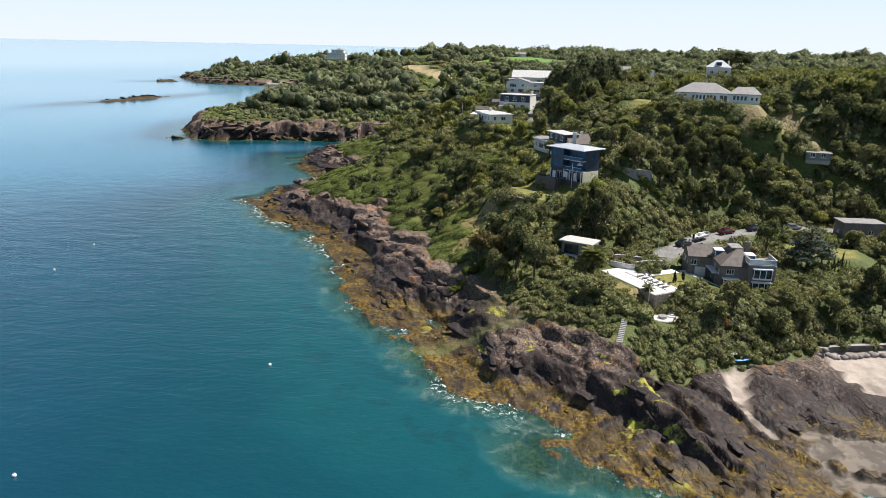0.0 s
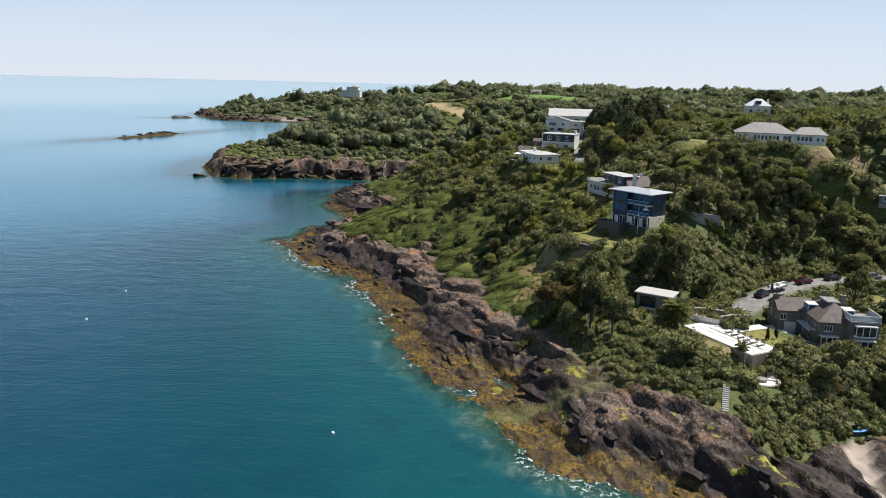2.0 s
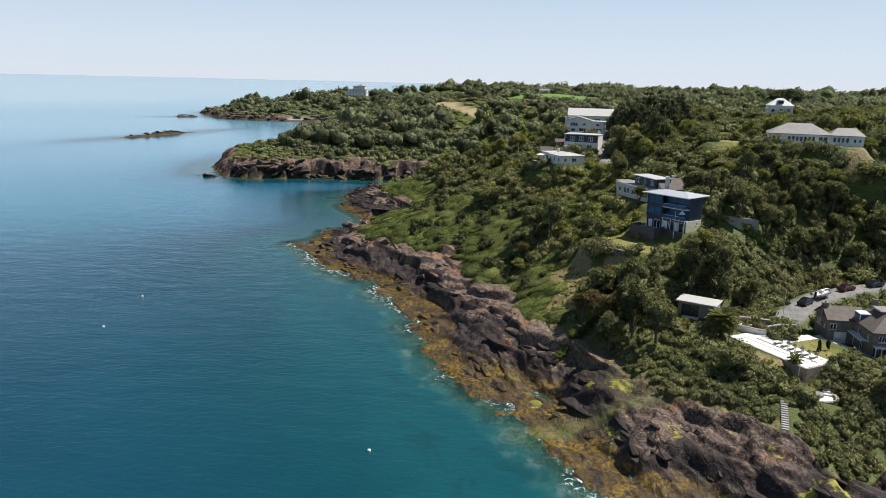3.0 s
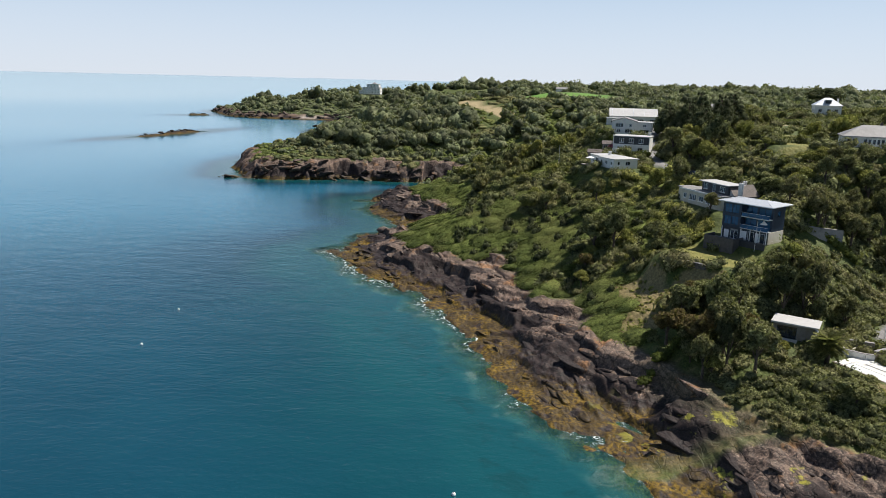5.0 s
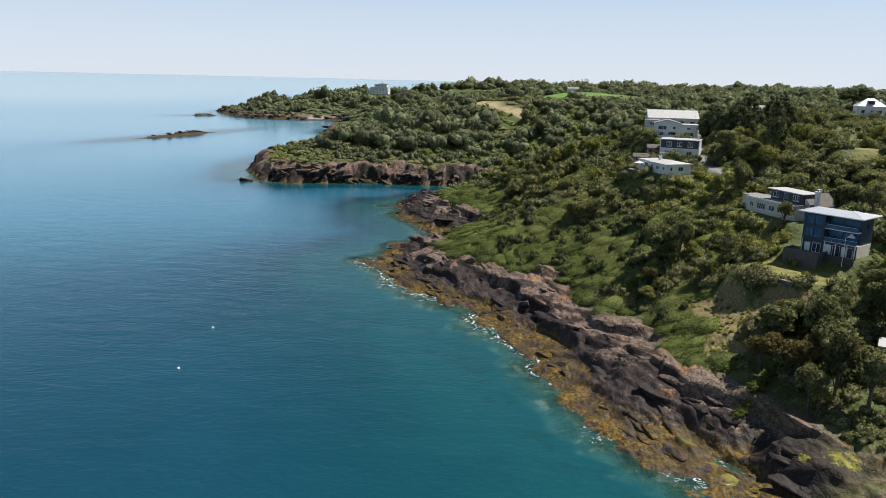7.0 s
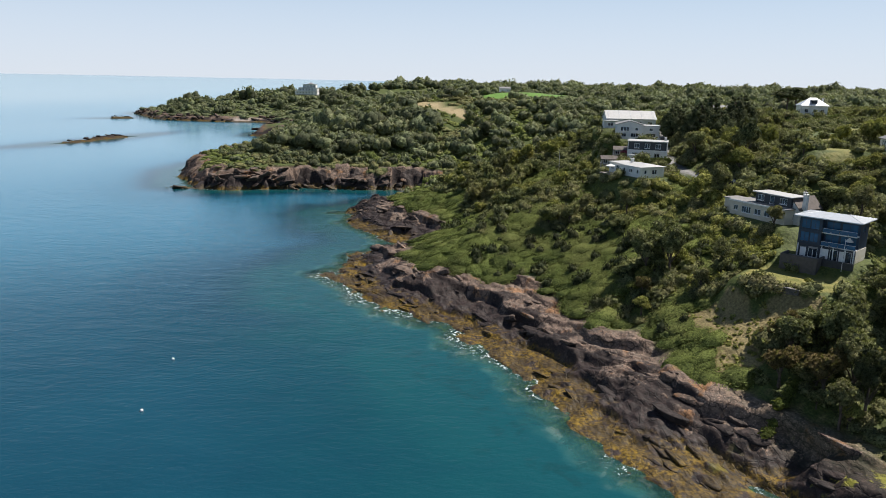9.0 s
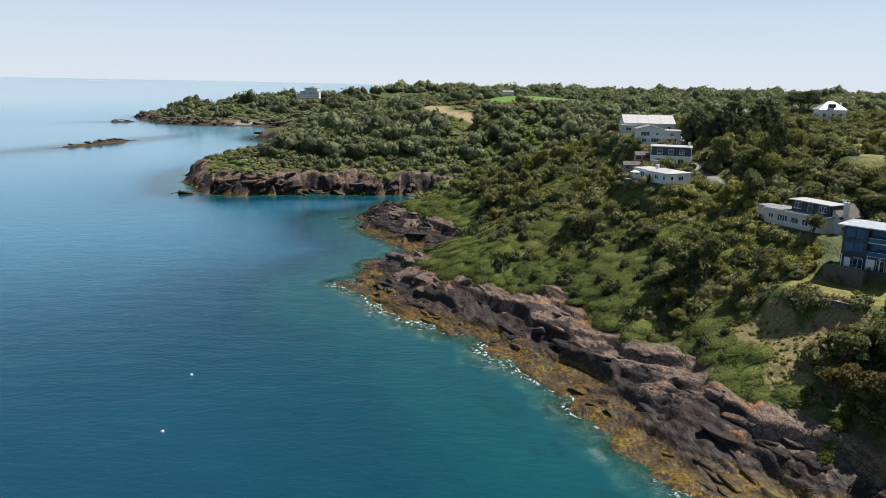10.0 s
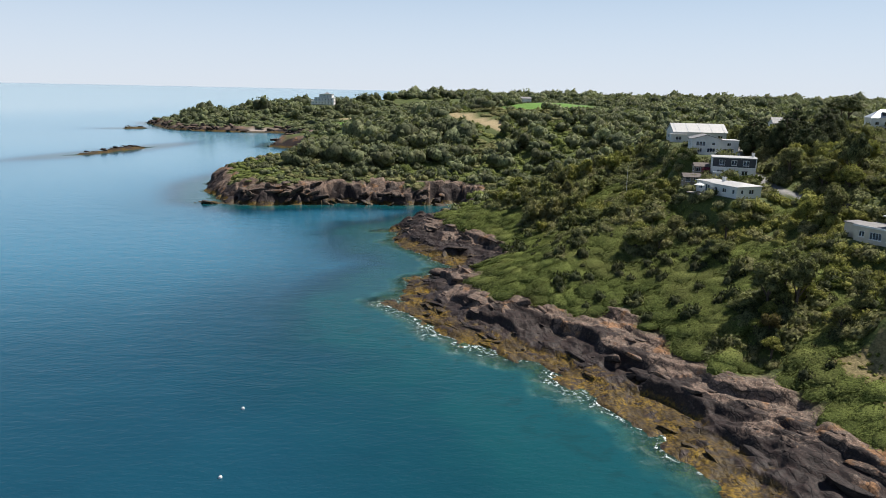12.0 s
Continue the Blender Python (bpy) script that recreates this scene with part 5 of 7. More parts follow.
rows_low = [(x, y, z - 0.2, 2.9 * math.exp(RNG.normal(0, 0.4)), 1.5 * math.exp(RNG.normal(0, 0.5)), RNG.integers(0, 99), RNG.uniform(0, 6.28)) for x, y, z in zip(cx3[keep], cy3[keep], ch3[keep])]
pale = fbm(cx3[keep] / 26, cy3[keep] / 26, 151, 3) > 0.53
stand("headland_bracken", LOW_FORMS, [r for r, q in zip(rows_low, pale) if q], M_BRACKEN, "low bright bracken on the next headland", "bracken", 0.8)
stand("headland_scrub", LOW_FORMS, [r for r, q in zip(rows_low, pale) if not q], M_BUSH, "low green scrub on the next headland", "scrub", 0.6)
hx, hy = scatter(-430, 20, 880, 1120, 9.5)
hh3, hd3, hr3, *_ = land(hx, hy, False)
keep = (hd3 > 8) & (hr3 < 0.5) & ~open_ground(hx, hy, 2.0)
rows_low = [(x, y, z - 0.4, RNG.uniform(5.0, 8.0), RNG.uniform(2.0, 5.0), RNG.integers(0, 99), RNG.uniform(0, 6.28)) for x, y, z in zip(hx[keep], hy[keep], hh3[keep])]
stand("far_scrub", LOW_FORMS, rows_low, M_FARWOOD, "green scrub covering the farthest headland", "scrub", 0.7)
stand("plateau_wood", WOOD_FORMS, rows_plateau, M_BUSH, "mixed green trees behind the hilltop houses", "woods")
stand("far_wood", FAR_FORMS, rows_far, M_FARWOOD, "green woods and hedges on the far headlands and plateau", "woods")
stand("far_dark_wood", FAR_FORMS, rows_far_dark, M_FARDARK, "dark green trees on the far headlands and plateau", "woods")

# ---------------------------------------------------------------- rock slabs of the shore
ICO3 = ico(3)


def slab_form(seed):
    """A long worn slab: flat facets split along joints, bedding ribs on its sides, one end lower than the other."""
    rng = np.random.default_rng(seed)
    v, f = ICO3
    v = np.sign(v) * np.abs(v / np.abs(v).max(1)[:, None]) ** 0.8
    for k in range(12):
        n = rng.normal(0, 1, 3) * (1.0, 1.0, 0.9)
        n /= np.linalg.norm(n)
        over = np.maximum(v @ n - rng.uniform(0.66, 0.95), 0)
        v = v - over[:, None] * n * 0.97
    ph = rng.uniform(0, 6.3, 6)
    rib = np.sin(9.0 * v[:, 2] + 2.4 * v[:, 0] + 1.3 * v[:, 1] + ph[0])
    skin = np.sin(11 * v[:, 0] - 7 * v[:, 1] + ph[2]) * np.sin(9 * v[:, 1] + 8 * v[:, 0] + ph[3])
    v = v * (1 + 0.035 * rib + 0.022 * skin + rng.normal(0, 0.010, len(v)))[:, None]
    v = v * (1.25, 0.50, 0.34)
    v[:, 2] -= 0.14 * v[:, 0] + 0.20 * v[:, 1]
    return v, f


SLABS = [slab_form(40 + k) for k in range(14)]
SLAB_MESH = [plant_mesh("rock_slab", v, f, M_ROCK) for v, f in SLABS]
rng = np.random.default_rng(303)
rows = []
line = np.array(COAST_NEAR[5:28], float)
for (ax, ay), (bx4, by4) in zip(line[:-1], line[1:]):
    ln = math.hypot(bx4 - ax, by4 - ay)
    tx4, ty4 = (bx4 - ax) / ln, (by4 - ay) / ln
    for k in range(int(ln * 0.95) + 1):
        t, inland = rng.uniform(0, 1), rng.uniform(2.0, 19)
        rows.append((ax + (bx4 - ax) * t + ty4 * inland, ay + (by4 - ay) * t - tx4 * inland))
for k in range(60):
    rows.append((rng.uniform(30, 80), rng.uniform(72, 112)))
px4 = np.array([r[0] for r in rows])
py4 = np.array([r[1] for r in rows])
ph4, pd4, pr4, ps4, _ = land(px4, py4)
keep4 = (pr4 > 0.75) & (ps4 < 0.3) & (ph4 > -0.4) & (pd4 > 1.0)
singles, joined = 0, []
for x, y, z, d in zip(px4[keep4], py4[keep4], ph4[keep4], pd4[keep4]):
    low = float(smooth(np.array(d), 3.0, 9.0)) * (0.55 if x > 24 and y < 114 else 1.0)
    if x > 14 and y < 122 and rng.uniform() < 0.5:
        continue
    size = rng.uniform(0.9, 1.8) + rng.uniform(0.2, 1.7) * low
    if rng.uniform() < 0.45:
        size = rng.uniform(0.4, 0.9)
    flat = rng.uniform(0.55, 0.95)
    turn = (118 if rng.uniform() < 0.5 else 298) + rng.normal(0, 13)
    if x > 8 and y < 130:
        size, flat = min(size, 1.5), flat * 0.7
    sunk = 0.18 + 0.04 * low
    m = pose(x, y, z - size * flat * sunk, rng.normal(0, 6), rng.normal(0, 6), turn) @ Matrix.Diagonal((size * rng.uniform(0.9, 1.35), size * rng.uniform(0.8, 1.35), size * flat, 1))
    k = int(rng.integers(0, len(SLABS)))
    if singles < 295:
        o = new("rock_slab", SLAB_MESH[k])
        o.matrix_world = m
        tagged(o, "dark worn slab of shore rock" if z < 4 else "pale pinkish slab of shore rock below the scrub", "rock", "rock slabs along the shore")
        singles += 1
    else:
        v, f = SLABS[k]
        joined.append((v @ np.array(m.to_3x3()).T + np.array(m.translation), f))
# blocks at the foot of the next headland, along the far shores and on the islets
spots = [(-160 + 128 * rng.uniform(0, 1), 408 + rng.uniform(0, 5), rng.uniform(1.2, 3.0)) for k in range(60)]
spots += [(-150 + 112 * rng.uniform(0, 1), 409 + rng.uniform(0, 8), rng.uniform(2.4, 5.0)) for k in range(70)]
line = np.array(COAST_FAR[3:14], float)
for (ax, ay), (bx4, by4) in zip(line[:-1], line[1:]):
    ln = math.hypot(bx4 - ax, by4 - ay)
    for k in range(int(ln / 3.2) + 1):
        t = rng.uniform(0, 1)
        inland = rng.uniform(-2, 14)
        spots.append((ax + (bx4 - ax) * t + inland * (by4 - ay) / ln, ay + (by4 - ay) * t - inland * (bx4 - ax) / ln, rng.uniform(2.2, 4.8)))
for ix, iy, rx, ry, hh, turn in ISLETS:
    for k in range(16):
        q = rng.uniform(-0.85, 0.85)
        spots.append((ix + rx * q * math.cos(radians(turn)), iy + rx * q * math.sin(radians(turn)) + rng.uniform(-0.3, 0.3) * ry, rng.uniform(1.0, 2.4)))
for k, (x, y, s) in enumerate(spots):
    h = max(float(ground_at(x, y)[0]), -0.8)
    if h > 13 or math.hypot((x + 146) / 22, (y - 787) / 22) < 1 or math.hypot((x + 215) / 14, (y - 954) / 14) < 1:
        continue
    m = pose(x, y, h - 0.05 * s, rng.normal(0, 14), rng.normal(0, 14), rng.uniform(0, 180)) @ Matrix.Diagonal((s * rng.uniform(0.7, 1.2), s * 1.2, s * rng.uniform(0.5, 1.2), 1))
    v, f = SLABS[k % len(SLABS)]
    joined.append((v @ np.array(m.to_3x3()).T + np.array(m.translation), f))
v, f = gather(joined)
tagged(new("rock_outcrops", plant_mesh("rock_outcrops", v, f, M_ROCK)), "angular shore rocks and cliff blocks at the water's edge", "rocks", kind="stuff")

# ---------------------------------------------------------------- buildings
def part(name, bm, material, parent, label="", smooth_faces=False):
    """Links a bmesh as one mesh object under a thing or a part."""
    me = bpy.data.meshes.new(name)
    bmesh.ops.recalc_face_normals(bm, faces=bm.faces)
    bm.to_mesh(me)
    bm.free()
    me.materials.append(material)
    if smooth_faces:
        me.shade_smooth()
    ob = new(name, me)
    if parent is not None:
        ob.parent = parent
    return tagged(ob, label)


def thing(name, label, category, x, y, z, yaw=0.0, group="", kind=""):
    ob = new(name)
    ob.empty_display_size = 0.5
    ob.matrix_world = pose(x, y, z, 0, 0, yaw)
    return tagged(ob, label, category, group, kind)


def slab(bm, cx, cy, cz, sx, sy, sz, bevel=0.0, turn=0.0):
    """A block about a centre; returns bm."""
    made = bmesh.ops.create_cube(bm, size=1.0)["verts"]
    m = pose(cx, cy, cz, 0, 0, turn) @ Matrix.Diagonal((sx, sy, sz, 1))
    bmesh.ops.transform(bm, matrix=m, verts=made)
    if bevel:
        edges = list({e for v in made for e in v.link_edges})
        bmesh.ops.bevel(bm, geom=edges, offset=bevel, segments=1, affect="EDGES")
    return bm


def block(*args, **kw):
    return slab(bmesh.new(), *args, **kw)


def rod(bm, a, b, r0, r1=None, sides=8):
    a, b = Vector(a), Vector(b)
    r1 = r0 if r1 is None else r1
    made = bmesh.ops.create_cone(bm, cap_ends=True, segments=sides, radius1=r0, radius2=r1, depth=(b - a).length)["verts"]
    m = Matrix.Translation((a + b) / 2) @ (b - a).to_track_quat("Z", "Y").to_matrix().to_4x4()
    bmesh.ops.transform(bm, matrix=m, verts=made)
    return bm


def pierced(width, height, thick, holes):
    """A wall panel in u (along), v (up), w (inwards) with openings (u0, u1, v0, v1) cut through it."""
    us = sorted({0.0, width, *[h[0] for h in holes], *[h[1] for h in holes]})
    vs = sorted({0.0, height, *[h[2] for h in holes], *[h[3] for h in holes]})
    def is_open(i, j):
        if i < 0 or j < 0 or i >= len(us) - 1 or j >= len(vs) - 1:
            return True
        u, v = (us[i] + us[i + 1]) / 2, (vs[j] + vs[j + 1]) / 2
        return any(h[0] < u < h[1] and h[2] < v < h[3] for h in holes)
    quads = []
    for i in range(len(us) - 1):
        for j in range(len(vs) - 1):
            if is_open(i, j):
                continue
            u0, u1, v0, v1 = us[i], us[i + 1], vs[j], vs[j + 1]
            quads.append([(u0, v0, 0), (u1, v0, 0), (u1, v1, 0), (u0, v1, 0)])
            quads.append([(u0, v0, thick), (u0, v1, thick), (u1, v1, thick), (u1, v0, thick)])
            if is_open(i - 1, j):
                quads.append([(u0, v0, 0), (u0, v1, 0), (u0, v1, thick), (u0, v0, thick)])
            if is_open(i + 1, j):
                quads.append([(u1, v0, 0), (u1, v0, thick), (u1, v1, thick), (u1, v1, 0)])
            if is_open(i, j - 1):
                quads.append([(u0, v0, 0), (u0, v0, thick), (u1, v0, thick), (u1, v0, 0)])
            if is_open(i, j + 1):
                quads.append([(u0, v1, 0), (u1, v1, 0), (u1, v1, thick), (u0, v1, thick)])
    return quads


def panel_axes(side, w, d):
    return {"front": ((-w / 2, -d / 2), (1, 0), (0, 1)), "right": ((w / 2, -d / 2), (0, 1), (-1, 0)),
            "back": ((w / 2, d / 2), (-1, 0), (0, -1)), "left": ((-w / 2, d / 2), (0, -1), (1, 0))}[side]


def box_walls(root, cx, cy, z0, w, d, h, material, holes, frame_mat=None, glass=None, thick=0.3, door_mat=None):
    """Four wall panels with windows. holes: side -> rows of (centre u, sill v, width, height, panes); panes 0 is a door leaf."""
    frame_mat, glass = frame_mat or M_FRAME, glass or M_GLASS
    for side in ("front", "right", "back", "left"):
        (ox, oy), (ux, uy), (ix, iy) = panel_axes(side, w, d)
        length = w if side in ("front", "back") else d
        off = 0.0 if side in ("front", "back") else thick
        rows = holes.get(side, [])
        cuts = [(max(0.05, u - ww / 2 - off), min(length - 2 * off - 0.05, u + ww / 2 - off), v + 0.001, v + hh) for u, v, ww, hh, n in rows]
        def place(u, v, k):
            return Vector((cx + ox + ux * (u + off) + ix * k, cy + oy + uy * (u + off) + iy * k, z0 + v))
        bm = bmesh.new()
        for q in pierced(length - 2 * off, h, thick, cuts):
            bm.faces.new([bm.verts.new(place(*p)) for p in q])
        bmesh.ops.remove_doubles(bm, verts=bm.verts, dist=0.001)
        wall = part("wall", bm, material, root)
        for (u0, u1, v0, v1), (_, _, _, _, n) in zip(cuts, rows):
            fr = bmesh.new()
            def bar(ua, ub, va, vb, ka=0.06, kb=0.16):
                c = place((ua + ub) / 2, (va + vb) / 2, (ka + kb) / 2)
                sx = abs(ux) * (ub - ua) + abs(ix) * (kb - ka)
                sy = abs(uy) * (ub - ua) + abs(iy) * (kb - ka)
                slab(fr, c.x, c.y, c.z, sx, sy, vb - va)
            t = 0.09
            if n == 0:
                bar(u0, u1, v0, v1, 0.08, 0.14)
                part("door", fr, door_mat or M_FRAME, wall)
                continue
            gaps = [(t + (u1 - u0 - t) * k / n, (u1 - u0 - t) * (k + 1) / n, t, v1 - v0 - t) for k in range(n)]
            for q in pierced(u1 - u0, v1 - v0, 0.1, gaps):
                fr.faces.new([fr.verts.new(place(u0 + a, v0 + b, 0.06 + c)) for a, b, c in q])
            bmesh.ops.remove_doubles(fr, verts=fr.verts, dist=0.001)
            win = part("window", fr, frame_mat, wall)
            gl = bmesh.new()
            c = place((u0 + u1) / 2, (v0 + v1) / 2, 0.11)
            slab(gl, c.x, c.y, c.z, abs(ux) * (u1 - u0 - 2 * t) + abs(ix) * 0.02, abs(uy) * (u1 - u0 - 2 * t) + abs(iy) * 0.02, v1 - v0 - 2 * t)
            pane = part("pane", gl, glass, win)
            pane.parent = wall
            if v0 > 0.3:
                sl = bmesh.new()
                c = place((u0 + u1) / 2, v0 - 0.05, -0.05)
                slab(sl, c.x, c.y, c.z, abs(ux) * (u1 - u0 + 0.2) + abs(ix) * 0.14, abs(uy) * (u1 - u0 + 0.2) + abs(iy) * 0.14, 0.07)
                sill = part("sill", sl, frame_mat, wall)
    part("floor_slab", block(cx, cy, z0 - 0.5, w - 0.02, d - 0.02, 1.0), M_CONCRETE, root)


def flat_roof(root, cx, cy, z, w, d, thick, over, material, label="", bevel=0.04, fall=0.0):
    bm = block(cx, cy, z + thick / 2, w + 2 * over, d + 2 * over, thick, bevel=bevel)
    if fall:
        for v in bm.verts:
            v.co.z += fall * (v.co.y - cy) / d
    return part("roof", bm, material, root, label)


def hip_roof(root, cx, cy, z, w, d, rise, over, material, ridge=None, label="", along="x"):
    hw, hd = w / 2 + over, d / 2 + over
    if ridge is None:
        ridge = max(0.02, abs(w - d) / 2)
    r = [(-ridge, 0), (ridge, 0)] if along == "x" else [(0, -ridge), (0, ridge)]
    bm = bmesh.new()
    low = [bm.verts.new((cx + x, cy + y, z - 0.16)) for x, y in ((-hw, -hd), (hw, -hd), (hw, hd), (-hw, hd))]
    eav = [bm.verts.new((cx + x, cy + y, z)) for x, y in ((-hw, -hd), (hw, -hd), (hw, hd), (-hw, hd))]
    a, b = [bm.verts.new((cx + x, cy + y, z + rise)) for x, y in r]
    if along == "x":
        faces = [(eav[0], eav[1], b, a), (eav[1], eav[2], b), (eav[2], eav[3], a, b), (eav[3], eav[0], a)]
    else:
        faces = [(eav[0], eav[1], a), (eav[1], eav[2], b, a), (eav[2], eav[3], b), (eav[3], eav[0], a, b)]
    for f in faces:
        bm.faces.new(f)
    for i in range(4):
        bm.faces.new((low[i], low[(i + 1) % 4], eav[(i + 1) % 4], eav[i]))
    bm.faces.new(low[::-1])
    return part("roof", bm, material, root, label)


def gable_roof(root, cx, cy, z, w, d, rise, over, material, wall_mat, along="x", label=""):
    """A pitched roof with its ridge along x or y, and the gable walls under it."""
    sw = (lambda u, v: (cx + u, cy + v)) if along == "x" else (lambda u, v: (cx + v, cy + u))
    hl, hs = (w / 2, d / 2) if along == "x" else (d / 2, w / 2)
    for s in (-1, 1):
        bm = bmesh.new()
        ring = [((hl - 0.3) * s, -hs), ((hl - 0.3) * s, hs)], [(hl * s, -hs), (hl * s, hs)]
        lo = [[bm.verts.new((*sw(*p), z)) for p in row] for row in ring]
        hi = [bm.verts.new((*sw((hl - 0.3) * s, 0), z + rise - 0.02)), bm.verts.new((*sw(hl * s, 0), z + rise - 0.02))]
        for k in range(2):
            bm.faces.new((lo[k][0], lo[k][1], hi[k]))
        bm.faces.new((lo[0][0], lo[1][0], hi[1], hi[0]))
        bm.faces.new((lo[0][1], hi[0], hi[1], lo[1][1]))
        bm.faces.new((lo[0][0], lo[0][1], lo[1][1], lo[1][0]))
        part("gable", bm, wall_mat, root)
    bm = bmesh.new()
    drop = rise * over / hs
    prof = [(-hs - over, -drop), (0, rise), (hs + over, -drop)]
    rings = []
    for e in (-hl - over, hl + over):
        rings.append([[bm.verts.new((*sw(e, v), z + q + 0.2)) for v, q in prof], [bm.verts.new((*sw(e, v), z + q + 0.02)) for v, q in prof]])
    for lay in (0, 1):
        for k in range(2):
            bm.faces.new((rings[0][lay][k], rings[0][lay][k + 1], rings[1][lay][k + 1], rings[1][lay][k]))
    for r in rings:
        for k in range(2):
            bm.faces.new((r[0][k], r[0][k + 1], r[1][k + 1], r[1][k]))
    for k in (0, 2):
        bm.faces.new((rings[0][0][k], rings[1][0][k], rings[1][1][k], rings[0][1][k]))
    return part("roof", bm, material, root, label)


def chimney(root, x, y, z, h, material, w=0.7):
    bm = block(x, y, z + h / 2, w, w * 0.8, h, bevel=0.03)
    slab(bm, x, y, z + h + 0.06, w + 0.16, w * 0.8 + 0.16, 0.14)
    ch = part("chimney", bm, material, root)
    pot = rod(bmesh.new(), (x, y, z + h + 0.1), (x, y, z + h + 0.5), 0.14, 0.11)
    part("chimney_pot", pot, M_BROWNROOF, ch)


def row_of(n, first, gap, sill, w, h, panes):
    return [(first + gap * k, sill, w, h, panes) for k in range(n)]


# --- the tall blue-glazed house above its lawn
def blue_house():
    r = thing("house", "three-storey dark blue glazed house with thin flat roof above a lawn", "house", 34.1, 179.8, 22.4, -51.5)
    r.scale = (0.95, 0.95, 0.82)
    box_walls(r, 0, 0, 0, 11.0, 6.6, 3.2, M_DARKWALL, {"front": [(1.3, 0.1, 1.2, 2.3, 0), (3.2, 0.05, 1.8, 2.6, 2), (5.4, 0.1, 1.6, 2.5, 0), (7.2, 0.05, 1.5, 2.6, 1), (8.6, 0.1, 0.8, 2.5, 0), (9.9, 0.05, 1.2, 2.6, 1)], "right": [(2.0, 0.8, 1.4, 1.4, 1), (4.8, 0.8, 1.4, 1.4, 1)]})
    box_walls(r, -3.3, 0, 3.2, 4.4, 6.6, 6.4, M_NAVY, {"front": [(1.25, 0.5, 1.7, 2.3, 2), (3.05, 0.5, 1.7, 2.3, 2), (1.25, 3.6, 1.7, 2.3, 2), (3.05, 3.6, 1.7, 2.3, 2)], "left": [(3.0, 0.8, 2.4, 1.7, 2), (3.0, 3.9, 2.4, 1.7, 2)]}, M_NAVY, M_BLUEGLASS)
    box_walls(r, 2.2, 0.75, 3.2, 6.6, 5.1, 6.4, M_NAVY, {"front": [(1.6, 0.15, 2.6, 2.5, 2), (4.7, 0.15, 3.0, 2.5, 2), (1.6, 3.4, 2.6, 2.3, 2), (4.7, 3.4, 3.0, 2.3, 2)], "right": [(2.6, 3.7, 1.2, 1.4, 1)]}, M_NAVY, M_BLUEGLASS)
    part("side_cladding", block(5.56, 0.1, 1.6, 0.1, 6.2, 3.1, bevel=0.02), M_CREAM, r, "pale rendered side wall")
    for z in (3.2, 6.35):
        part("balcony_floor", block(2.2, -2.55, z - 0.02, 6.56, 1.5, 0.22, bevel=0.02), M_WHITE, r)
        rail = part("balcony_rail", block(2.2, -3.26, z + 1.08, 6.5, 0.06, 0.06), M_FRAME, r, "slim pale handrail")
        for k in range(4):
            pane = part("balustrade_pane", block(-0.2 + 1.62 * k, -3.26, z + 0.58, 1.5, 0.02, 0.9), M_BLUEGLASS, r, "clear glass balustrade pane")
    for x in (-5.2, -0.6, 1.6, 3.8, 5.4):
        part("pillar", rod(bmesh.new(), (x, -3.5, -0.4), (x, -3.5, 3.1), 0.11), M_FRAME, r, "white round pillar")
    bm = block(0, 0, 9.78, 13.0, 8.9, 0.26, bevel=0.04)
    low = [bm.verts.new((sx * 6.4, sy * 4.35, 9.9)) for sx, sy in ((-1, -1), (1, -1), (1, 1), (-1, 1))]
    top = [bm.verts.new((sx * 2.6, 0, 10.75)) for sx in (-1, 1)]
    for face in ((low[0], low[1], top[1], top[0]), (low[1], low[2], top[1]), (low[2], low[3], top[0], top[1]), (low[3], low[0], top[0])):
        bm.faces.new(face)
    roof = part("roof", bm, M_METALROOF, r, "thin pale low-hipped metal roof")
    for x0, y0, x1 in ((-6.4, -4.35, -2.6), (6.4, -4.35, 2.6), (6.4, 4.35, 2.6), (-6.4, 4.35, -2.6)):
        part("seam", rod(bmesh.new(), (x0, y0, 9.92), (x1, 0, 10.77), 0.05, 0.05, 6), M_METALROOF, roof)
    # the raised terrace in front and the lower front wall
    part("terrace_floor", block(-3.4, -5.4, -0.1, 6.9, 4.0, 0.3), M_CONCRETE, r)
    for cx, cy, sx, sy in ((-3.4, -7.4, 7.2, 0.3), (-6.9, -5.4, 0.3, 3.9), (0.1, -5.4, 0.3, 3.9)):
        part("terrace_wall", block(cx, cy, -1.9, sx, sy, 5.6, bevel=0.03), M_DARKBLOCK, r, "dark grey block terrace wall")
    part("front_wall", block(3.2, -5.0, -2.0, 5.8, 0.3, 5.2, bevel=0.03), M_DARKWALL, r)
    part("flag_pole", rod(bmesh.new(), (4.2, -5.6, -3.6), (4.2, -5.6, 6.2), 0.07, 0.04), M_FRAME, r, "thin white flag pole")
    part("parasol", rod(bmesh.new(), (4.0, -2.6, 5.0), (4.0, -2.6, 5.9), 0.8, 0.08), M_WHITE, r, "closed white parasol on the balcony")


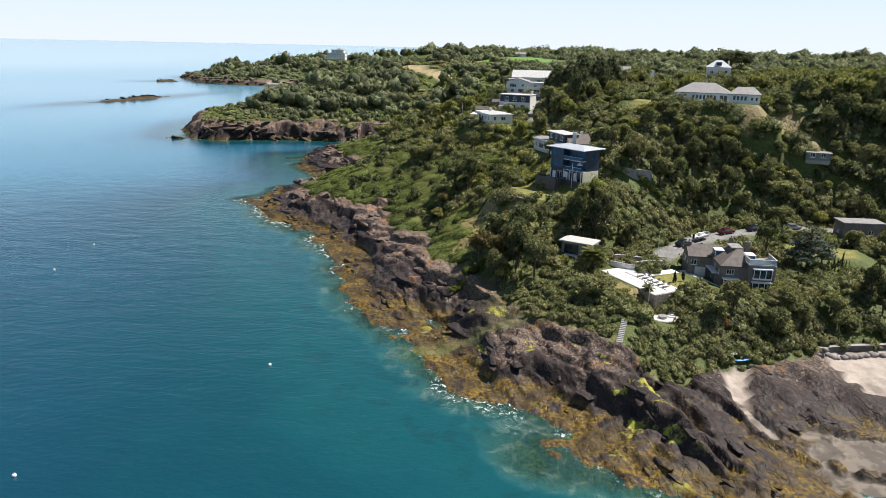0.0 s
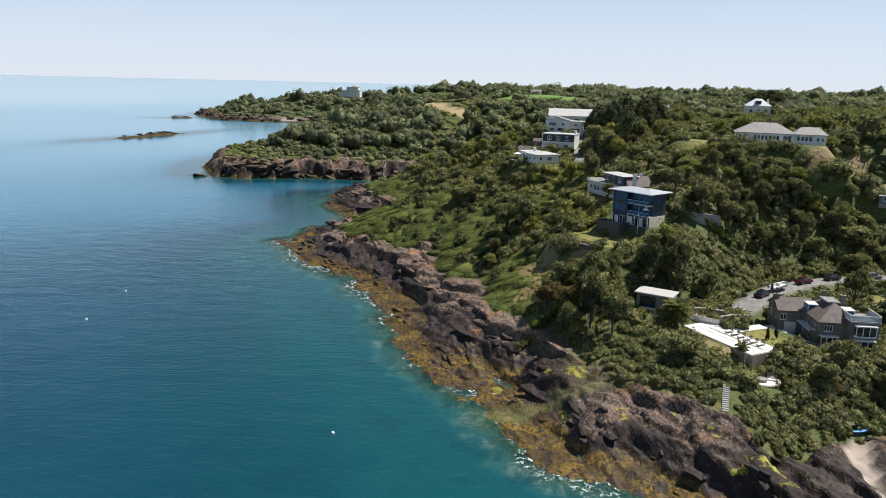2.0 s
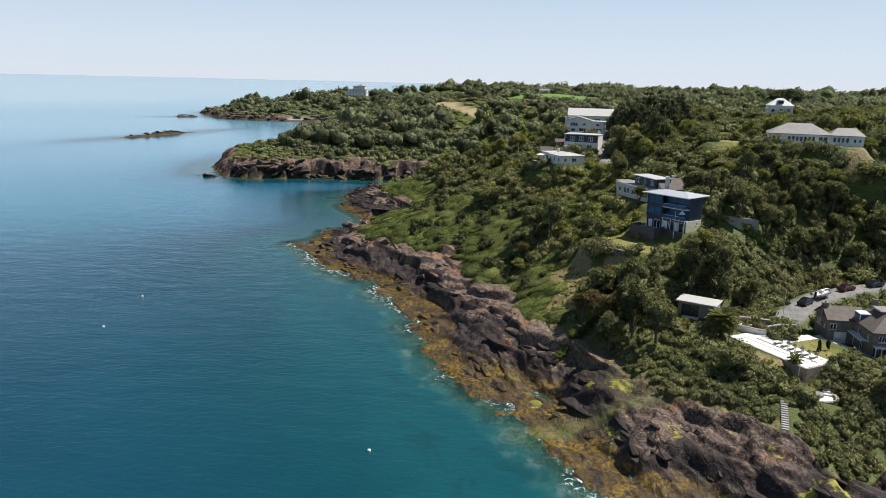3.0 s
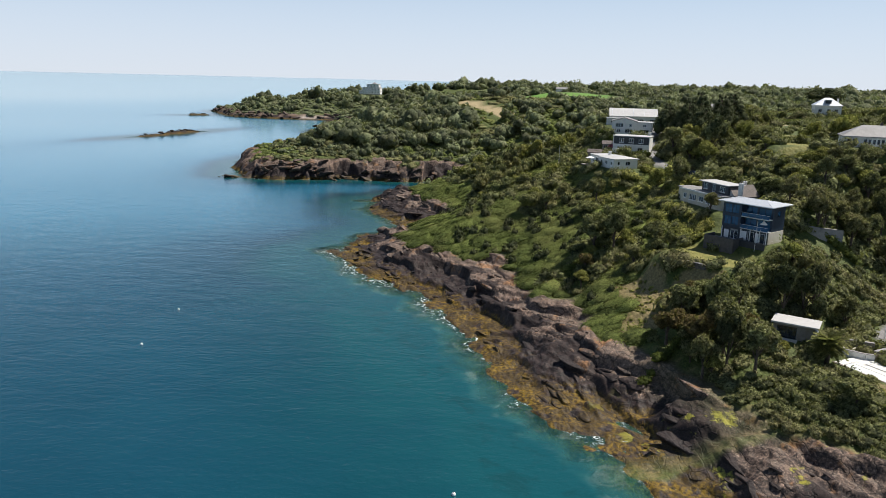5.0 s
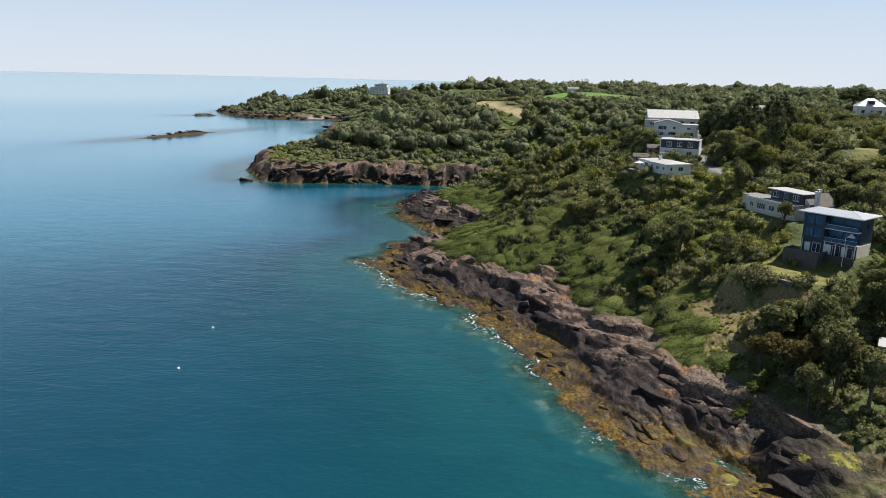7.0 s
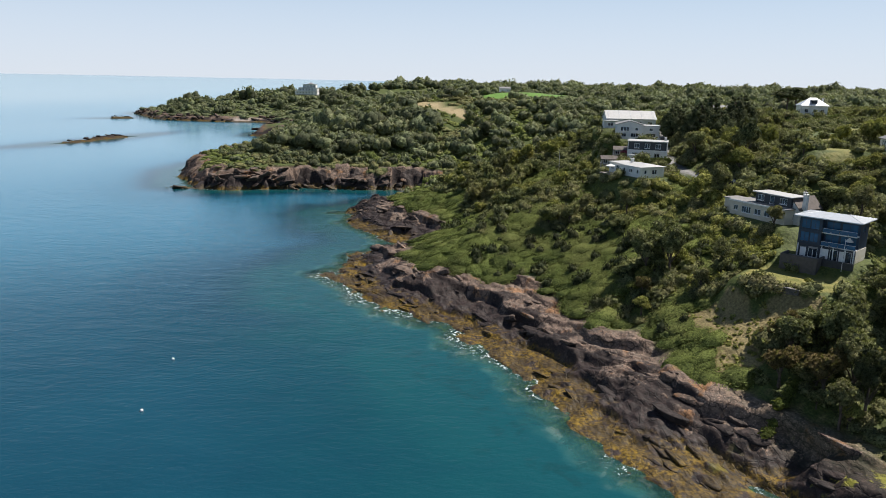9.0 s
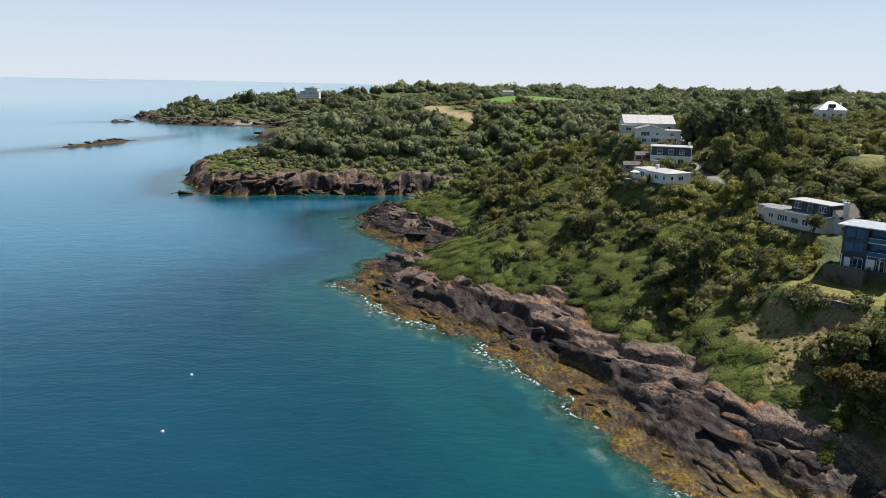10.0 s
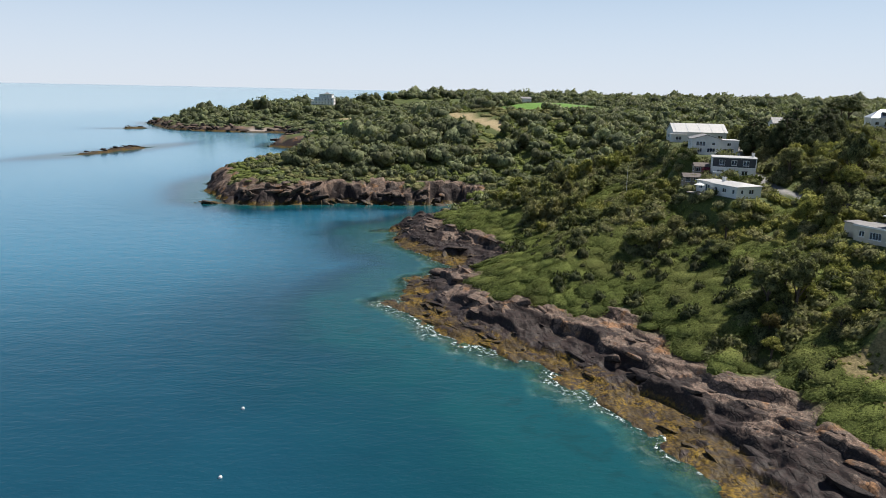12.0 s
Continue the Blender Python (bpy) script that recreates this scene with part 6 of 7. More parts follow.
def long_wall(name, label, pts, h, thick, material, base=0.5, cat="wall", coping=True):
    """A garden or retaining wall along points (x, y, z of its foot)."""
    r = thing(name, label, cat, *pts[0])
    o = Vector(pts[0])
    for a, b in zip(pts[:-1], pts[1:]):
        a, b = Vector(a) - o, Vector(b) - o
        way = (b - a)
        side = Vector((-way.y, way.x, 0)).normalized() * thick / 2
        bm = bmesh.new()
        n = max(1, int(way.length / 1.2))
        ringl = []
        rng = random.Random(int(abs(a.x * 31 + a.y * 17)) + 3)
        for k in range(n + 1):
            p = a + way * k / n
            e = Vector((0, 0, h + rng.uniform(-0.04, 0.04)))
            ringl.append([bm.verts.new(p - side - Vector((0, 0, base))), bm.verts.new(p - side + e), bm.verts.new(p + side + e), bm.verts.new(p + side - Vector((0, 0, base)))])
        for q, s in zip(ringl[:-1], ringl[1:]):
            for i in range(4):
                bm.faces.new((q[i], q[(i + 1) % 4], s[(i + 1) % 4], s[i]))
        bm.faces.new(ringl[0][::-1])
        bm.faces.new(ringl[-1])
        w = part("wall_run", bm, material, r)
        if coping:
            m = (a + b) / 2
            c = block(0, 0, 0, way.length, thick + 0.12, 0.1, bevel=0.02)
            bmesh.ops.transform(c, matrix=Matrix.Translation(m + Vector((0, 0, h + 0.07))) @ way.to_track_quat("X", "Z").to_matrix().to_4x4(), verts=c.verts)
            part("coping", c, M_CONCRETE, w)
    return r


# --- the grey stone house by the cove
def grey_house():
    r = thing("house", "grey granite house with brown tiled roofs and white bay windows", "house", 59.0, 139.0, 8.8, -6)
    box_walls(r, -3.6, 5.6, 0, 6.4, 5.6, 4.5, M_GREYSTONE, {"left": [(1.6, 2.5, 1.8, 1.2, 3), (4.2, 2.6, 0.7, 0.9, 1)], "front": [(1.0, 2.6, 1.2, 1.2, 2), (2.4, 0.0, 2.2, 2.2, 0)], "back": [(3, 2.4, 1.6, 1.1, 2)]})
    gable_roof(r, -3.6, 5.6, 4.5, 6.4, 5.6, 1.7, 0.35, M_BROWNROOF, M_GREYSTONE, "x", "brown tiled roof")
    box_walls(r, 1.4, 0.6, 0, 7.2, 10.4, 4.9, M_GREYSTONE, {"left": [(2.4, 0.0, 2.4, 2.3, 0), (8.6, 2.7, 1.0, 1.2, 2), (5.2, 2.8, 1.2, 1.1, 2), (6.6, 0.2, 1.2, 2.1, 2)], "front": [(1.7, 3.1, 1.5, 1.1, 3)], "right": [(3, 0.9, 1.4, 1.3, 2), (7, 2.9, 1.4, 1.2, 2)], "back": [(3.5, 2.8, 1.4, 1.2, 2)]}, door_mat=M_WHITE)
    hip_roof(r, 1.4, 0.6, 4.9, 7.2, 10.4, 2.7, 0.45, M_BROWNROOF, 1.6, "brown tiled hipped roof", "y")
    part("roof_flat", block(1.4, 0.9, 7.5, 2.4, 3.6, 0.3, bevel=0.05), M_GREYROOF, r, "flat grey crown of the roof")
    box_walls(r, 5.0, -3.6, 0, 5.0, 5.2, 5.5, M_GREYSTONE, {"front": [(2.6, 0.5, 3.2, 1.6, 3), (2.6, 3.3, 3.2, 1.5, 3)], "left": [(1.2, 0.9, 0.9, 1.3, 1), (1.2, 3.3, 1.0, 1.3, 1)], "right": [(2.4, 3.2, 1.8, 1.3, 2)]})
    flat_roof(r, 5.0, -3.6, 5.5, 5.0, 5.2, 0.22, 0.12, M_GREYROOF, "flat roof terrace")
    for cx, cy, sx, sy in ((5.0, -6.15, 5.0, 0.03), (2.45, -3.6, 0.03, 5.0), (7.55, -3.6, 0.03, 5.0)):
        part("balustrade_pane", block(cx, cy, 6.25, sx, sy, 0.95), M_PALEGLASS, r, "pale glass balustrade")
        part("handrail", block(cx, cy, 6.78, sx + 0.05, sy + 0.05, 0.08), M_FRAME, r)
    for wx, wy, wz, sx, h in ((5.0, -6.45, 3.15, 3.4, 1.75), (5.0, -6.45, 0.4, 3.4, 1.8), (-0.4, -5.0, 0.5, 2.9, 1.7)):
        bay = part("bay_window", block(wx, wy, wz + h + 0.12, sx + 0.3, 1.1, 0.24, bevel=0.05), M_FRAME, r, "white bay window roof")
        part("bay_sill", block(wx, wy, wz - 0.1, sx + 0.2, 1.0, 0.3, bevel=0.04), M_FRAME, bay)
        for k in range(4):
            part("bay_post", block(wx - sx / 2 + sx * k / 3, wy - 0.42, wz + h / 2, 0.12, 0.12, h), M_FRAME, bay)
        part("bay_pane", block(wx, wy - 0.38, wz + h / 2, sx - 0.1, 0.03, h - 0.05), M_GLASS, bay)
        for s in (-1, 1):
            part("bay_pane", block(wx + s * sx / 2, wy, wz + h / 2, 0.03, 0.74, h - 0.05), M_GLASS, bay)
    for dx, dy in ((-1.2, 2.2), (3.9, -0.6)):
        d = part("dormer", block(dx, dy, 6.35, 2.2, 2.4, 0.16, bevel=0.03), M_FRAME, r, "glazed roof dormer")
        for s in (-1, 1):
            part("dormer_side", block(dx + s * 1.0, dy, 5.7, 0.06, 2.2, 1.2), M_BLUEGLASS, d)
            part("dormer_post", block(dx + s * 1.0, dy - 1.1, 5.7, 0.12, 0.12, 1.3), M_FRAME, d)
        part("dormer_pane", block(dx, dy - 1.08, 5.7, 1.9, 0.04, 1.2), M_BLUEGLASS, d)
    chimney(r, -6.6, 5.6, 4.2, 2.6, M_GREYSTONE, 1.0)
    chimney(r, 1.6, 4.6, 6.6, 1.6, M_GREYSTONE)
    chimney(r, 4.4, 2.6, 5.6, 2.4, M_GREYSTONE, 0.9)
    part("porch_roof", block(-2.6, 0.4, 2.6, 1.6, 6.0, 0.16, bevel=0.03), M_FRAME, r)
    part("front_paving", block(1.0, -7.2, -0.05, 13.0, 3.2, 0.3, bevel=0.03), M_STONEWALL, r, "stone-edged terrace")


# --- white houses up the lane
def dormer_bungalow():
    r = thing("house", "cream rendered bungalow with a dark dormer storey and grey roof", "house", 33.2, 200.7, 26.0, -71)
    box_walls(r, -0.8, -0.4, 0, 15.0, 6.6, 3.2, M_CREAM, {"front": [(1.6, 1.1, 1.2, 1.2, 2), (4.6, 0.9, 2.6, 1.5, 4), (7.8, 1.0, 1.8, 1.3, 2), (10.4, 1.0, 1.6, 1.3, 2), (13.0, 1.0, 1.4, 1.3, 1)], "left": [(3.3, 1.0, 1.5, 1.2, 2)], "right": [(3.3, 1.0, 1.5, 1.2, 2)]})
    flat_roof(r, -0.8, -0.4, 3.2, 15.0, 6.6, 0.3, 0.25, M_GREYROOF, "flat grey felt roof with pale edge")
    part("roof_edge", block(-0.8, -3.98, 3.34, 15.4, 0.08, 0.34), M_FRAME, r)
    box_walls(r, 1.4, 0.6, 3.5, 9.4, 4.2, 2.2, M_DARKWALL, {"front": [(1.4, 0.5, 1.7, 1.3, 2), (4.4, 0.1, 1.2, 1.9, 1), (7.4, 0.5, 1.9, 1.3, 3)]})
    flat_roof(r, 1.4, 0.3, 5.7, 9.4, 4.2, 0.22, 0.5, M_WHITEROOF, "pale flat dormer roof")
    gable_roof(r, 5.6, 2.4, 3.4, 4.6, 6.6, 2.3, 0.25, M_BROWNROOF, M_WHITE, "y", "brown slate roof")
    box_walls(r, 5.6, 2.4, 0, 4.6, 6.6, 3.4, M_WHITE, {"right": [(3.3, 1.0, 1.4, 1.3, 2)]})
    chimney(r, 8.2, 0.2, 2.6, 4.0, M_WHITE, 0.9)
    chimney(r, 4.6, 4.4, 4.8, 1.6, M_WHITE)
    part("outbuilding", block(-10.4, 0.6, 1.5, 4.0, 4.0, 3.0, bevel=0.05), M_CREAM, r)
    part("outbuilding_roof", block(-10.4, 0.6, 3.12, 4.4, 4.4, 0.22, bevel=0.03), M_GREYROOF, r)


def flat_bungalow():
    r = thing("house", "white flat-roofed bungalow with a low chimney on the scrub slope", "house", 18.4, 241.8, 30.1, -72)
    box_walls(r, 0, 0, 0, 8.6, 8.0, 2.9, M_WHITE, {"front": [(1.6, 1.0, 0.9, 1.1, 1), (4.4, 1.0, 1.3, 1.1, 2), (7.4, 1.0, 0.9, 1.1, 1)], "right": [(1.8, 1.0, 0.8, 1.1, 1), (4.8, 0.9, 1.6, 1.2, 2)], "left": [(2.0, 1.0, 1.0, 1.1, 1)]})
    hip_roof(r, 0, 0, 2.9, 8.6, 8.0, 0.7, 0.4, M_WHITEROOF, 2.0, "low white roof")
    box_walls(r, -7.2, -0.6, 0, 5.6, 6.0, 2.8, M_WHITE, {"front": [(1.4, 0.9, 1.2, 1.3, 2), (3.9, 0.1, 1.6, 2.2, 2)], "left": [(2.7, 1.0, 1.3, 1.2, 2)]})
    flat_roof(r, -7.2, -0.6, 2.8, 5.6, 6.0, 0.25, 0.3, M_WHITEROOF, "flat white roof")
    chimney(r, -3.2, -1.0, 2.9, 1.4, M_WHITE, 0.8)
    part("deck", block(-7.0, -5.2, -0.1, 6.2, 3.2, 0.3, bevel=0.02), M_STONEWALL, r, "weathered terrace deck")
    p = thing("parasol", "open white garden parasol on the terrace", "parasol", 11.0, 246.5, 30.1)
    part("pole", rod(bmesh.new(), (0, 0, 0), (0, 0, 2.4), 0.04), M_FRAME, p)
    part("canopy", rod(bmesh.new(), (0, 0, 2.1), (0, 0, 2.7), 1.4, 0.06, 8), M_WHITE, p)


def mansard_house():
    r = thing("house", "white two-storey house with a dark slate upper front", "house", 27.5, 262.5, 32.4, -23)
    box_walls(r, 0, 0, 0, 11.0, 7.0, 3.0, M_WHITE, {"front": [(2.0, 0.9, 1.6, 1.3, 2), (5.2, 0.9, 1.3, 1.3, 2), (8.4, 0.9, 1.6, 1.3, 2)], "left": [(3, 1, 1.2, 1.2, 2)], "right": [(3, 1, 1.2, 1.2, 2)]})
    box_walls(r, 0, 0, 3.0, 11.0, 7.0, 2.5, M_DARKWALL, {"front": [(2.4, 0.6, 1.5, 1.4, 2), (5.5, 0.6, 1.5, 1.4, 2), (8.6, 0.6, 1.5, 1.4, 2)]})
    part("band", block(0, -3.56, 3.0, 11.1, 0.14, 0.2), M_FRAME, r)
    for s in (-1, 1):
        part("gable_wall", block(s * 5.62, 0, 2.8, 0.24, 7.2, 5.6), M_WHITE, r)
    flat_roof(r, 0, 0, 5.5, 11.4, 7.2, 0.25, 0.2, M_WHITEROOF, "pale flat roof")
    chimney(r, 5.0, 0.6, 5.5, 1.3, M_WHITE)
    part("porch", block(-3.2, -4.8, 0.9, 4.4, 2.2, 1.8, bevel=0.04), M_WHITE, r)


def gable_house():
    r = thing("house", "white house with shallow gable front below the lane", "house", 31.8, 287.0, 36.9, -14)
    box_walls(r, -1.8, 0, 0, 8.4, 7.0, 4.6, M_WHITE, {"front": [(2.6, 2.5, 2.8, 1.4, 3), (6.4, 2.7, 1.0, 1.0, 1), (2.4, 0.4, 1.4, 1.4, 2), (5.8, 0.4, 2.4, 1.5, 3)], "left": [(3.4, 2.4, 1.4, 1.2, 2)]})
    gable_roof(r, -1.8, 0, 4.6, 8.4, 7.0, 1.2, 0.35, M_GREYROOF, M_WHITE, "y", "shallow grey roof")
    box_walls(r, 5.2, 0.6, 0, 5.6, 6.0, 4.2, M_WHITE, {"front": [(2.8, 2.6, 1.2, 1.0, 2), (2.8, 0.3, 3.2, 1.5, 3)], "right": [(3, 2.4, 1.2, 1.1, 2)]})
    flat_roof(r, 5.2, 0.6, 4.2, 5.6, 6.0, 0.25, 0.2, M_WHITEROOF, "flat white roof")
    part("terrace_wall", block(1.0, -5.2, 0.0, 14.0, 0.3, 1.6, bevel=0.03), M_WHITE, r)


def wide_hall():
    r = thing("house", "large white house under a broad pale pitched roof", "house", 39.5, 315.0, 38.8, -10)
    box_walls(r, 0, 0, 0, 17.6, 12.0, 3.4, M_WHITE, {"front": [(2.5, 0.8, 2.2, 1.6, 3), (7.0, 0.8, 1.8, 1.6, 2), (11.5, 0.8, 2.4, 1.6, 3), (15.6, 0.8, 1.6, 1.6, 2)], "left": [(4, 0.9, 1.8, 1.4, 2)]})
    gable_roof(r, 0, 0, 3.4, 17.6, 12.0, 2.6, 0.4, M_WHITEROOF, M_WHITE, "x", "broad pale roof")
    for k in range(5):
        part("roof_rib", rod(bmesh.new(), (-8 + 4.0 * k, -6.2, 3.55), (-8 + 4.0 * k, 0, 6.2), 0.07), M_METALROOF, r)
    flat_roof(r, -7.6, -7.0, 2.6, 5.0, 3.4, 0.2, 0.2, M_WHITEROOF)
    box_walls(r, -7.6, -7.0, 0, 5.0, 2.0, 2.6, M_WHITE, {"front": [(2.5, 0.8, 2.0, 1.2, 2)]})


def long_house():
    r = thing("house", "long white single-storey house with grey hipped roofs and many windows", "house", 81.2, 213.2, 40.1, -20)
    box_walls(r, -4.3, 0, 0, 15.0, 8.4, 2.8, M_WHITE, {"front": row_of(2, 1.3, 1.3, 0.6, 0.95, 1.7, 1) + row_of(7, 5.0, 0.98, 0.5, 0.82, 1.7, 1) + [(13.2, 0.05, 2.2, 2.2, 2)], "left": [(2.0, 0.7, 1.0, 1.6, 1), (3.4, 0.7, 1.0, 1.6, 1), (6.4, 0.9, 1.4, 1.3, 2)]})
    hip_roof(r, -4.3, 0, 2.8, 15.0, 8.4, 2.7, 0.45, M_PALEROOF, 3.0, "weathered grey hipped roof")
    box_walls(r, 7.3, 0.6, 0, 8.0, 6.0, 2.7, M_WHITE, {"front": row_of(4, 1.1, 1.0, 0.8, 0.82, 1.4, 1) + row_of(2, 5.9, 1.2, 0.9, 0.75, 1.0, 1), "right": [(3, 0.9, 1.4, 1.2, 2)]})
    hip_roof(r, 7.3, 0.6, 2.7, 8.0, 6.0, 1.9, 0.4, M_PALEROOF, 2.2, "weathered grey hipped roof")
    part("veranda_rail", block(-2.6, -5.6, 0.55, 8.4, 0.08, 0.9), M_FRAME, r, "white veranda rail")
    part("veranda_floor", block(-2.6, -5.0, 0.0, 8.6, 1.6, 0.2), M_CONCRETE, r)
    chimney(r, -3.0, 0.4, 4.5, 1.2, M_BROWNROOF, 0.6)


def hip_house():
    r = thing("house", "white two-storey villa with a pale hipped roof and a dormer", "house", 130.0, 345.0, 43.2, -18)
    box_walls(r, 0, 0, 0, 10.4, 8.4, 4.2, M_WHITE, {"front": [(2.2, 1.2, 1.4, 1.5, 2), (5.6, 1.2, 1.4, 1.5, 2), (8.4, 1.2, 1.4, 1.5, 2)], "left": [(3, 1.2, 1.3, 1.4, 2), (6.4, 1.2, 1.3, 1.4, 2)]})
    hip_roof(r, 0, 0, 4.2, 10.4, 8.4, 3.2, 0.4, M_METALROOF, 1.2, "pale hipped roof")
    part("dormer", block(0, -2.5, 5.6, 2.2, 2.0, 1.5, bevel=0.03), M_DARKWALL, r)
    part("dormer_roof", block(0, -2.5, 6.42, 2.6, 2.4, 0.16), M_METALROOF, r)
    chimney(r, 4.2, 1.0, 4.8, 2.2, M_WHITE)


def small_house(x, y, z, yaw, w, d, h, roof, label, wall=None, roof_mat=None):
    r = thing("house", label, "house", x, y, z, yaw)
    box_walls(r, 0, 0, 0, w, d, h, wall or M_WHITE, {"front": [(w * 0.25, 0.8, 1.3, 1.2, 2), (w * 0.7, 0.8, 1.3, 1.2, 2)], "left": [(d / 2, 0.8, 1.1, 1.1, 1)]})
    if roof == "hip":
        hip_roof(r, 0, 0, h, w, d, d * 0.28, 0.35, roof_mat or M_GREYROOF)
    elif roof == "gable":
        gable_roof(r, 0, 0, h, w, d, d * 0.28, 0.3, roof_mat or M_GREYROOF, wall or M_WHITE)
    else:
        flat_roof(r, 0, 0, h, w, d, 0.25, 0.3, roof_mat or M_WHITEROOF)
    return r


def cliff_hotel():
    r = thing("house", "white three-storey balconied house on the far headland", "house", -143.0, 985.0, 33.5, -10)
    for k, (w, d) in enumerate(((28, 10), (24, 9), (16, 8))):
        z = 4.2 * k
        box_walls(r, 2.0 * k, 0, z, w, d, 4.0, M_WHITE, {"front": row_of(int(w / 4), 2.2, 3.9, 1.0, 1.7, 1.7, 2)})
        flat_roof(r, 2.0 * k, -0.8, z + 4.0, w, d + 1.6, 0.25, 0.6, M_WHITEROOF)
        for q in range(int(w / 4) + 1):
            part("pillar", rod(bmesh.new(), (2.0 * k - w / 2 + q * 3.9, -d / 2 - 1.8, z - 0.3), (2.0 * k - w / 2 + q * 3.9, -d / 2 - 1.8, z + 4.0), 0.18), M_FRAME, r)
    hip_roof(r, 5.0, 0, 12.6, 7.0, 6.0, 2.0, 0.4, M_GREYROOF)


blue_house()
grey_house()
dormer_bungalow()
flat_bungalow()
mansard_house()
gable_house()
wide_hall()
long_house()
hip_house()
cliff_hotel()
small_house(78, 292, 40.2, -10, 5.5, 4, 2.4, "flat", "small pale garden house with a flat roof")
small_house(80, 330, 42.0, -15, 9, 7, 3.0, "gable", "white house with a grey roof among trees", roof_mat=M_GREYROOF)
small_house(93, 338, 42.2, -10, 9, 6, 2.8, "flat", "low house with a pale flat roof among trees")
small_house(166, 292, 42.4, -20, 18, 7, 3.0, "flat", "long low white house with a flat roof", roof_mat=M_WHITEROOF)
small_house(104.5, 196.5, 26.2, -20, 6, 4, 1.9, "flat", "low grey-green garden building half hidden by bushes", M_GREENHUT, M_GREYROOF)
small_house(103.5, 170, 11.3, -4, 9.5, 5, 3.6, "flat", "low grey rendered building with one dark window", M_GREYSTONE, M_GREYROOF)
small_house(21, 268.5, 32.6, -10, 4, 3, 2.2, "gable", "small shed with a brown roof", M_STONEWALL, M_BROWNROOF)
small_house(15.5, 262, 30.5, -10, 4.6, 3, 2.0, "gable", "low garden shed with a brown roof", M_STONEWALL, M_BROWNROOF)
small_house(158, 775, 42.3, 0, 11, 6, 3.5, "gable", "far farmhouse with a grey roof on the skyline")
small_house(95, 900, 42.5, 0, 13, 6, 4, "gable", "far white farmhouse on the skyline")


def pool_hut():
    r = thing("hut", "white-edged flat-roofed pool hut with an open front", "hut", 30.3, 148.2, 11.7, -32)
    box_walls(r, 0, 0, 0, 6.4, 3.6, 2.8, M_CONCRETE, {"front": [(2.2, 0.05, 3.2, 2.2, 2)], "right": [(1.8, 0.9, 1.2, 1.2, 1)]}, M_DARKWALL)
    flat_roof(r, 0.2, -0.2, 2.8, 7.0, 4.4, 0.3, 0.3, M_WHITEROOF, "flat white roof slab")
    part("side_wall", block(3.6, -0.4, 1.2, 0.25, 4.8, 3.0, bevel=0.02), M_WHITE, r)
    part("step", block(-0.6, -2.7, 0.0, 3.0, 1.2, 0.3), M_PAVING, r)


pool_hut()

# ---------------------------------------------------------------- gardens, shore works and loose things
def gz(x, y):
    return float(ground_at(x, y)[0])


M_TYRE = plain("black_rubber", (0.02, 0.02, 0.02), 0.8)
M_STEEL = plain("grey_steel", (0.35, 0.36, 0.37), 0.35, 0.8)
M_CARBLACK = plain("black_car_paint", (0.015, 0.016, 0.02), 0.2, 0.1, vary=0.05)
M_CARRED = plain("red_car_paint", (0.09, 0.010, 0.012), 0.2, 0.1, vary=0.05)
M_CARSILVER = plain("silver_car_paint", (0.32, 0.34, 0.36), 0.25, 0.5, vary=0.05)
M_LAMP = plain("lamp_glass", (0.7, 0.7, 0.68), 0.1)
M_ORANGE = plain("orange_plastic", (0.75, 0.13, 0.03), 0.4)
M_BLUEPL = plain("blue_plastic", (0.03, 0.22, 0.60), 0.4)
M_TEAK = plain("weathered_teak", (0.20, 0.16, 0.12), 0.7, vary=0.25)
M_CUSHION = plain("dark_grey_cushion", (0.11, 0.11, 0.12), 0.9)
M_SEAWALL = plain("dark_sea_wall_stone", (0.13, 0.115, 0.10), 0.9, vary=0.4, scale=2.0, grain=8, bump_d=0.06)
M_BOULDER = plain("grey_boulder", (0.24, 0.21, 0.19), 0.9, vary=0.35, scale=1.6, grain=7, bump_d=0.06)
M_POOL = plain("pool_cover", (0.68, 0.70, 0.70), 0.5, vary=0.05)
M_PINK = foliage("pink_blossom", (0.30, 0.05, 0.12), (0.62, 0.12, 0.24), (0.45, 0.08, 0.15))
M_PALM = foliage("palm_fronds", (0.13, 0.15, 0.055), (0.42, 0.44, 0.17), (0.40, 0.36, 0.16))
M_HEDGE = foliage("hedge_leaves", (0.065, 0.090, 0.024), (0.200, 0.250, 0.060), (0.21, 0.22, 0.06))


# --- white pool terrace: long axis runs down the slope towards the cove
AX = Vector((0.43, -0.903, 0))
AY = Vector((0.903, 0.43, 0))
POOL_O = Vector((38.6, 135.6, 10.25))


def on_terrace(u, v, z=0.0):
    p = POOL_O + AX * u + AY * v
    return p.x, p.y, p.z + z


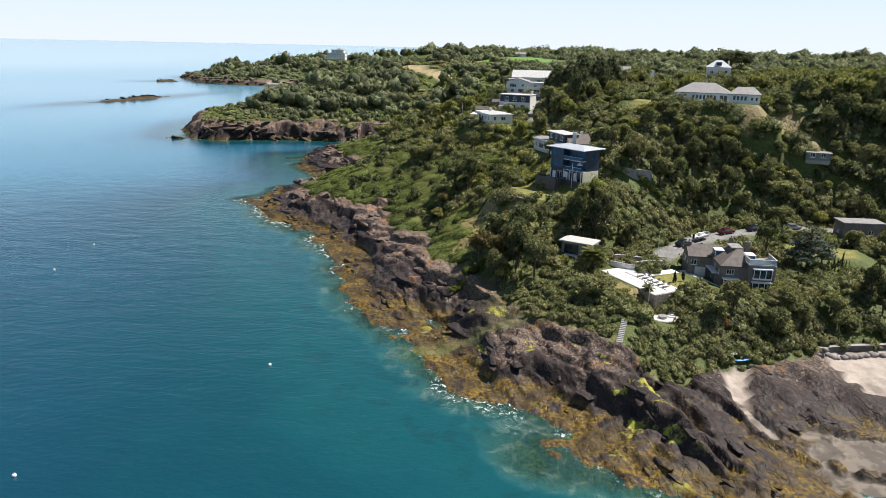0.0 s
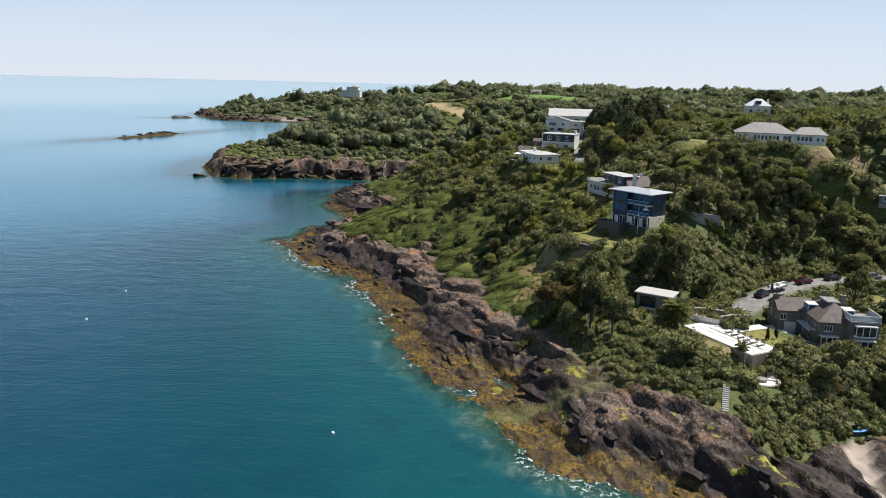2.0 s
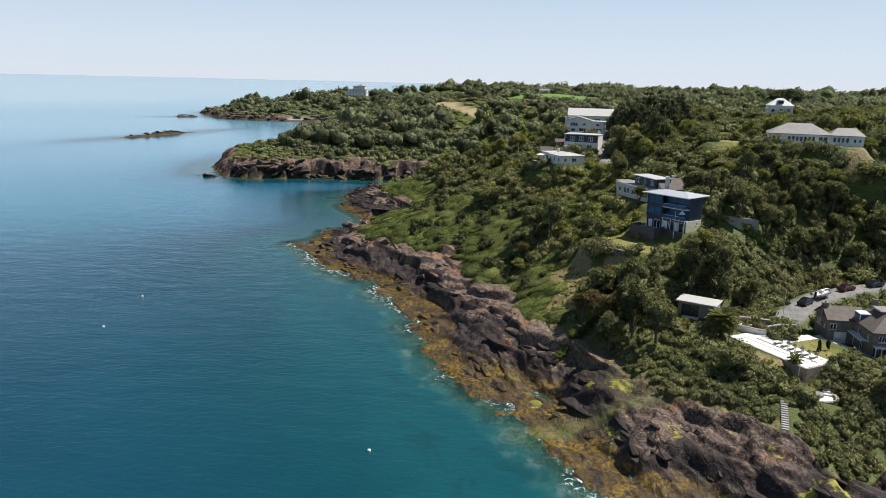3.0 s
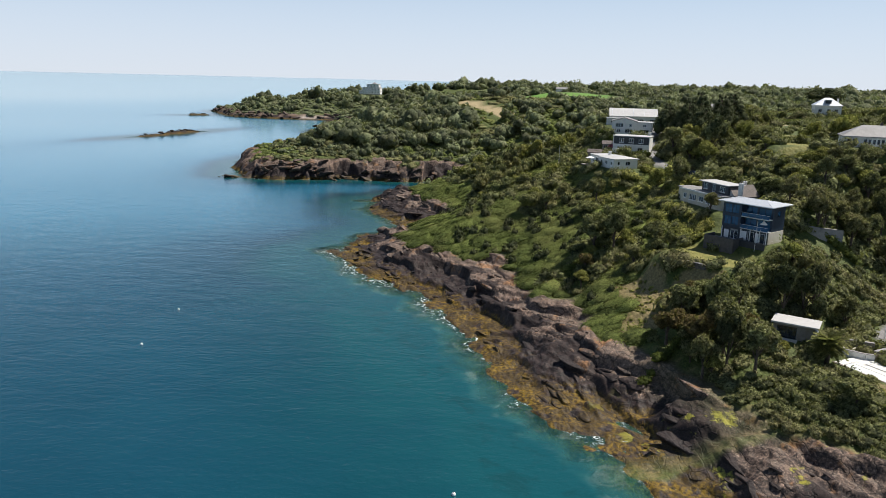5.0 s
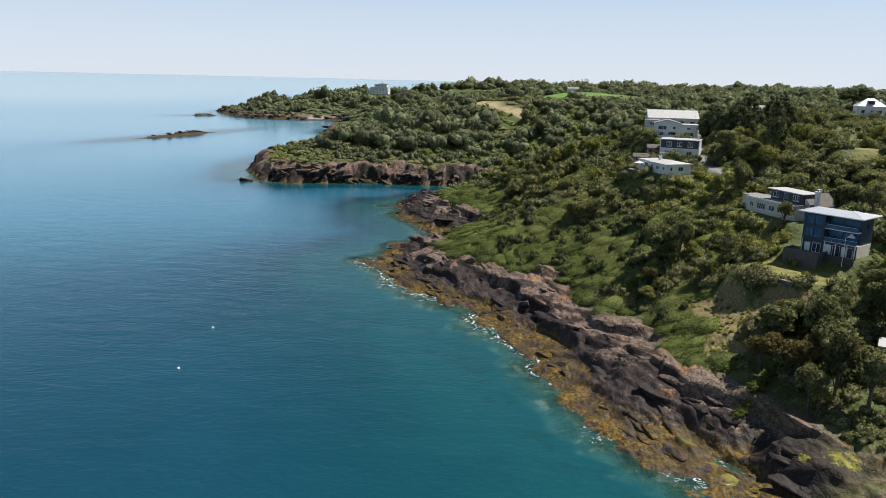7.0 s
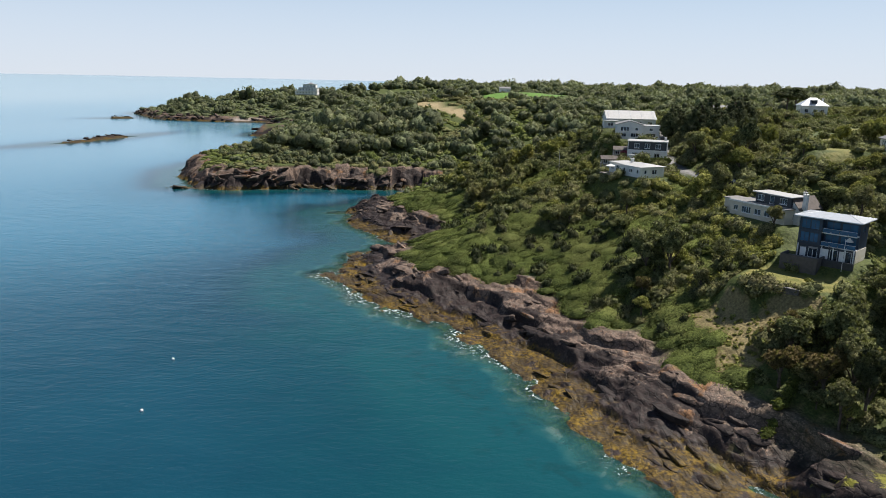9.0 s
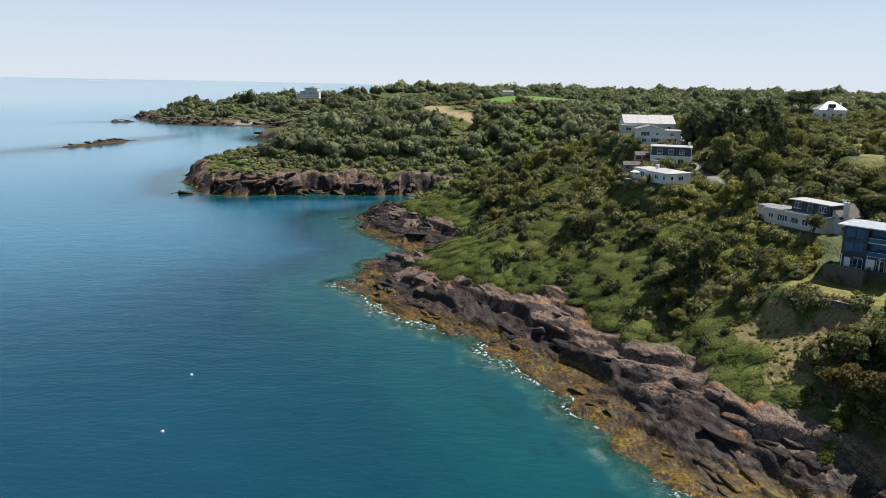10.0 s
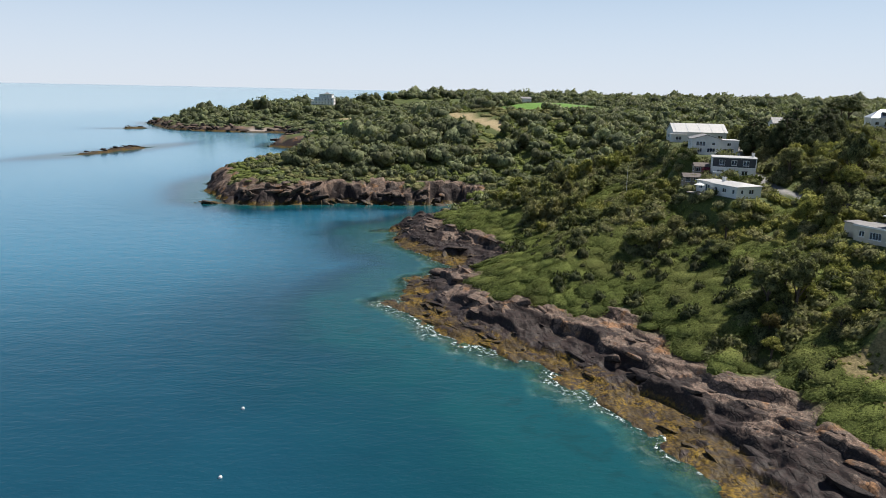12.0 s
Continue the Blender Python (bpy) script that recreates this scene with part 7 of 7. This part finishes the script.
def pool_terrace():
    r = thing("pool_terrace", "white paved pool terrace with a long covered pool", "terrace", *on_terrace(0, 0), math.degrees(math.atan2(AX.y, AX.x)))
    # paving flags in rows, laid with open joints on a concrete bed
    part("bed", block(1.5, 1.2, -0.35, 16.4, 6.5, 0.6), M_CONCRETE, r)
    flag = block(0, 0, 0, 1.56, 1.06, 0.08, bevel=0.015)
    first = part("paving_slab", flag, M_PAVING, r)
    first.location = (-5.8, -1.53, 0.0)
    n = 0
    for i in range(10):
        for j in range(1, 7):
            if (i, j) == (0, 1) or (1 <= j <= 2 and 1 <= i <= 8):
                continue
            o = new("paving_slab", first.data)
            o.parent = r
            o.location = (-5.8 + 1.62 * i, -2.65 + 1.12 * j, 0.004 * ((i * 7 + j * 3) % 5) - 0.008)
    part("pool_cover", block(1.5, -0.97, -0.03, 12.9, 2.2, 0.06, bevel=0.02), M_POOL, r, "pale slatted cover over the pool")
    part("pool_edge", block(2.4, 1.65, 0.07, 12.4, 0.16, 0.1, bevel=0.02), M_GREYROOF, r, "grey line of the pool's edge")
    part("end_wall", block(9.75, 1.2, -1.5, 0.3, 6.9, 3.0, bevel=0.03), M_STONEWALL, r, "rough stone end wall")
    part("edge_wall", block(1.5, -2.25, -1.5, 16.6, 0.3, 3.0, bevel=0.03), M_STONEWALL, r, "rough stone edge wall")


def sun_lounger():
    r = thing("sun_lounger", "teak sun lounger with white mattress and dark headrest", "lounger", *on_terrace(0, 2.6, 0.05))
    part("frame", block(0, 0, 0.28, 1.9, 0.62, 0.07, bevel=0.02), M_TEAK, r)
    for sx in (-0.8, 0.8):
        for sy in (-0.25, 0.25):
            part("leg", block(sx, sy, 0.13, 0.06, 0.06, 0.26), M_TEAK, r)
    part("mattress", block(0.25, 0, 0.36, 1.35, 0.58, 0.1, bevel=0.03), M_PAVING, r, "white mattress")
    b = block(0, 0, 0, 0.65, 0.58, 0.09, bevel=0.03)
    bmesh.ops.transform(b, matrix=pose(-0.68, 0, 0.55, 0, 40, 0), verts=b.verts)
    part("backrest", b, M_CUSHION, r)
    return r


pool_terrace()
lounger = sun_lounger()
lounger.matrix_world = pose(*on_terrace(-0.3, 3.1, 0.05), 0, 0, 206)
tagged(lounger, group="loungers by the pool")
for k in range(1, 6):
    copy_thing(lounger, pose(*on_terrace(-0.3 + 1.45 * k, 3.1 - 0.04 * k + 0.06 * (k % 2), 0.05), 0, 0, 206 + 3 * (k % 3)))

long_wall("garden_wall", "curved rough stone garden wall behind the pool", [(35.0, 147.5, 10.4), (40.0, 147.6, 10.3), (43.6, 146.4, 10.2)], 1.3, 0.5, M_STONEWALL)
long_wall("garden_wall", "white rendered terrace wall beside the pool", [(36.2, 144.6, 10.2), (39.6, 141.9, 10.2), (41.0, 141.6, 10.2)], 1.0, 0.3, M_WHITE)
long_wall("garden_wall", "arched rough stone wall by the lawn", [(41.2, 142.0, 10.2), (44.0, 143.4, 10.2), (47.4, 143.6, 10.1)], 1.5, 0.5, M_STONEWALL)
pv = thing("terrace", "white paved path beside the stone house", "path", 45.6, 140.2, 9.98, 22)
for k in range(9):
    part("paving_slab", block(-4.0 + k * 1.0, 0.05 * (k % 2), 0.05, 0.94, 2.3, 0.14, bevel=0.02), M_PAVING, pv)
pv = thing("terrace", "white paved walk between the lawn and the stone house", "path", 53.6, 139.4, 9.3, -72)
for k in range(11):
    part("paving_slab", block(-5.0 + k * 1.0, 0.05 * (k % 2), 0.0, 0.94, 1.9, 0.2, bevel=0.02), M_PAVING, pv)
up = thing("terrace", "raised white terrace behind the pool", "terrace", 38.6, 145.6, 10.5, -12)
for i in range(4):
    for j in range(2):
        part("paving_slab", block(-2.4 + i * 1.6, -0.8 + j * 1.6, 0.02 + 0.01 * ((i + j) % 2), 1.54, 1.54, 0.16, bevel=0.02), M_PAVING, up)

# --- lower sitting terrace, its steps and wall
lt = thing("terrace", "round white sitting terrace with a low stone rim", "terrace", 41.4, 122.4, 6.85)
bm = rod(bmesh.new(), (0, 0, -0.5), (0, 0, 0.06), 2.5, 2.5, 28)
part("paving", bm, M_PAVING, lt, "white paved disc")
for k in range(16):
    a = radians(150 + 14 * k)
    part("rim_stone", block(2.65 * math.cos(a), 2.65 * math.sin(a), 0.15, 0.5, 0.66, 0.7, bevel=0.06, turn=math.degrees(a)), M_STONEWALL, lt)
part("table", rod(bmesh.new(), (0.2, 0.3, 0.06), (0.2, 0.3, 0.55), 0.75, 0.85, 16), M_GREYROOF, lt, "round grey table")
for n, (p, q, count, wid, lab) in enumerate([((43.2, 122.8, 7.0), (46.8, 131.0, 9.9), 14, 1.5, "pale stone garden steps down from the lawn"), ((30.4, 109.8, gz(30.4, 109.8)), (32.6, 115.6, gz(32.6, 115.6) + 0.3), 13, 1.0, "narrow concrete steps down to the rocks"),
                                             ((24.3, 164.0, 17.3), (24.9, 167.2, 19.7), 10, 1.1, "stone steps up to the lawn"), ((41.5, 119.4, 5.6), (41.2, 120.6, 6.8), 6, 1.2, "white steps below the sitting terrace")]):
    st = thing("steps", lab, "steps", *p)
    a, b = Vector(p), Vector(q)
    turn = math.degrees(math.atan2((b - a).y, (b - a).x))
    run = math.hypot((b - a).x, (b - a).y) / count
    for k in range(count):
        c = (b - a) * (k + 0.5) / count
        part("step", block(c.x, c.y, c.z - 0.35, run + 0.05, wid, 0.8, bevel=0.02, turn=turn), M_PAVING if n != 1 else M_CONCRETE, st)

for x, y, h, lab in ((39.7, 126.0, 8.0, "tall white flag pole beside the pool terrace"), (8.4, 293.5, 9.0, "slim white flag pole on the slope"), (49.0, 152.5, 5.5, "thin wooden pole by the garden")):
    fp = thing("flag_pole", lab, "flag pole", x, y, gz(x, y) - 0.2)
    part("pole", rod(bmesh.new(), (0, 0, 0), (0, 0, h), 0.07, 0.04), M_FRAME, fp)
    part("cap", rod(bmesh.new(), (0, 0, h), (0, 0, h + 0.12), 0.09, 0.03), M_FRAME, fp)
    part("base", rod(bmesh.new(), (0, 0, 0), (0, 0, 0.35), 0.16, 0.14), M_CONCRETE, fp)


# --- cars, boat, kayaks
def car(x, y, yaw, paint, label):
    r = thing("car", label, "car", x, y, gz(x, y), yaw, group="parked cars by the drive")
    bm = block(0, 0, 0.62, 4.3, 1.76, 0.62, bevel=0.12)
    part("body", bm, paint, r)
    bm = block(-0.2, 0, 1.18, 2.5, 1.6, 0.56, bevel=0.08)
    for v in bm.verts:
        if v.co.z > 1.2:
            v.co.x = -0.2 + (v.co.x + 0.2) * 0.74
            v.co.y *= 0.84
    cab = part("cabin", bm, M_GLASS, r, "dark glazed cabin")
    part("roof", block(-0.2, 0, 1.47, 1.75, 1.3, 0.06, bevel=0.02), paint, cab)
    for sx in (-1.32, 1.36):
        for sy in (-0.82, 0.82):
            w = part("wheel", rod(bmesh.new(), (sx, sy - 0.1, 0.33), (sx, sy + 0.1, 0.33), 0.33, 0.33, 14), M_TYRE, r)
            part("rim", rod(bmesh.new(), (sx, sy - 0.115, 0.33), (sx, sy + 0.115, 0.33), 0.2, 0.2, 10), M_STEEL, w)
    for sy in (-0.62, 0.62):
        part("headlight", block(2.12, sy, 0.72, 0.12, 0.34, 0.16, bevel=0.03), M_LAMP, r)
        part("tail_light", block(-2.12, sy, 0.74, 0.1, 0.3, 0.18, bevel=0.03), M_CARRED, r)


car(57.0, 160.0, 40, M_CARBLACK, "black parked car on the gravel drive")
car(71.0, 170.3, 25, M_CARRED, "dark red parked car on the drive")
car(79.5, 174.0, 22, M_CARBLACK, "black estate car parked under the trees")
car(90.0, 175.8, 5, M_CARSILVER, "silver car parked beside the garden")
car(41.8, 184.2, -45, M_CARBLACK, "black car parked beside the blue house")
car(35.4, 224.5, -58, M_CARBLACK, "dark blue car on the narrow lane")


def rib_boat():
    r = thing("boat", "grey inflatable boat with an outboard on a trailer", "boat", 62.6, 164.4, gz(62.6, 164.4), 38)
    for nm, s in (("tube", -1), ("tube", 1)):
        tv, tf = tube([(-2.8, s * 0.95, 1.1), (1.4, s * 0.95, 1.15), (2.6, s * 0.55, 1.35), (3.1, 0, 1.5)], [0.27, 0.27, 0.24, 0.2], 8)
        o = new(nm, plant_mesh(nm, tv, tf, M_STEEL))
        o.parent = r
    hull = block(-0.1, 0, 0.9, 5.2, 1.7, 0.5, bevel=0.18)
    part("hull", hull, M_WHITE, r)
    part("console", block(-0.4, 0, 1.45, 0.7, 0.7, 0.8, bevel=0.06), M_WHITE, r)
    part("outboard", block(-2.95, 0, 1.3, 0.5, 0.4, 1.1, bevel=0.08), M_CARBLACK, r, "black outboard motor")
    tr = part("trailer", block(0.3, 0, 0.52, 6.2, 0.14, 0.12), M_STEEL, r, "galvanised trailer")
    for s in (-1, 1):
        part("wheel", rod(bmesh.new(), (-0.8, s * 1.0 - 0.1, 0.3), (-0.8, s * 1.0 + 0.1, 0.3), 0.3, 0.3, 12), M_TYRE, tr)


rib_boat()


def kayak(x, y, z, yaw, pitch, mat, label):
    r = thing("kayak", label, "kayak", x, y, z)
    r.matrix_world = pose(x, y, z, 0, pitch, yaw)
    bm = bmesh.new()
    rings = []
    for k in range(9):
        t = k / 8 * 2 - 1
        w = 0.36 * (1 - t * t) ** 0.6 + 0.02
        rings.append([bm.verts.new((t * 1.7, w * math.cos(a), 0.2 + 0.14 * math.sin(a) + 0.12 * t * t)) for a in [6.2832 * q / 8 for q in range(8)]])
    for a, b in zip(rings[:-1], rings[1:]):
        for q in range(8):
            bm.faces.new((a[q], a[(q + 1) % 8], b[(q + 1) % 8], b[q]))
    bm.faces.new(rings[0])
    bm.faces.new(rings[-1])
    part("hull", bm, mat, r, smooth_faces=True)
    part("cockpit", rod(bmesh.new(), (0, 0, 0.32), (0, 0, 0.38), 0.26, 0.24, 12), M_TYRE, r)


kayak(50.9, 117.2, gz(50.9, 117.2) + 1.7, 10, 80, M_ORANGE, "orange kayak propped upright against the bushes")
kayak(52.6, 112.2, gz(52.6, 112.2) + 0.25, 15, 0, M_BLUEPL, "blue kayak lying above the beach")
kayak(50.6, 113.0, gz(50.6, 113.0) + 0.25, -10, 0, M_WHITE, "white kayak lying above the beach")

# --- sea wall and its boulders
long_wall("sea_wall", "dark stone sea wall at the top of the beach", [(66.5, 117.0, 2.3), (73, 118.6, 2.3), (84, 119.9, 2.3), (104, 121.6, 2.4)], 1.5, 0.7, M_SEAWALL, 1.2)
rng = np.random.default_rng(77)
for k in range(26):
    x = 67.5 + k * 0.95 + rng.uniform(-0.2, 0.2)
    y = 117.0 + (x - 67.5) * 0.16 - 1.3 - rng.uniform(0, 0.5)
    s = rng.uniform(0.45, 0.85)
    v, f = lumpy(rng, np.zeros(3), np.array([s * 1.2, s, s * 0.75]), ICO2, 0.12)
    o = new("boulder", plant_mesh("boulder", v, f, M_BOULDER))
    o.location = (x, y, gz(x, y) + s * 0.25)
    tagged(o, "rounded grey boulder at the foot of the sea wall", "boulder", "boulders along the sea wall")
# --- walls and paths by the blue house
long_wall("retaining_wall", "tall curved grey retaining wall beside the house", [(43.8, 186.5, 22.3), (45.6, 182.6, 22.6), (49.5, 181.3, 22.2), (54.4, 181.0, 21.8)], 2.7, 0.4, M_CONCRETE, 1.6)
long_wall("garden_wall", "curved dark stone wall below the lawn", [(14.4, 176.2, 18.0), (16.0, 173.2, 17.9), (18.0, 169.8, 17.9), (20.4, 166.6, 17.9)], 1.7, 0.6, M_SEAWALL, 1.5)
long_wall("lane_wall", "pale roadside wall along the lane", [(30.3, 256.0, 31.8), (31.6, 264.0, 33.0), (34.6, 276.0, 35.4)], 1.2, 0.4, M_STONEWALL)


# --- hedges
def hedge(pts, w, h, label, mat=None):
    r0 = None
    chunks = []
    rr = np.random.default_rng(int(pts[0][0] * 10 + pts[0][1]))
    for (ax, ay), (bx3, by3) in zip(pts[:-1], pts[1:]):
        n = max(2, int(math.hypot(bx3 - ax, by3 - ay) / (w * 0.55)))
        for k in range(n + 1):
            x, y = ax + (bx3 - ax) * k / n, ay + (by3 - ay) * k / n
            z = gz(x, y)
            c = np.array([x, y, z + h * 0.45])
            chunks.append(lumpy(rr, c, np.array([w * 0.55, w * 0.55, h * 0.55]), ICO1, 0.1))
            m = 46
            d = rr.normal(0, 1, (m, 3))
            d /= np.abs(d).max(axis=1)[:, None]
            d *= np.array([0.5, 0.5, 0.5])
            d[:, 2] = np.abs(d[:, 2])
            nor = d / (np.linalg.norm(d, axis=1)[:, None] + 1e-9)
            chunks.append(cards(rr, c + d * np.array([w, w, h * 1.1]), nor, 0.24, 0.4))
    v, f = gather(chunks)
    o = new("hedge", plant_mesh("hedge", v, f, mat or M_HEDGE))
    return tagged(o, label, "hedge")


hedge([(6, 297), (16, 291), (26, 279)], 1.6, 1.8, "long clipped green hedge below the lane")
hedge([(12, 288), (22, 276)], 1.4, 1.5, "clipped green hedge on the slope")
hedge([(104, 326), (122, 328), (142, 330)], 1.8, 1.9, "long clipped hedge below the villa")
hedge([(106, 334), (124, 335.5), (142, 337)], 1.8, 2.0, "dark clipped hedge in front of the villa")
hedge([(96, 316), (120, 319)], 1.6, 1.6, "clipped hedge between terraces")
hedge([(12, 214), (19, 206), (22, 201)], 1.3, 1.4, "sunlit clipped hedge in a hillside garden")
hedge([(13, 202), (18, 196), (22, 190)], 1.3, 1.2, "low clipped hedge beside garden steps")
hedge([(16, 196), (20, 191)], 1.2, 1.1, "low clipped hedge in a hillside garden")
hedge([(46, 186), (52, 181), (57, 178)], 1.6, 1.7, "bright clipped hedge above the retaining wall", M_BRACKEN)
hedge([(22, 254.5), (30, 252)], 1.6, 1.9, "clipped hedge behind the bungalow")
hedge([(17, 300), (26, 303)], 2.2, 2.4, "tall dark hedge beside the large house")
hedge([(3, 143), (7, 146.5), (11, 150)], 1.5, 1.3, "clipped hedge at the cliff edge")


# --- palms, cedar, pines and garden flowers
def palm(x, y, h, rad, label, fronds=60):
    z = gz(x, y)
    r = thing("palm_tree", label, "palm tree", x, y, z - 0.2)
    v, f = tube([(0, 0, 0), (0.05, 0, h * 0.5), (0, 0.05, h)], [0.42, 0.36, 0.44], 10)
    o = new("trunk", plant_mesh("trunk", v, f, M_BARK))
    o.parent = r
    # one frond: an arching rib with leaflets on both sides
    vs, fs = [], []
    n = 14
    pts = []
    for k in range(n + 1):
        t = k / n
        pts.append(Vector((rad * (t * 0.98), 0, rad * (0.55 * t - 0.78 * t * t))))
    for k in range(1, n):
        p = pts[k]
        ln = rad * 0.27 * math.sin(math.pi * (0.12 + 0.8 * k / n))
        for s in (-1, 1):
            tip = p + Vector((ln * 0.55, s * ln, -ln * 0.25))
            b = len(vs)
            vs += [p - Vector((0.2, 0, 0)), p + Vector((0.3, 0, 0.03)), tip]
            fs.append((b, b + 1, b + 2))
        b = len(vs)
        q = pts[k + 1]
        vs += [p + Vector((0, 0.03, 0)), p - Vector((0, 0.03, 0)), q]
        fs.append((b, b + 1, b + 2))
    me = plant_mesh("frond", np.array([v[:] for v in vs]), np.array(fs), M_PALM)
    rr = np.random.default_rng(int(x * 7))
    for k in range(fronds):
        o = new("frond", me)
        o.parent = r
        o.matrix_local = pose(0, 0, h, 0, -64 + 88 * (k / fronds) ** 0.9, 137.5 * k) @ Matrix.Diagonal((*([rr.uniform(0.85, 1.1)] * 3), 1))


palm(31.9, 139.4, 3.4, 3.3, "short date palm with arching fronds beside the pool")
palm(40.2, 128.6, 1.6, 1.3, "small dark palm in the rockery", 22)
palm(36.2, 153.6, 2.2, 1.6, "bright young palm behind the pool hut", 26)


def layered_tree(x, y, h, rad, tiers, mat, name, label, flat=0.16):
    z = gz(x, y)
    r = thing(name, label, "tree", x, y, z - 0.2)
    rr = np.random.default_rng(int(x * 3 + y))
    bits = [tube([(0, 0, -0.4), (0.1, 0, h * 0.5), (0, 0.1, h * 0.97)], [0.42, 0.3, 0.06], 8)]
    lobes = []
    for k in range(tiers):
        t = k / max(1, tiers - 1)
        zz = h * (0.38 + 0.6 * t)
        rk = rad * (1.0 - 0.72 * t ** 1.3)
        m = max(3, int(7 - 3 * t))
        for q in range(m):
            a = 6.283 * q / m + rr.uniform(-0.4, 0.4) + k
            d = rk * rr.uniform(0.45, 0.75)
            s = rk * rr.uniform(0.3, 0.46)
            c = (d * math.cos(a), d * math.sin(a), zz + rr.uniform(-0.3, 0.3))
            lobes.append((c, (s, s, s * flat * 2)))
            bits.append(tube([(0, 0, zz - 0.5), (c[0] * 0.6, c[1] * 0.6, zz - 0.15), c], [0.1, 0.07, 0.03], 4))
    v, f = gather(bits)
    o = new("trunk", plant_mesh("trunk", v, f, M_BARK))
    o.parent = r
    v, f = leaf_mass(int(x), lobes, 1500, 0.26, ICO1, 0.7, 0.5, 0.4)
    o = new("crown", plant_mesh("crown", v, f, mat))
    o.parent = r


M_CEDAR = foliage("blue_cedar_needles", (0.070, 0.095, 0.070), (0.19, 0.23, 0.17), (0.17, 0.19, 0.13), 0.1)
layered_tree(79.6, 146.6, 10.5, 5.6, 6, M_CEDAR, "cedar_tree", "grey-green cedar with flat layered branches on the lawn")
for k, (x, y) in enumerate(((169, 430), (178, 437))):
    t = make_tree("pine_tree", "dark umbrella pine standing above the skyline", round_crown(950 + k, 12, 0.8, 900, 0.07), M_DARKTREE, 9.0 - k, 9.0, 9.0 - k, 0.5, 5, 60 + k)
    t.matrix_world = pose(x, y, gz(x, y) - 0.2)
for k, (x, y, h) in enumerate([(44, 280, 11.5), (48, 273, 13), (53, 277, 15), (58, 271, 13.5), (46, 288, 12), (64, 277, 13), (51, 265, 10.5)]):
    layered_tree(x, y, h, 5.8, 7, M_DARKTREE, "pine_tree", "tall black-green pine beside the lane", 0.55)
layered_tree(31.5, 300, 8.5, 3.4, 5, M_DARKTREE, "pine_tree", "open dark pine in front of the large house", 0.2)
for k, (x, y, h) in enumerate([(24.5, 221, 8.0), (29.5, 192.8, 5.6)]):
    t = make_tree("broadleaf_tree", "single dense green tree in a hillside garden" if k == 0 else "dark round tree beside the blue house", round_crown(900 + k, 11, 0.95, 700, 0.08), M_BRIGHT if k == 0 else M_TREE, h * 0.36, h * 0.75, h * 0.25, 0.2, 4, k)
    t.matrix_world = pose(x, y, gz(x, y) - 0.2)

rr = np.random.default_rng(5)
for k in range(34):
    x, y = 75 + rr.uniform(0, 15), 148.5 + rr.uniform(-2.2, 1.6)
    h = rr.uniform(1.8, 3.2)
    e = thing("spire_plant", "tall dark flower spire beside the lawn", "plant", x, y, gz(x, y) - 0.1, group="flower spires by the lawn")
    part("spire", rod(bmesh.new(), (0, 0, 0), (rr.uniform(-0.25, 0.25), rr.uniform(-0.2, 0.2), h), 0.22, 0.03, 7), M_DARKTREE, e)
    v, f = leaf_mass(1000 + k, [((0, 0, 0.25), (0.5, 0.5, 0.35))], 30, 0.2)
    o = new("leaf_rosette", plant_mesh("leaf_rosette", v, f, M_BUSH))
    o.parent = e
for k, (x, y, s, mat, lab) in enumerate([(64.5, 152.5, 1.5, M_PINK, "pink flowering shrub behind the stone house"), (72.5, 156.5, 1.3, M_PINK, "pink flowering shrub beside the drive"), (101, 160.5, 1.6, M_BRIGHT, "bright yellow-green shrub by the lawn"),
                                         (21.5, 265.5, 1.7, M_PINK, "pink blossoming shrub behind the bungalow"), (66.4, 131.0, 1.9, M_BRIGHT, "round green shrub beside the stone house"), (24.6, 170.8, 0.9, M_BRIGHT, "small round bush on the lawn"),
                                         (47.1, 134.4, 0.45, M_DARKTREE, "small clipped cypress on the lawn"), (49.0, 135.2, 0.45, M_DARKTREE, "small clipped cypress on the lawn"), (26.5, 143.5, 1.3, M_BRIGHT, "round green shrub on the garden slope")]):
    v, f = round_crown(1100 + k, 6, 0.8, 260, 0.14)
    o = new("shrub", plant_mesh("shrub", v * np.array([s, s, s * (3.2 if "cypress" in lab else 1.0)]), f, mat))
    o.location = (x, y, gz(x, y) - 0.15)
    tagged(o, lab, "shrub")

# --- buoys afloat
for x, y in ((-93.4, 164.6), (-29.2, 114.0), (-54.1, 79.9), (-94.4, 187.1)):
    b = thing("buoy", "small white mooring buoy afloat on the sea", "buoy", x, y, 0.0, group="mooring buoys")
    bm = bmesh.new()
    bmesh.ops.create_uvsphere(bm, u_segments=12, v_segments=8, radius=0.3)
    bmesh.ops.translate(bm, verts=bm.verts, vec=(0, 0, 0.12))
    part("float", bm, M_FRAME, b, smooth_faces=True)
    part("ring", rod(bmesh.new(), (0, 0, 0.38), (0, 0, 0.56), 0.06, 0.05), M_STEEL, b)
